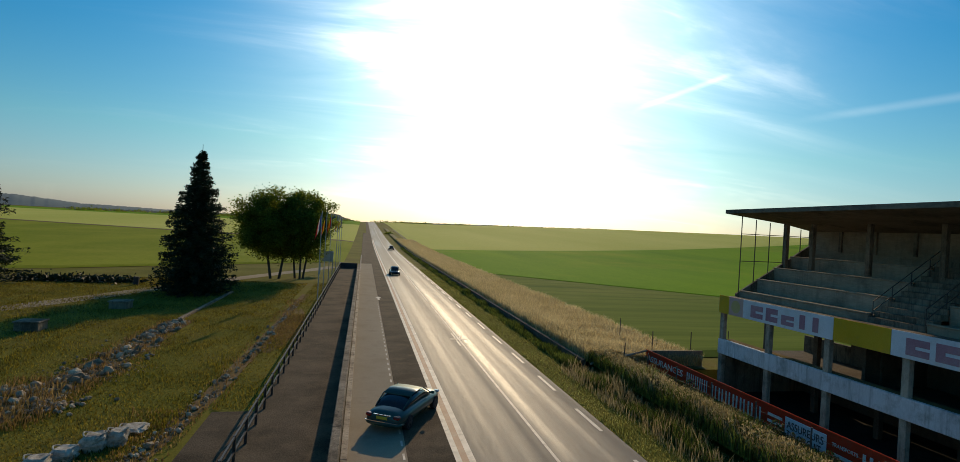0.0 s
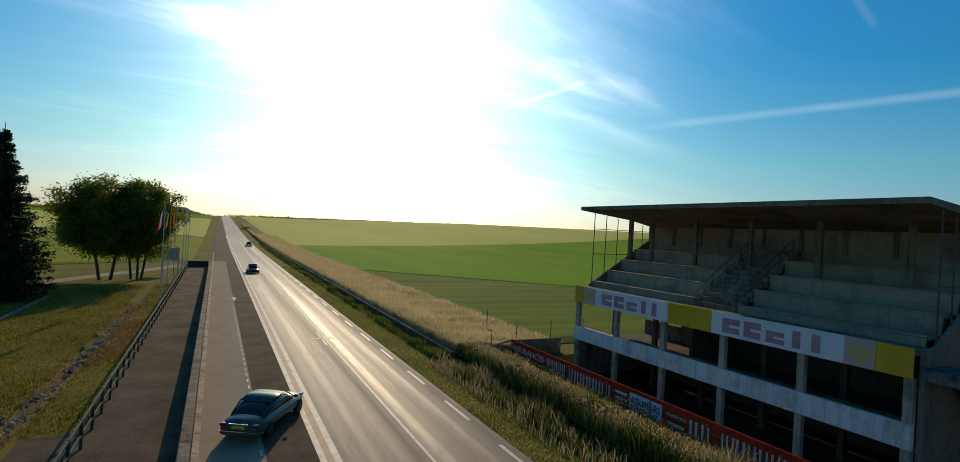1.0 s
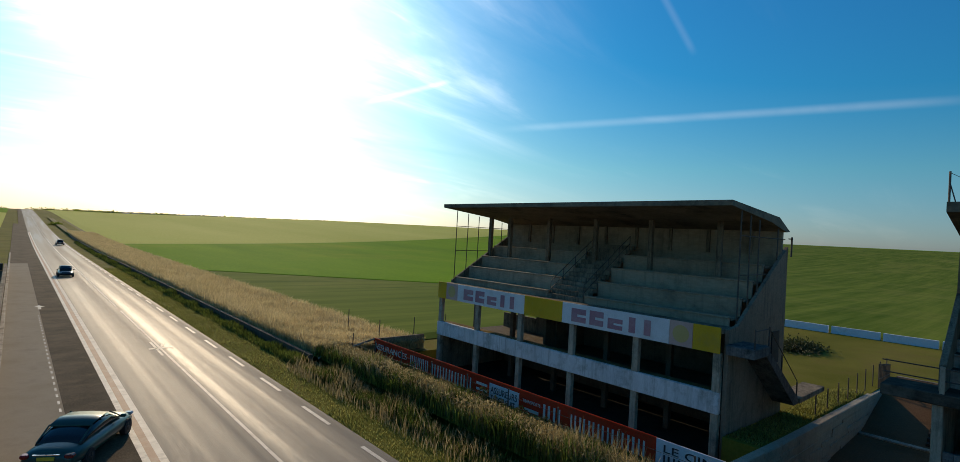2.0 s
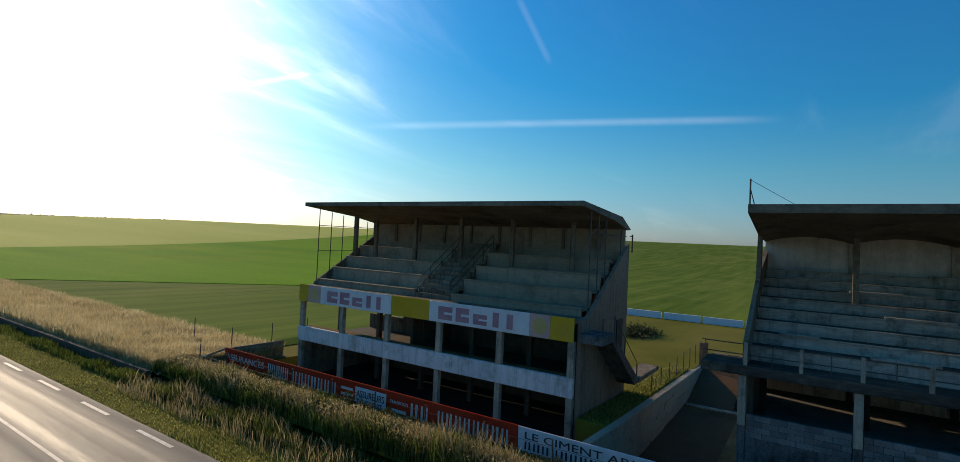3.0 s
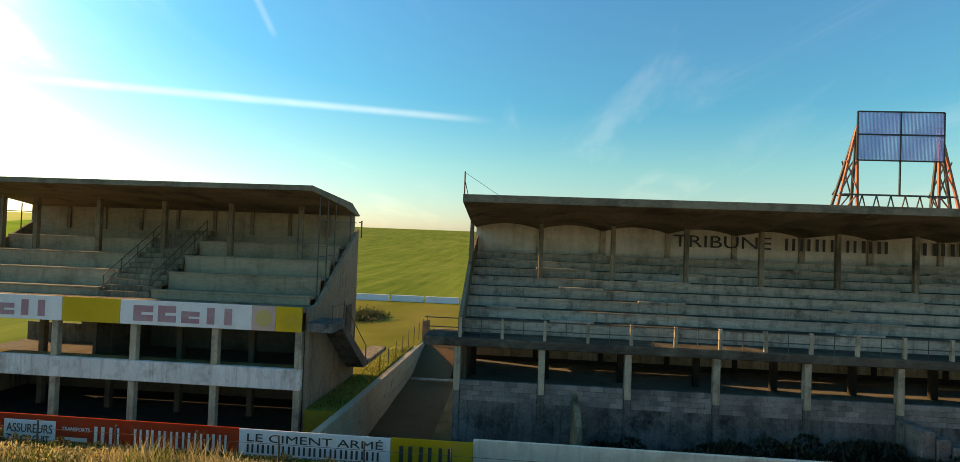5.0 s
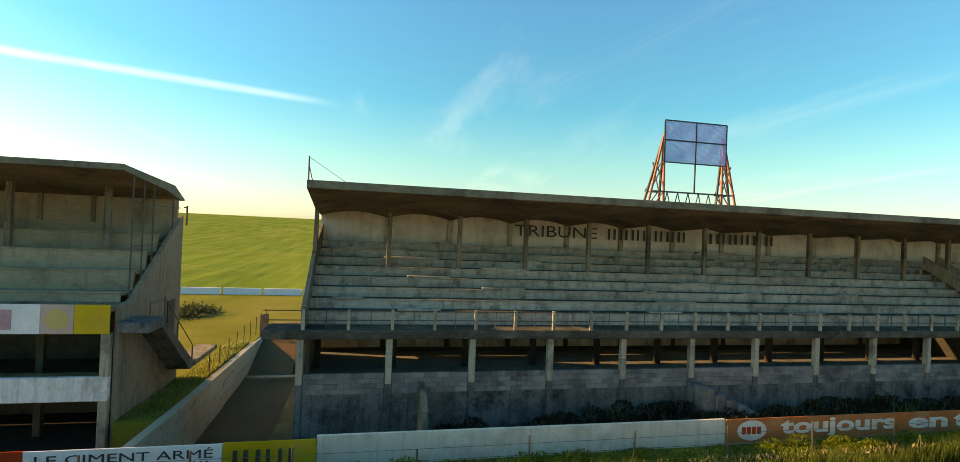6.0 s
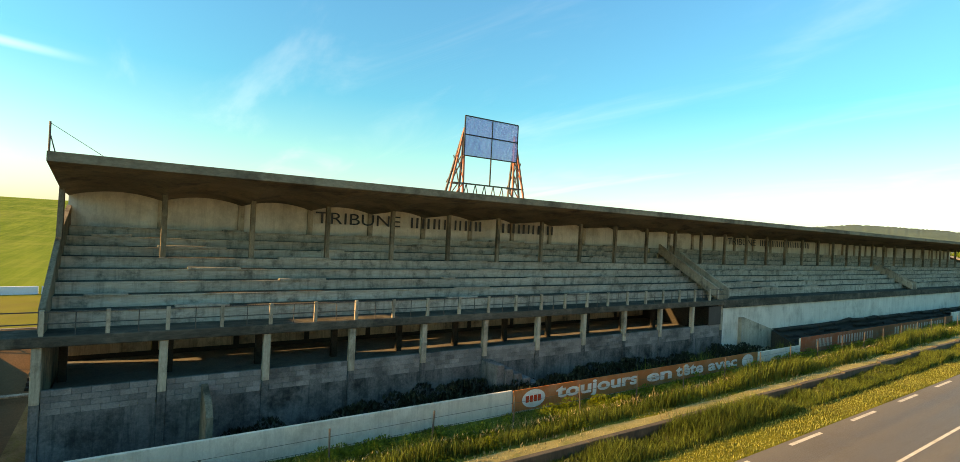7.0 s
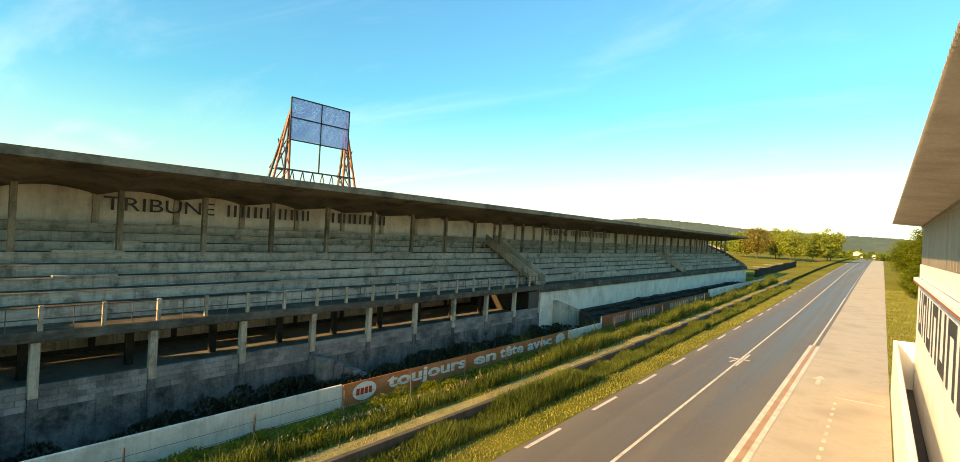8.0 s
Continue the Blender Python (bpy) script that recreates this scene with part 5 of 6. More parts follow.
def far_row(name, pts, tall, material, label, seed):
    rs = np.random.RandomState(seed)
    cs = []
    for x, y, w in pts:
        n = int(60 * w / 10)
        c = rs.normal(size=(n, 3)) * np.array([w * 0.3, w * 0.3, tall * 0.25])
        c[:, 2] = np.abs(c[:, 2])
        cs.append(c + np.array([x, y, land(x, y)]))
    c = np.concatenate(cs)
    ob = new(name, quads(name, c, tall * 0.22, 0.6, material, seed))
    return tagged(ob, label, "trees", kind="stuff")


rs = np.random.RandomState(5)
pts = []
for a in list(np.arange(0.9, 17, 0.45)) + list(np.arange(-25, -1, 0.4)):
    if rs.rand() < 0.75:
        r = rs.uniform(750, 1000)
        pts.append((r * math.sin(radians(a)), r * math.cos(radians(a)), rs.uniform(8, 24)))
far_row("far_trees", pts, 6.0, M["leaves"], "far line of trees along the horizon", 6)
pts = []
for a in np.arange(150, 183, 0.22):
    r = rs.uniform(380, 900)
    if abs(r * math.sin(radians(a)) - 12) > 8:
        pts.append((r * math.sin(radians(a)), r * math.cos(radians(a)), rs.uniform(10, 24)))
far_row("far_trees", pts, 9.0, M["leaves"], "far hedgerows and woods behind the road", 7)
pts = [(-34 + rs.uniform(-6, 6), 73 + rs.uniform(-1, 1), 3.0) for k in range(150)]
far_row("hedge", pts, 1.1, M["fir_needles"], "low dark hedge beside the field", 8)
pts = [(15.5 + rs.uniform(-1, 1), 330 + rs.uniform(-3, 3), 4.0) for k in range(6)]
far_row("roadside_bush", pts, 2.6, M["leaves"], "small bush at the roadside", 9)


def village():
    for k, (x, y, w, h) in enumerate(((3.0, -610, 9, 5), (-8, -585, 8, 5), (20, -640, 10, 6), (66, -262, 14, 5))):
        z = land(x, y)
        st = thing("house", (x, y, z), "small pale house among far trees", "house", "village houses")
        part("wall", bx(x - w / 2, x + w / 2, y - 4, y + 4, z - 1, z + h * 0.6), M["limewash"], st)
        bm = bmesh.new()
        prism(bm, [(x - w / 2 - 0.4, z + h * 0.6), (x, z + h), (x + w / 2 + 0.4, z + h * 0.6)], y - 4.4, y + 4.4)
        part("roof", bm, M["old_concrete"], st)


village()


# ---- walkway with its wall and railing beside the pit lane ----
bm = bmesh.new()
y = 6.0
while y < 106:
    box(bm, -0.78, -0.42, y + 0.006, min(y + 5, 106) - 0.006, -0.1, 1.0 + 0.015 * random.random(), bevel=0.03)
    y += 5
whole("pit_wall", bm, M["concrete"], "low weathered concrete wall beside the pit lane", "wall", kind="structure")
bm = bmesh.new()
y = 6.0
while y < 150:
    box(bm, -0.4, -0.14, y + 0.01, y + 1.99, -0.1, 0.13, bevel=0.015)
    y += 2
whole("kerb", bm, M["concrete_light"], "pale concrete kerb stones along the wall", "kerb", kind="structure")
whole("walkway_end_wall", bx(-4.3, -0.9, 106.0, 106.4, -0.1, 1.05), M["dark_door"], "dark low wall closing the walkway", "wall", kind="structure")
tagged(sheet("walkway", [-4.3, -2.5, -0.76], list(np.arange(6, 107, 5)), lambda x, y: 0.02, M["dark_asphalt"]), "dark worn asphalt walkway behind the pit wall", "walkway", kind="structure")
tagged(sheet("asphalt_pad", [-6.3, -5.3, -4.3], [10, 14, 18, 22, 25.7], lambda x, y: 0.015, M["dark_asphalt"]), "patch of worn asphalt beside the lawn", "pavement", kind="structure")


def railing():
    st = thing("railing", (-4.1, 40, 0), "long black iron railing along the walkway", "railing")
    y = 8.0
    while y < 106:
        part("post", bx(-4.15, -4.05, y - 0.05, y + 0.05, 0, 1.15), M["black_iron"], st)
        y += 2.0
    for z in (0.55, 1.1):
        bm = bmesh.new()
        box(bm, -4.13, -4.06, 8, 106, z - 0.035, z + 0.035)
        part("bar", bm, M["black_iron"], st)


railing()
marks("lane_dashes", [(1.97, 2.06, y, y + 0.55) for y in np.arange(10, 60, 1.25)] + [(1.7, 1.86, y, y + 0.5) for y in np.arange(-36.6, -15, 1.2)], 0.02, M["paint_white"], "small worn white dashes in the pit lane")
marks("lane_stop_line", [(-0.5, 1.86, -37.9, -37.75)], 0.02, M["paint_white"], "thin worn white line across the pit lane")
bm = bmesh.new()
for x0, y0, s in ((2.98, -40.3, -1), (2.2, 63, 1)):
    for poly in (((-0.12, 0), (0.12, 0), (0.12, 1.6 * s), (-0.12, 1.6 * s)), ((-0.42, 1.6 * s), (0.42, 1.6 * s), (0, 2.8 * s))):
        bm.faces.new([bm.verts.new((x0 + px, y0 + py, land(x0, y0 + py) + 0.022)) for px, py in poly])
whole("lane_arrows", bm, M["paint_white"], "white painted arrows in the pit lane", "road marking", kind="structure")
bm = bmesh.new()
for cx, cy in ((8.05, 41.5), (8.25, -44)):
    for poly in (((-0.7, 0), (0.75, 0), (0.75, 0.35), (-0.7, 0.35)), ((-0.35, -2.2), (-0.2, -2.2), (-0.15, 2.6), (-0.3, 2.6)), ((0.15, 0.4), (0.5, 1.6), (0.3, 1.6), (0.05, 0.5))):
        bm.faces.new([bm.verts.new((cx + px, cy + py, land(cx, cy + py) + 0.024)) for px, py in poly])
whole("centre_marks", bm, M["paint_white"], "worn white marks across the centre line", "road marking", kind="structure")
marks("lane_end", [(-0.3, 4.1, 120, 330), (1.6, 4.1, 330, 800)], 0.011, M["dark_asphalt"], "grey far end of the pit lane")
marks("tar_patch", [(2.15, 4.02, 6, 120)], 0.014, M["dark_asphalt"], "darker resurfaced strip of the pit lane")


# ---- pit building ----
M["pit_white"] = surface("pit_white", (0.79, 0.77, 0.73), (0.87, 0.855, 0.825), 0.8, 0.5, 14.0, 0.2, c=(0.68, 0.62, 0.52), c_scale=0.6)
M["shutter"] = surface("shutter", (0.2, 0.16, 0.12), (0.32, 0.27, 0.2), 0.8, 1.0, 14.0, 0.3, stretch=(1, 1, 0.2))
M["sheet_roof"] = surface("sheet_roof", (0.3, 0.27, 0.24), (0.42, 0.39, 0.35), 0.6, 0.8, 14.0, 0.15, c=(0.24, 0.18, 0.14), c_scale=1.0)


def pit_building():
    y0, y1 = -42.0, -3.0
    st = thing("pit_building", (-4, -22, 0), "white pit building with painted front and sheet roof", "building")
    part("wall", bx(-6.5, -1.85, y0, y1, 0, 7.55), M["pit_white"], st, "white painted front wall")
    part("ledge", bx(-1.86, -1.6, y0 - 0.05, y1, 7.5, 7.68, bevel=0.02), M["pit_white"], st)
    part("ledge_edge", bx(-1.7, -1.59, y0, y1, 7.42, 7.5), M["rust_red"], st, "thin red painted edge")
    part("upper_wall", bx(-6.5, -1.88, y0, y1, 7.68, 8.5), M["pit_white"], st)
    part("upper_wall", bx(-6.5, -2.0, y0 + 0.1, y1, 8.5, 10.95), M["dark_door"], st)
    y = y0 + 0.15
    while y < y1 - 0.3:
        part("shutter", bx(-2.0, -1.93, y, y + 0.86, 8.52, 10.7, bevel=0.008), M["shutter"], st, "weathered grey-brown wooden shutter")
        y += 0.95
    part("fascia", bx(-2.0, -1.84, y0, y1, 10.7, 10.9), M["shutter"], st)
    # corrugated roof sheets, seen from below
    bm = bmesh.new()
    n = int((y1 - y0 + 1.6) / 0.09)
    lo, hi = [], []
    for i in range(n + 1):
        yy = y0 - 0.6 + (y1 - y0 + 1.6) * i / n
        w = 0.025 * (1 if i % 2 else -1)
        lo.append([bm.verts.new((x, yy, z + w)) for x, z in ((-0.43, 10.98), (-1.9, 10.86), (-7, 10.4))])
        hi.append([bm.verts.new((x, yy, z + w + 0.02)) for x, z in ((-0.43, 10.98), (-1.9, 10.86), (-7, 10.4))])
    for i in range(n):
        for k in range(2):
            bm.faces.new((lo[i][k], lo[i][k + 1], lo[i + 1][k + 1], lo[i + 1][k]))
            bm.faces.new((hi[i][k], hi[i + 1][k], hi[i + 1][k + 1], hi[i][k + 1]))
        bm.faces.new((lo[i][0], lo[i + 1][0], hi[i + 1][0], hi[i][0]))
    part("roof", bm, M["sheet_roof"], st, "corrugated grey sheet roof with deep eaves")
    # counter in front, open on top; the recess's shade is painted as a near-black floor
    part("counter_wall", bx(-0.98, -0.78, y0, y1, 0, 3.63, bevel=0.03), M["pit_white"], st)
    part("counter_end", bx(-1.84, -0.98, y0, y0 + 0.2, 0, 3.63, bevel=0.03), M["pit_white"], st)
    part("counter_shade_floor", bx(-1.84, -0.98, y0 + 0.2, y1, 0.6, 0.75), M["dark_door"], st)
    y = y0 + 2.2
    for k in range(7):
        w = 2.5
        bm = bmesh.new()
        t = 0.62
        box(bm, -1.848, -1.835, y, y + t, 4.7, 7.0)
        box(bm, -1.848, -1.835, y + w - t, y + w, 4.7, 7.0)
        if k % 2 == 0:
            box(bm, -1.848, -1.833, y + t, y + w - t, 4.7, 5.2)
        else:
            box(bm, -1.848, -1.833, y + t, y + w - t, 6.5, 7.0)
        part("bar", bm, M["letter_black"], st)
        y += 3.3


pit_building()


# ---- cars ----
def paint(name, colour, rough=0.25, metal=0.3):
    m = surface(name, tuple(c * 0.85 for c in colour), colour, rough, 0.8, 6.0, 0.0, metal=metal)
    m.node_tree.nodes["Principled BSDF"].inputs["Coat Weight"].default_value = 0.2
    m.node_tree.nodes["Principled BSDF"].inputs["Specular IOR Level"].default_value = 0.35
    return m


M["green_paint"] = paint("green_paint", (0.004, 0.075, 0.06), 0.28, 0.0)
M["black_paint"] = paint("black_paint", (0.02, 0.022, 0.03))
M["copper_paint"] = paint("copper_paint", (0.2, 0.07, 0.03))
M["car_glass"] = surface("car_glass", (0.012, 0.014, 0.016), (0.02, 0.022, 0.025), 0.08, 1.0, 5.0, 0)
M["tyre"] = surface("tyre", (0.015, 0.015, 0.015), (0.03, 0.03, 0.03), 0.85, 2.0, 30.0, 0.2)
M["chrome"] = surface("chrome", (0.6, 0.6, 0.6), (0.7, 0.7, 0.7), 0.15, 1.0, 5.0, 0, metal=1.0)
M["tail_lamp"] = surface("tail_lamp", (0.3, 0.015, 0.01), (0.4, 0.03, 0.02), 0.2, 4.0, 20.0, 0)
M["clear_lamp"] = surface("clear_lamp", (0.3, 0.3, 0.29), (0.4, 0.4, 0.39), 0.15, 4.0, 20.0, 0)
M["plate_yellow"] = surface("plate_yellow", (0.7, 0.42, 0.03), (0.76, 0.48, 0.05), 0.5, 4.0, 20.0, 0)


def loft(stations, power=2.9, n=28):
    """A closed body through rounded sections: (along, half width, bottom, top)."""
    bm = bmesh.new()
    rings = []
    for s, w, zb, zt in stations:
        ring = []
        for i in range(n):
            a = 2 * math.pi * i / n
            c, q = math.cos(a), math.sin(a)
            u = math.copysign(abs(c) ** (2 / power), c)
            v = math.copysign(abs(q) ** (2 / power), q)
            zz = (zb + zt) / 2 + (zt - zb) / 2 * v
            ring.append(bm.verts.new((w * u * (1 - 0.10 * max(0, v)), s, zz)))
        rings.append(ring)
    for a, b in zip(rings, rings[1:]):
        for i in range(n):
            bm.faces.new((a[i], a[(i + 1) % n], b[(i + 1) % n], b[i]))
    bm.faces.new(rings[0][::-1]); bm.faces.new(rings[-1])
    bmesh.ops.recalc_face_normals(bm, faces=bm.faces[:])
    for f in bm.faces:
        f.smooth = True
    return bm


def car(x, y, heading, length, body_paint, label, hatch=False, plate="plate_yellow"):
    st = thing("car", (0, 0, 0), label, "car")
    L = length / 2
    body = [(-L, 0.62, 0.38, 0.72), (-L + 0.08, 0.78, 0.28, 0.86), (-L + 0.35, 0.87, 0.22, 0.95), (-L + 1.1, 0.9, 0.2, 0.98), (0, 0.91, 0.2, 0.96),
            (L - 1.5, 0.9, 0.2, 0.92), (L - 0.7, 0.87, 0.22, 0.84), (L - 0.25, 0.78, 0.26, 0.74), (L - 0.05, 0.66, 0.32, 0.66), (L, 0.5, 0.4, 0.6)]
    b = part("body", loft(body), body_paint, st)
    if hatch:
        cab = [(-L + 0.12, 0.62, 0.8, 1.0), (-L + 0.55, 0.7, 0.8, 1.4), (-0.4, 0.72, 0.8, 1.5), (0.45, 0.68, 0.8, 1.42), (L - 0.95, 0.68, 0.78, 0.9)]
    else:
        cab = [(-L + 0.7, 0.72, 0.8, 0.97), (-L + 1.0, 0.76, 0.8, 1.14), (-L + 1.45, 0.78, 0.8, 1.33), (-0.35, 0.79, 0.8, 1.41), (0.35, 0.77, 0.8, 1.37), (L - 1.6, 0.77, 0.8, 1.1), (L - 1.2, 0.75, 0.78, 0.9)]
    part("window_band", loft(cab, 2.7), M["car_glass"], st, "dark tinted windows")
    r = cab[1:4] if hatch else cab[2:5]
    roof = [(r[0][0] - 0.1, r[0][1] * 0.86, r[0][3] - 0.06, r[0][3] + 0.015), (r[1][0], r[1][1] * 0.9, r[1][3] - 0.08, r[1][3] + 0.02), (r[2][0] - 0.1, r[2][1] * 0.86, r[2][3] - 0.07, r[2][3] + 0.02)]
    part("roof", loft(roof, 2.2), body_paint, st)
    for s in (-1, 1):
        for a, c in ((cab[0], r[0]), (cab[-1], r[2])):
            bm = bmesh.new()
            rod(bm, (s * a[1] * 0.93, a[0], a[3] - 0.02), (s * c[1] * 0.88, c[0], c[3] - 0.02), 0.03, n=6)
            part("roof_pillar", bm, body_paint, st)
        bm = bmesh.new()
        rod(bm, (s * 0.76, -0.35, 0.95), (s * 0.66, -0.35, r[1][3] - 0.05), 0.03, n=6)
        part("roof_pillar", bm, body_paint, st)
        part("mirror", bx(s * 0.93 - 0.1, s * 0.93 + 0.1, L - 1.55, L - 1.42, 0.92, 1.05, bevel=0.03), body_paint, st)
        part("tail_light", bx(s * 0.66 - 0.14, s * 0.66 + 0.14, -L - 0.01, -L + 0.25, 0.66, 0.8, bevel=0.04), M["tail_lamp"], st, "red tail light")
        part("headlight", bx(s * 0.6 - 0.15, s * 0.6 + 0.15, L - 0.3, L - 0.03, 0.56, 0.7, bevel=0.05), M["clear_lamp"], st, "clear headlight")
        for yy in (-L + 0.95, L - 0.9):
            bm = bmesh.new()
            rod(bm, (s * 0.70, yy, 0.32), (s * 0.915, yy, 0.32), 0.32, n=20)
            w = part("wheel", bm, M["tyre"], st, "black tyre")
            bm = bmesh.new()
            rod(bm, (s * 0.90, yy, 0.32), (s * 0.925, yy, 0.32), 0.21, n=16)
            for k in range(5):
                a = k * 1.2566
                rod(bm, (s * 0.93, yy, 0.32), (s * 0.93, yy + 0.2 * math.cos(a), 0.32 + 0.2 * math.sin(a)), 0.025, n=4)
            part("rim", bm, M["iron"], w, "grey alloy rim")
    part("bumper", loft([(-L - 0.05, 0.7, 0.34, 0.52), (-L + 0.12, 0.85, 0.3, 0.54), (-L + 0.4, 0.9, 0.3, 0.52)]), body_paint, st)
    bm = bmesh.new()
    box(bm, -0.78, 0.78, -L - 0.06, -L - 0.02, 0.5, 0.53)
    box(bm, -0.4, 0.4, -L - 0.03, -L + 0.03, 0.79, 0.82)
    part("chrome_strip", bm, M["chrome"], st, "thin chrome strip")
    part("number_plate", bx(-0.26, 0.26, -L - 0.035, -L - 0.005, 0.62, 0.74), M[plate], st, "plain rear number plate")
    st.matrix_basis = pose(x, y, land(x, y) + 0.012, 0, 0, -heading)
    return st


car(2.42, 24.75, 30.0, 4.85, M["green_paint"], "dark green saloon car parked across the lay-by")
car(5.9, 96.0, 180.0, 4.1, M["black_paint"], "black hatchback driving on the road", True, "letter_white")
car(9.9, 187.0, 0.0, 4.2, M["copper_paint"], "copper coloured car far down the road", True, "letter_white")


# ---- flags ----
def cloth(name, colours):
    ms = []
    for i, c in enumerate(colours):
        ms.append(leaf_material(name, tuple(q * 0.85 for q in c), c, 0.35, 0.02))
    return ms


RED, BLUE, WHITE, BLACK, GOLD = (0.5, 0.03, 0.02), (0.03, 0.06, 0.22), (0.65, 0.63, 0.6), (0.02, 0.02, 0.02), (0.6, 0.35, 0.03)


def flagpole(x, y, colours, seed):
    rs = random.Random(seed)
    st = thing("flagpole", (x, y, 0), "white flagpole with a limp hanging flag", "flagpole", "row of flagpoles")
    bm = bmesh.new()
    rod(bm, (x, y, 0), (x, y, 10.2), 0.055, 0.035, 8)
    part("pole", bm, M["grey_steel"], st)
    flag = None
    for k, c in enumerate(cloth("flag_cloth", colours)):
        bm = bmesh.new()
        rows, cols = 10, 4
        grid = []
        for j in range(rows + 1):
            row = []
            for i in range(cols + 1):
                u = (k + i / cols) / 3
                fall = 0.15 + 0.85 * j / rows
                px = x - 0.06 - u * 0.62 * (0.55 + 0.45 * fall)
                py = y + 0.16 * math.sin(u * 11 + seed) * fall
                pz = 9.9 - 1.6 * j / rows - u * 1.5
                row.append(bm.verts.new((px, py, pz)))
            grid.append(row)
        for j in range(rows):
            for i in range(cols):
                bm.faces.new((grid[j][i], grid[j][i + 1], grid[j + 1][i + 1], grid[j + 1][i]))
        part("flag", bm, c, st)


for k, (yy, cols) in enumerate(((62, (BLUE, WHITE, RED)), (70, (BLACK, GOLD, RED)), (80, (RED, GOLD, RED)), (100, (BLUE, RED, WHITE)), (109, (WHITE, RED, BLUE)), (118, (BLUE, WHITE, BLUE)))):
    flagpole(-4.75, yy, cols, k)


def notice_board():
    st = thing("notice_board", (-6, 92, 0), "grey notice board on two posts", "notice board")
    for x in (-6.9, -4.9):
        part("post", bx(x - 0.08, x + 0.08, 92, 92.16, 0, 4.0), M["grey_steel"], st)
    part("panel", bx(-6.9, -4.9, 91.96, 92.0, 2.2, 4.0), M["grey_steel"], st)


notice_board()


def lawn_things():
    for x, y, w in ((-22.9, 43.3, 1.5), (-21.3, 53.5, 1.5), (-19.0, 66.5, 1.3)):
        st = thing("stone_block", (x, y, 0), "squat pale concrete block with a slab lid on the lawn", "block", "lawn blocks")
        part("base", bx(x - w / 2, x + w / 2, y - 0.6, y + 0.6, -0.02, 0.6, bevel=0.03), M["concrete"], st)
        part("lid", bx(x - w / 2 - 0.08, x + w / 2 + 0.08, y - 0.68, y + 0.68, 0.6, 0.72, bevel=0.03), M["concrete"], st)
    bm = bmesh.new()
    rod(bm, (-26.6, 70.6, 0), (-26.6, 70.6, 0.95), 0.28, 0.32, 12)
    whole("litter_bin", bm, M["dark_door"], "dark litter bin beside the path", "bin")


lawn_things()


def ribbon(name, pts, width, lift, material, label, category):
    bm = bmesh.new()
    prev = None
    for i, p in enumerate(pts):
        a, b = Vector(pts[max(0, i - 1)]), Vector(pts[min(len(pts) - 1, i + 1)])
        d = (b - a).normalized()
        nrm = Vector((-d.y, d.x))
        e = [bm.verts.new((p[0] + nrm.x * s * width / 2, p[1] + nrm.y * s * width / 2, land(*p) + lift)) for s in (-1, 1)]
        if prev:
            bm.faces.new((prev[0], prev[1], e[1], e[0]))
        prev = e
    return whole(name, bm, material, label, category, kind="structure")


ribbon("path", [(-44, 36), (-36, 44), (-29.5, 52.5), (-25.8, 61), (-22.5, 70), (-18, 80), (-13.5, 90), (-9, 99), (-5.5, 108)], 2.6, 0.012, M["lane_asphalt"], "narrow asphalt path across the lawn", "path")
ribbon("earth_strip", [(-7.9, 18), (-7.5, 22), (-7.0, 28), (-6.8, 36), (-6.6, 46), (-6.6, 57), (-6.4, 66)], 0.9, 0.008, M["bare_earth"], "strip of bare stony earth across the lawn", "ground")
ribbon("earth_strip", [(-6.4, 37), (-5.7, 41), (-5.4, 46), (-5.7, 51), (-6.2, 55)], 1.5, 0.006, M["bare_earth"], "strip of bare stony earth across the lawn", "ground")
ribbon("earth_strip", [(-15.2, 24), (-14.5, 29), (-14.2, 36), (-14.5, 44), (-14.6, 48)], 2.2, 0.008, M["bare_earth"], "strip of bare stony earth across the lawn", "ground")


def rocks(name, spots, n, size, label, seed):
    rs = random.Random(seed)
    verts, faces = [], []
    ico = bmesh.new()
    bmesh.ops.create_icosphere(ico, subdivisions=1, radius=1)
    base = [v.co.copy() for v in ico.verts]
    fs = [[v.index for v in f.verts] for f in ico.faces]
    ico.free()
    for k in range(n):
        i = rs.randrange(len(spots) - 1)
        t = rs.random()
        x = spots[i][0] * (1 - t) + spots[i + 1][0] * t + rs.gauss(0, spots[i][2])
        y = spots[i][1] * (1 - t) + spots[i + 1][1] * t
        s = size * rs.uniform(0.35, 1.25)
        rot = Euler((rs.uniform(0, 6), rs.uniform(0, 6), rs.uniform(0, 6))).to_matrix()
        off = len(verts)
        for v in base:
            q = rot @ (Vector((v.x, v.y * rs.uniform(0.6, 1), v.z * 0.7)) * rs.uniform(0.75, 1.1))
            verts.append((x + q.x * s, y + q.y * s, max(-0.05, s * 0.35 + q.z * s * 0.8)))
        faces += [[off + j for j in f] for f in fs]
    me = bpy.data.meshes.new(name)
    me.from_pydata(verts, [], faces)
    me.materials.append(M["rubble"])
    return tagged(new(name, me), label, "rubble", kind="stuff")


rocks("rubble", [(-15.2, 25, 1.3), (-14.4, 28.5, 0.5), (-14.3, 32, 1.1), (-14.0, 36, 1.0), (-14.4, 40, 0.4), (-14.6, 48, 0.3)], 300, 0.15, "broken masonry rubble on the lawn", 1)
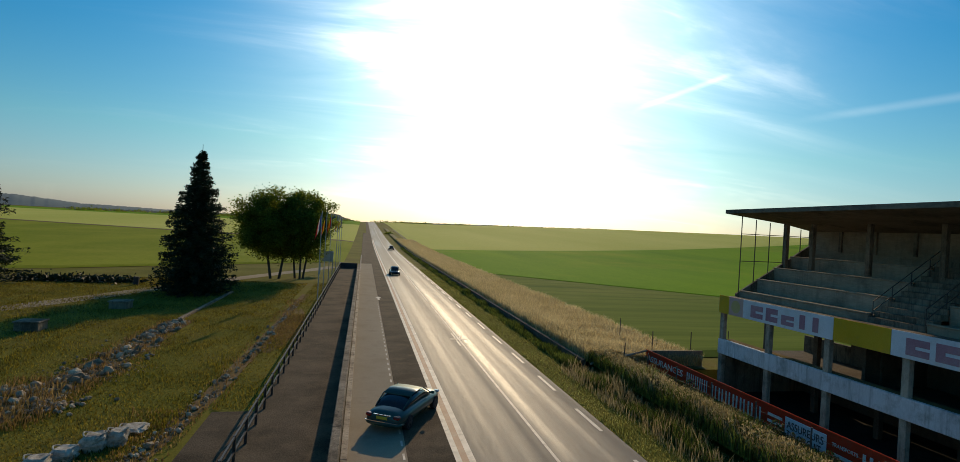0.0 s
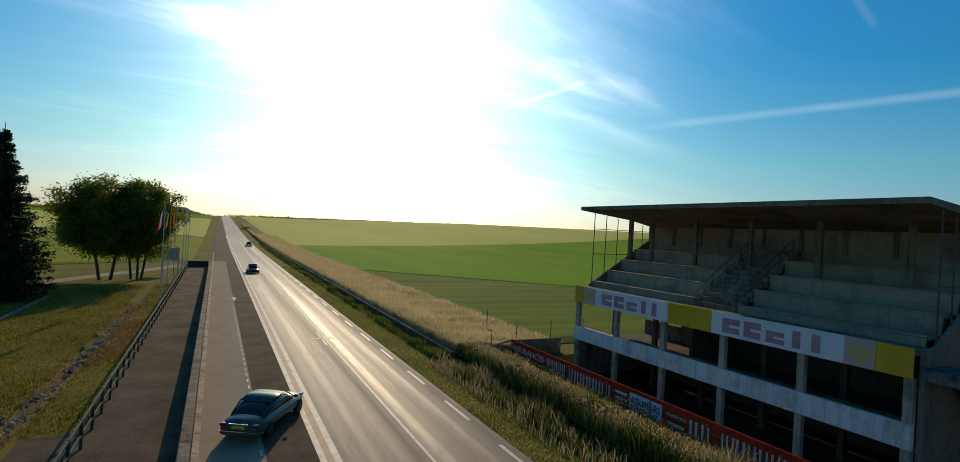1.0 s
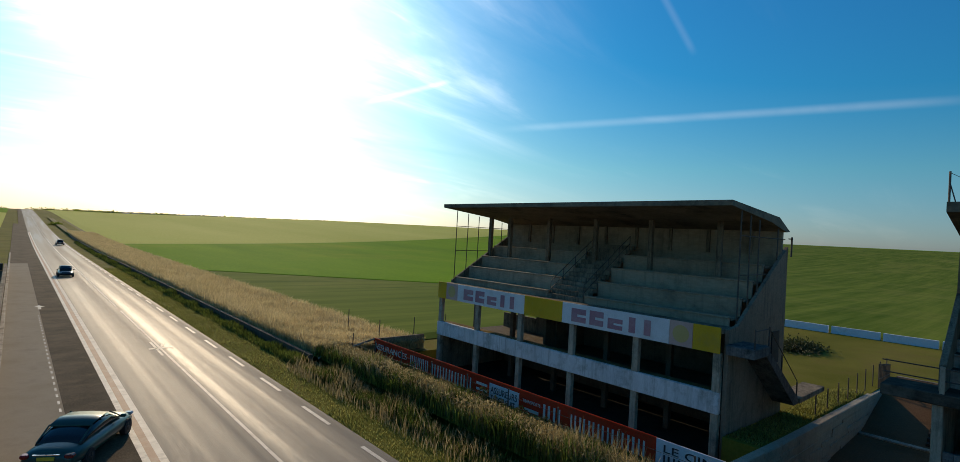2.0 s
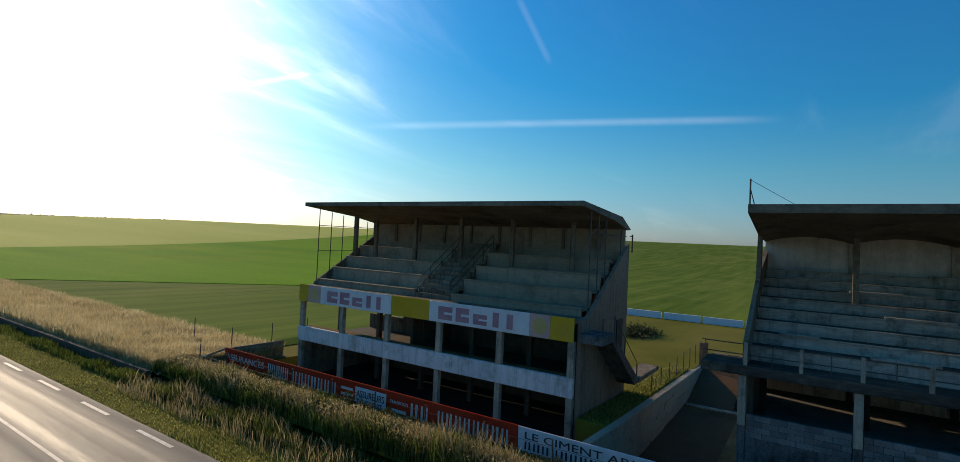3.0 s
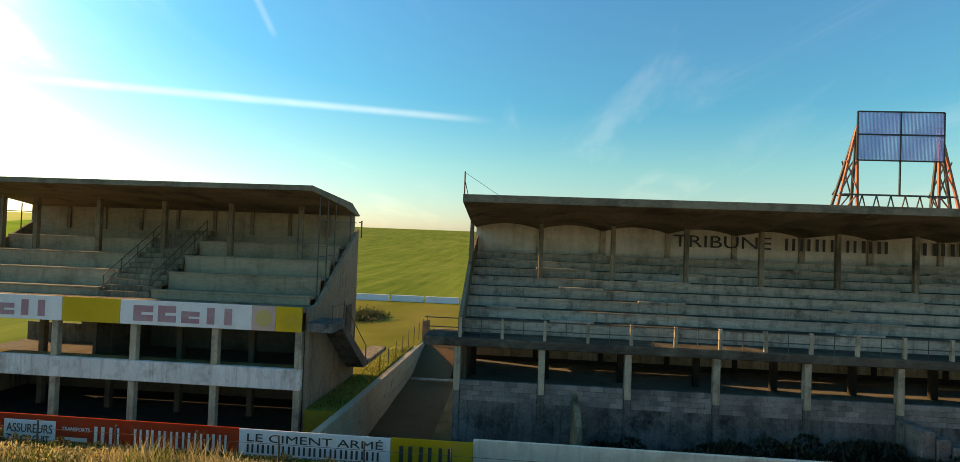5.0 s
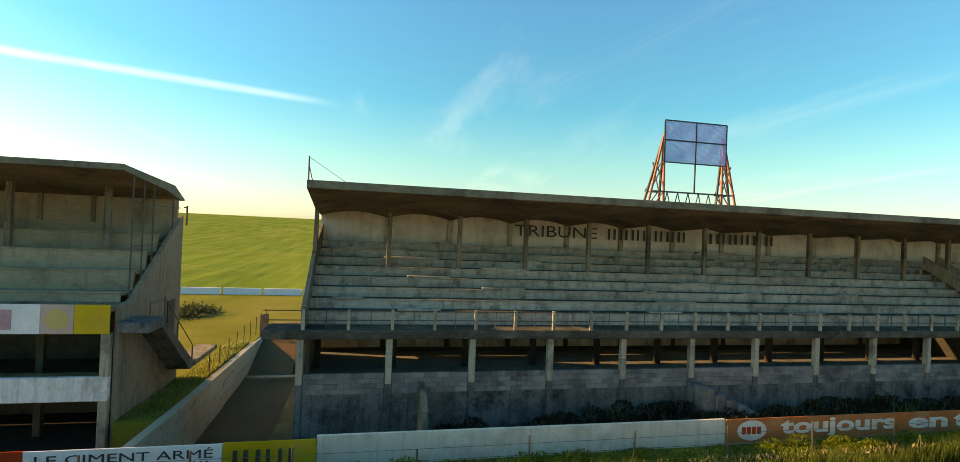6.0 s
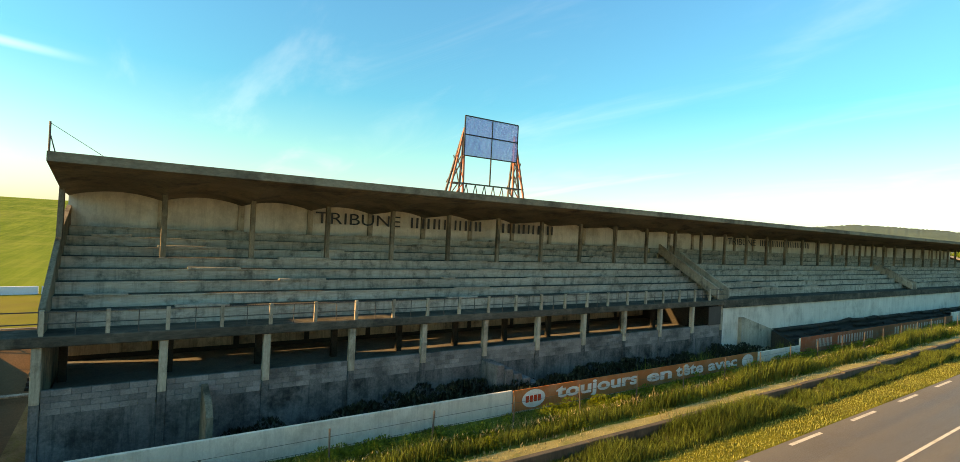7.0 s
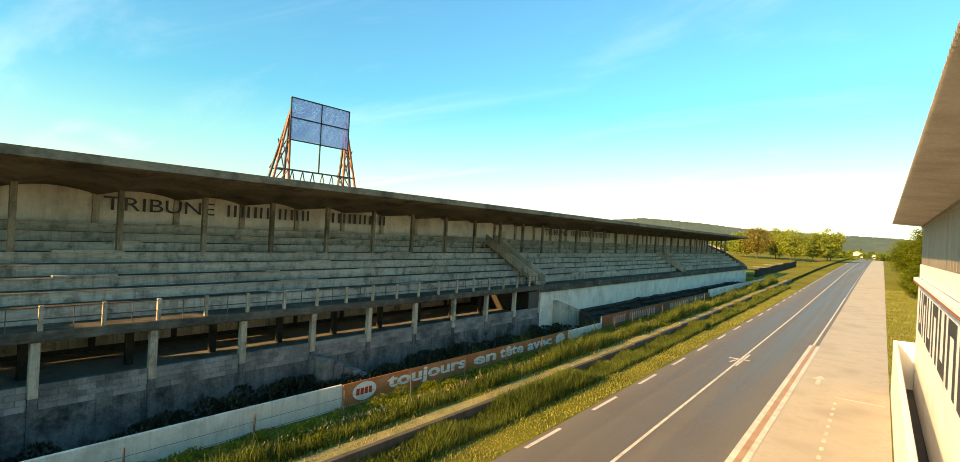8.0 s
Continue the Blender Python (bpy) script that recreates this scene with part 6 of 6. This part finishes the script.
rocks("rubble", [(-14.3, 41, 0.4), (-14.5, 45, 0.35), (-14.6, 47.5, 0.3)], 60, 0.3, "pale broken stones on the lawn", 2)
rocks("rubble", [(-7.8, 19, 0.3), (-7.4, 23, 0.25), (-6.8, 34, 0.16), (-6.6, 46, 0.14), (-6.5, 60, 0.12)], 260, 0.11, "line of small broken stones in the lawn", 3)
rocks("rubble", [(-13.6, 25.8, 0.45), (-13.1, 27.3, 0.45)], 120, 0.14, "heap of grey broken stones on the lawn", 4)
rocks("rubble", [(-16.0, 28.5, 0.35), (-15.4, 29.8, 0.35)], 50, 0.2, "pale broken masonry blocks on the lawn", 5)
rocks("rubble", [(-14.4, 30.5, 0.9), (-13.0, 34, 0.8)], 520, 0.055, "spread of pale gravel on the lawn", 6)
rocks("rubble", [(-15.6, 25.5, 1.0), (-14.6, 29, 0.6), (-14.2, 33, 0.8), (-14.0, 38, 0.6), (-14.4, 44, 0.4)], 46, 0.34, "larger pale broken masonry lumps on the lawn", 8)
rocks("rubble", [(-7.9, 18.5, 0.3), (-7.3, 24, 0.25), (-6.8, 36, 0.2), (-6.6, 50, 0.16)], 60, 0.2, "larger broken stones along the earth strip", 9)
bm = bmesh.new()
y = 48.0
while y < 66:
    box(bm, -14.85, -14.55, y + 0.02, y + 1.98, -0.05, 0.2, bevel=0.04)
    y += 2
whole("low_wall", bm, M["concrete"], "remains of a low pale wall on the lawn", "wall", kind="structure")

M["sack"] = surface("sack", (0.34, 0.285, 0.21), (0.62, 0.55, 0.44), 0.85, 2.5, 9.0, 0.8, c=(0.08, 0.063, 0.045), c_scale=2.2, c_amount=0.85, spec=0.1)


def sack(x, y, w, h, seed, flat=False):
    rs = random.Random(seed)
    st = thing("bulk_bag", (x, y, 0), "slumped white woven bulk bag" if not flat else "flattened empty white bulk bag", "bag", "bulk bags")
    bm = bmesh.new()
    n, m = 24, 9
    rings = []
    for j in range(m + 1):
        t = j / m
        r = w / 2 * (0.94 + 0.14 * math.sin(t * 3.0)) * (1 if t < 0.85 else 1 - (t - 0.85) * 1.6)
        ring = []
        for i in range(n):
            a = 2 * math.pi * i / n
            c, s = math.cos(a), math.sin(a)
            u, v = math.copysign(abs(c) ** 0.55, c), math.copysign(abs(s) ** 0.55, s)
            k = 1 + 0.24 * noise.noise((u * 3 + seed, v * 3, t * 4)) + 0.1 * noise.noise((u * 9 + seed, v * 9, t * 9)) + 0.04 * math.sin(a * 7 + t * 5)
            ring.append(bm.verts.new((x + u * r * k, y + v * r * k, t * h * (1 + 0.12 * noise.noise((u + seed, v, 7))))))
        rings.append(ring)
    for a, b in zip(rings, rings[1:]):
        for i in range(n):
            bm.faces.new((a[i], a[(i + 1) % n], b[(i + 1) % n], b[i]))
    bm.faces.new(rings[-1])
    part("bag", bm, M["sack"], st)
    for s in (-1, 1):
        bm = bmesh.new()
        pts = [Vector((x + s * w * 0.36 + 0.12 * s * math.sin(q * 3.1), y - w * 0.3 + w * 0.6 * q, h * 0.97 + 0.07 * math.sin(q * 3.1))) for q in (0, 0.25, 0.5, 0.75, 1)]
        for a, b in zip(pts, pts[1:]):
            rod(bm, a, b, 0.03, n=5)
        part("loop", bm, M["sack"], st)


sack(-9.35, 21.95, 0.72, 0.6, 1)
sack(-9.95, 21.2, 0.7, 0.42, 2)
sack(-8.75, 22.35, 0.62, 0.58, 3)
sack(-8.75, 23.7, 0.95, 0.2, 4, True)
sack(-10.4, 20.4, 0.7, 0.45, 5)


# ---- fences and field barriers ----
def fence_post(x, y, tall, group):
    p = bmesh.new()
    rod(p, (0, 0, -0.2), (0, 0, tall), 0.035, n=6)
    st = thing("fence_post", (0, 0, 0), "thin dark iron fence post", "post", group)
    part("post", p, M["iron"], st)
    st.matrix_basis = pose(x, y, 0)
    return st


first = fence_post(17.6, -2, 1.7, "posts on the bank")
for yy in list(np.arange(-6, -125, -4.0)) + [2, 5, 8, 11, 14, 17, 20, 23, 26, 29, 32]:
    copy_thing(first, pose(17.6, float(yy), 0.3 + land(17.6, float(yy)), random.uniform(-2, 2), random.uniform(-2, 2), 0))
for x, y in ((21.2, 34.5), (24.4, 34.5), (21.5, 40), (28, 35)):
    copy_thing(first, pose(x, y, 0.6))
for k in range(9):
    copy_thing(first, pose(33 + 2.2 * k, 8.6, -0.2))
for z in (1.0, 1.4):
    bm = bmesh.new()
    run = [33, 0, -20, -40, -75, -120]
    for u, v in zip(run, run[1:]):
        rod(bm, (17.6, u, z + 0.3 + land(17.6, u)), (17.6, v, z + 0.3 + land(17.6, v)), 0.008, n=4)
    whole("fence_wire", bm, M["iron"], "thin rusty wire strung along the bank", "wire")
bm = bmesh.new()
rod(bm, (15.2, 32.0, 0.55), (20.0, 33.1, 1.2), 0.07, n=6)
whole("slanting_beam", bm, M["concrete_light"], "pale slanting concrete beam beside the board", "beam")

blk = thing("barrier_block", (0, 0, 0), "white concrete barrier block at the field edge", "barrier", "white barrier row")
bm = bmesh.new()
prism(bm, [(-0.3, 0), (-0.16, 0.85), (0.16, 0.85), (0.3, 0)], -2.35, 2.35)
part("block", bm, M["sign_white"], blk)
blk.matrix_basis = pose(73.3, 25.5, 0)
for k in range(5):
    copy_thing(blk, pose(73.3 + 0.1 * (k % 2), 20.5 - 5.0 * k, 0, 0, 0, (k % 3) - 1))
van = thing("caravan", (76, 26.5, 0), "small white caravan parked at the field edge", "caravan")
part("body", bx(75, 78, 25, 29, 0.4, 2.4, bevel=0.25), M["sign_white"], van)
for yy in (26, 28):
    bm = bmesh.new()
    rod(bm, (74.95, yy, 0.35), (75.2, yy, 0.35), 0.35, n=14)
    part("wheel", bm, M["tyre"], van)
# gate at the head of the ramp
gate = thing("ramp_gate", (47.5, 8.2, 0), "dark iron gate and railing at the ramp", "gate")
for k in range(10):
    bm = bmesh.new()
    rod(bm, (46 + 0.4 * k, 8.23, -0.1), (46 + 0.4 * k, 8.23, 1.7 - 0.05 * k), 0.04, n=5)
    part("bar", bm, M["iron"], gate)
bm = bmesh.new()
rod(bm, (46, 8.23, 1.6), (49.6, 8.23, 1.2), 0.03, n=5); rod(bm, (46, 8.23, 0.6), (49.6, 8.23, 0.5), 0.03, n=5)
part("rail", bm, M["iron"], gate)
rs = np.random.RandomState(14)
q = rs.normal(size=(4200, 3)) * np.array([1.4, 0.8, 0.38])
q[:, 2] = np.abs(q[:, 2]) * np.clip(1.2 - np.abs(q[:, 0]) * 0.25, 0.2, 1)
tagged(new("bramble", quads("bramble", q + np.array([56.8, 16.4, 0.0]), 0.12, 0.6, M["bramble_leaf"], 14)), "dark bramble heap behind the stand", "bush", kind="stuff")


# ---- grass ----
def blades(name, n, x0, x1, y0, y1, z, tall, wide, material, label, seed, near=None, clump=0.0):
    """Upright bent blades; near: density falls off away from this y."""
    rs = np.random.RandomState(seed)
    x = rs.uniform(x0, x1, n)
    y = rs.uniform(y0, y1, n)
    if near is not None:
        u = rs.uniform(0, 1, n) ** 1.9
        y = near + (y1 - near if near <= y0 else y0 - near) * u
    if clump:
        cx = rs.uniform(x0, x1, 400); cy = rs.uniform(y0, y1, 400)
        k = rs.randint(0, 400, n)
        sel = rs.rand(n) < clump
        x = np.where(sel, np.clip(cx[k] + rs.normal(0, 0.25, n), x0, x1), x)
        y = np.where(sel, np.clip(cy[k] + rs.normal(0, 0.5, n), min(y0, y1), max(y0, y1)), y)
    if material is M["lawn_blade"]:
        keep = ~((x > -6.5) & (y < 25.9)) & (np.abs(x + 6.9) > 0.45) & ~((np.abs(x + 14.5) < 1.0 + 0.4 * np.sin(y)) & (y < 48))
        x, y = x[keep], y[keep]
        n = len(x)
    zz = np.array([z(a, b) for a, b in zip(x, y)]) if callable(z) else np.full(n, z)
    h = tall * rs.uniform(0.5, 1.25, n)
    if x1 < 19.95 and x0 > 15:
        h = h * np.clip((18.4 - x) / 1.9, 0.1, 1.0)          # shorter towards the boards
    rough = 0.25 if material is M["grass_hay"] else 1.0
    h = h * np.array([1 - rough + rough * (0.55 + 1.1 * max(0.0, 0.5 + noise.noise((p * 0.45, q * 0.3, seed))) ** 1.5) for p, q in zip(x, y)])
    a = rs.uniform(0, 2 * np.pi, n)
    w = wide * rs.uniform(0.7, 1.4, n)
    far_k = 1 + np.hypot(x, y) / 90
    w = w * far_k
    lean = rs.uniform(0.05, 0.5, n) * h
    b = rs.uniform(0, 2 * np.pi, n)
    ux, uy = np.cos(a) * w / 2, np.sin(a) * w / 2
    lx, ly = np.cos(b) * lean, np.sin(b) * lean
    v = np.empty((n, 5, 3))
    v[:, 0] = np.stack([x - ux, y - uy, zz], 1)
    v[:, 1] = np.stack([x + ux, y + uy, zz], 1)
    v[:, 2] = np.stack([x + ux * .9 + lx * .35, y + uy * .9 + ly * .35, zz + h * 0.6], 1)
    v[:, 3] = np.stack([x - ux * .9 + lx * .35, y - uy * .9 + ly * .35, zz + h * 0.6], 1)
    v[:, 4] = np.stack([x + lx, y + ly, zz + h], 1)
    idx = np.arange(n)[:, None] * 5
    loops = (idx + np.array([0, 1, 2, 3, 3, 2, 4])).ravel()
    me = bpy.data.meshes.new(name)
    me.vertices.add(5 * n); me.vertices.foreach_set("co", v.ravel())
    me.loops.add(7 * n); me.loops.foreach_set("vertex_index", loops)
    me.polygons.add(2 * n)
    st = (np.arange(n)[:, None] * 7 + np.array([0, 4])).ravel()
    me.polygons.foreach_set("loop_start", st)
    me.polygons.foreach_set("loop_total", np.tile([4, 3], n))
    me.update(calc_edges=True)
    me.materials.append(material)
    return tagged(new(name, me), label, "grass", kind="stuff")


def bank_z(x, y):
    return land(x, y) + float(np.interp(x, [15.0, 15.3, 17.0, 20.0, 21.5], [0.0, 0.5, 0.52, 0.2, 0.15]))


blades("tall_grass", 26000, 15.3, 19.9, 2, 33, bank_z, 0.95, 0.03, M["grass_green"], "tall unmown green grass on the bank", 1, clump=0.5)
blades("dry_grass", 15000, 15.6, 19.9, 2, 33, bank_z, 1.0, 0.025, M["grass_straw"], "tall dry seeding grass on the bank", 2, clump=0.5)
blades("tall_grass", 9000, 13.9, 15.3, 2, 33, 0.0, 0.38, 0.03, M["grass_green"], "rough green grass beside the road", 3, clump=0.5)
blades("tall_grass", 85000, 13.5, 15.05, -115, 2, land, 0.5, 0.018, M["grass_green"], "long green grass below the low wall", 4, near=2, clump=0.4)
blades("tall_grass", 95000, 16.3, 19.9, -120, 2, bank_z, 0.95, 0.018, M["grass_green"], "tall green grass before the painted boards", 5, near=2, clump=0.5)
blades("dry_grass", 3500, 17.0, 19.9, -120, 2, bank_z, 0.85, 0.022, M["grass_straw"], "dry seeding grass before the painted boards", 6, near=2, clump=0.6)
dry_ys = [q for q in far if 30 < q < 420]
tagged(sheet("dry_ground", [15.36, 17, 19, 21.5, 24.5], [33] + dry_ys, lambda x, y: bank_z(min(x, 21.5), y) + 0.02 - (0.1 if x > 22 else 0), M["straw_path"]), "ground under dry grass", "ground", kind="structure")
blades("dry_grass", 150000, 15.5, 24.3, 33, 260, lambda x, y: bank_z(min(x, 21.5), y), 0.8, 0.03, M["grass_hay"], "wide belt of dry straw-coloured grass", 7, near=33)
blades("tall_grass", 15000, 13.9, 15.0, 33, 200, lambda x, y: land(x, y), 0.4, 0.03, M["grass_green"], "long green roadside grass", 8, near=33, clump=0.4)
blades("tall_grass", 9000, 20.3, 24.0, -60, 1, -1.2, 0.6, 0.03, M["grass_green"], "weeds in the sunken court", 9, clump=0.7)
blades("lawn_grass", 100000, -20, -4.4, 17, 78, 0.0, 0.1, 0.024, M["lawn_blade"], "short trodden lawn grass", 10, near=17)
for n, x0, x1, y0, y1, up, seed in ((1900, -16.8, -12.6, 24, 31, 0.3, 51), (900, -15.8, -12.4, 31, 40, 0.22, 52), (900, -15.8, -13.4, 40, 48, 0.2, 53),
                                    (900, -9.6, -6.6, 20, 26, 0.22, 54), (1100, -7.6, -6.2, 26, 62, 0.2, 55), (3200, -6.5, -4.5, 38, 52, 0.1, 56)):
    blades("dry_weeds", n, x0, x1, y0, y1, 0.0, up, 0.03, M["weed_brown"], "withered brown weeds among rubble on the lawn", seed, clump=0.7)
blades("lawn_grass", 45000, -38, -19.6, 30, 78, 0.0, 0.11, 0.03, M["lawn_blade"], "short trodden lawn grass", 18)
blades("tall_grass", 9000, 24.8, 43, 8.45, 9.9, lambda x, y: float(np.interp(x, [24.5, 33.4, 40, 44], [0.54, 0.27, 0.05, -0.07])), 0.16, 0.03, M["verge_dry"], "sunlit green grass beside the ramp wall", 19)
blades("verge_grass", 60000, 11.8, 14.0, -110, 110, land, 0.1, 0.025, M["verge_dry"], "short verge grass beside the road", 11)
blades("dry_grass", 3500, 13.2, 15.3, 2, 33, 0.0, 0.6, 0.02, M["grass_straw"], "thin dry grass stalks beside the road", 17, clump=0.7)


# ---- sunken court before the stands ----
# Floor coloured near black in place of the court's shade.
tagged(sheet("court_floor", [20.16, 22.5, 24.5, 29, 33.4], [-131, -90, -50, -20, 2.7], lambda x, y: -1.19, M["dark_shade_concrete"]), "near-black floor of the sunken court, shade in its colour", "floor", kind="structure")
tagged(sheet("court_floor", [20.16, 22.5, 24.5, 29, 33.4], [8.4, 16, 24, 32.4], lambda x, y: -1.19, M["dark_shade_concrete"]), "near-black floor of the sunken court, shade in its colour", "floor", kind="structure")
fin = thing("broken_partition", (23.2, -2.8, -1.2), "broken concrete partition stump in the court", "partition")
bm = bmesh.new()
prism(bm, [(22.4, -1.2), (22.4, 1.3), (22.9, 1.7), (24.4, 2.1), (24.4, -1.2)], -2.95, -2.7)
part("stump", bm, M["concrete"], fin)
steps = thing("ruined_steps", (23.3, -18.3, -1.2), "ruined dark concrete steps in the court", "steps")
for i in range(6):
    part("step", bx(22.4 + 0.1 * i, 24.4, -20.2 + 0.55 * i, -19.65 + 0.55 * i, -1.2, 0.45 + 0.27 * i, bevel=0.05), M["block_wall"], steps)
low = thing("decayed_bench_bank", (22.4, -75, -1.2), "dark decayed bench rows below the far stand", "bench")
for i in range(5):
    y = -49.0
    while y > -118:
        d = 3.2 + 0.6 * random.random()
        bm = bx(20.9 + 0.68 * i, 21.32 + 0.68 * i, y - d, y, 0.1 + 0.33 * i, 0.3 + 0.33 * i, bevel=0.02)
        mid = Vector((21.1 + 0.68 * i, y - d / 2, 0.2 + 0.33 * i))
        tilt = Euler((random.gauss(0, 0.05), random.gauss(0, 0.2), random.gauss(0, 0.06))).to_matrix()
        bmesh.ops.rotate(bm, verts=bm.verts[:], cent=mid, matrix=tilt)
        bmesh.ops.translate(bm, verts=bm.verts[:], vec=(0, 0, random.uniform(-0.15, 0.2)))
        part("bench", bm, M["dark_shade_concrete"], low)
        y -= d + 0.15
part("bench_bank", (lambda b: (prism(b, [(20.6, -1.2), (20.6, 0.0), (24.4, 1.6), (24.4, -1.2)], -118, -48.5), b)[1])(bmesh.new()), M["dark_shade_concrete"], low)
blades("dry_grass", 2600, 15.35, 16.3, -70, 3, bank_z, 0.1, 0.03, M["grass_straw"], "short dry grass on the trodden path", 15, near=3)
blades("verge_grass", 24000, -6.0, -0.75, -130, -42.5, land, 0.13, 0.03, M["verge_dry"], "short sunlit grass beside the lane", 16)


# ---- weeds ----
def weed_heaps(name, spots, leaf, material, label, seed):
    """Low leafy heaps; each spot gives x, y, ground height, radius and height."""
    rs = np.random.RandomState(seed)
    cs = []
    for x, y, z, r, h in spots:
        n = int(820 * r * r + 60)
        c = np.clip(rs.normal(size=(n, 3)), -1.5, 1.5) * np.array([r * 0.5, r * 0.6, h * 0.5])
        c[:, 2] = np.abs(c[:, 2]) * np.clip(1.25 - np.hypot(c[:, 0], c[:, 1]) / r * 0.7, 0.15, 1)
        cs.append(c + np.array([x, y, z]))
    ob = new(name, quads(name, np.concatenate(cs), leaf, 0.7, material, seed))
    return tagged(ob, label, "weeds", kind="stuff")


rs = np.random.RandomState(71)
# Brambles along the court's dark band, with its shade in their leaf colour.
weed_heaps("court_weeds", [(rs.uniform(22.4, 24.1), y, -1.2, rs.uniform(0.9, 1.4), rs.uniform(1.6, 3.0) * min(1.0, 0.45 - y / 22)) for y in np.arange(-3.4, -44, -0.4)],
           0.11, M["shade_bramble"], "brambles in the sunken court, near black for its shade", 72)
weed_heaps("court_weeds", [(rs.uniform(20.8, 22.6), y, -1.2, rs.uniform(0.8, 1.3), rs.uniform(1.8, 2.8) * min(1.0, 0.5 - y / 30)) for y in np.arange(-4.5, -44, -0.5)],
           0.11, M["shade_bramble"], "brambles behind the boundary wall, near black for the shade", 77)
weed_heaps("bank_weeds", [(x, y, bank_z(x, y), rs.uniform(0.25, 0.75), rs.uniform(0.3, 0.8)) for x, y in zip(rs.uniform(16.5, 19.3, 240), 1 - 80 * rs.uniform(0, 1, 240) ** 1.4)],
           0.07, M["leaves"], "broad-leaved weeds among the bank grass", 73)
weed_heaps("bank_weeds", [(x, y, bank_z(x, y), rs.uniform(0.25, 0.55), rs.uniform(0.4, 0.9)) for x, y in zip(rs.uniform(16.0, 19.2, 70), rs.uniform(2, 32, 70))],
           0.07, M["bramble_leaf"], "dark weeds among the tall bank grass", 74)
weed_heaps("wall_weeds", [(x, y, land(x, y), rs.uniform(0.2, 0.4), rs.uniform(0.25, 0.55)) for x, y in zip(rs.uniform(14.1, 14.9, 110), 1 - 90 * rs.uniform(0, 1, 110) ** 1.3)],
           0.06, M["bramble_leaf"], "dark weeds at the foot of the low wall", 75)
blades("tall_grass", 5000, 20.4, 22.4, -46, -20, -1.0, 1.35, 0.025, M["grass_green"], "rank grass behind the painted boards", 76, clump=0.7)


# ---- seed heads over the tall grass ----
def seed_heads(x0, x1, y0, y1, n, tall, label, seed):
    rs = np.random.RandomState(seed)
    x, y = rs.uniform(x0, x1, n), rs.uniform(y0, y1, n)
    up = tall * rs.uniform(0.7, 1.2, n) * np.clip((18.4 - x) / 1.9, 0.15, 1.0)
    z = np.array([bank_z(a, b) for a, b in zip(x, y)]) + up
    ob = new("seed_heads", quads("seed_heads", np.stack([x, y, z], 1), 0.085, 3.5, M["grass_straw"], seed, 0.28))
    return tagged(ob, label, "grass", kind="stuff")


seed_heads(15.5, 18.2, 2, 33, 9000, 0.95, "pale feathery seed heads over tall grass", 41)
seed_heads(16.6, 18.4, -70, 2, 2200, 0.7, "pale feathery seed heads before the boards", 42)
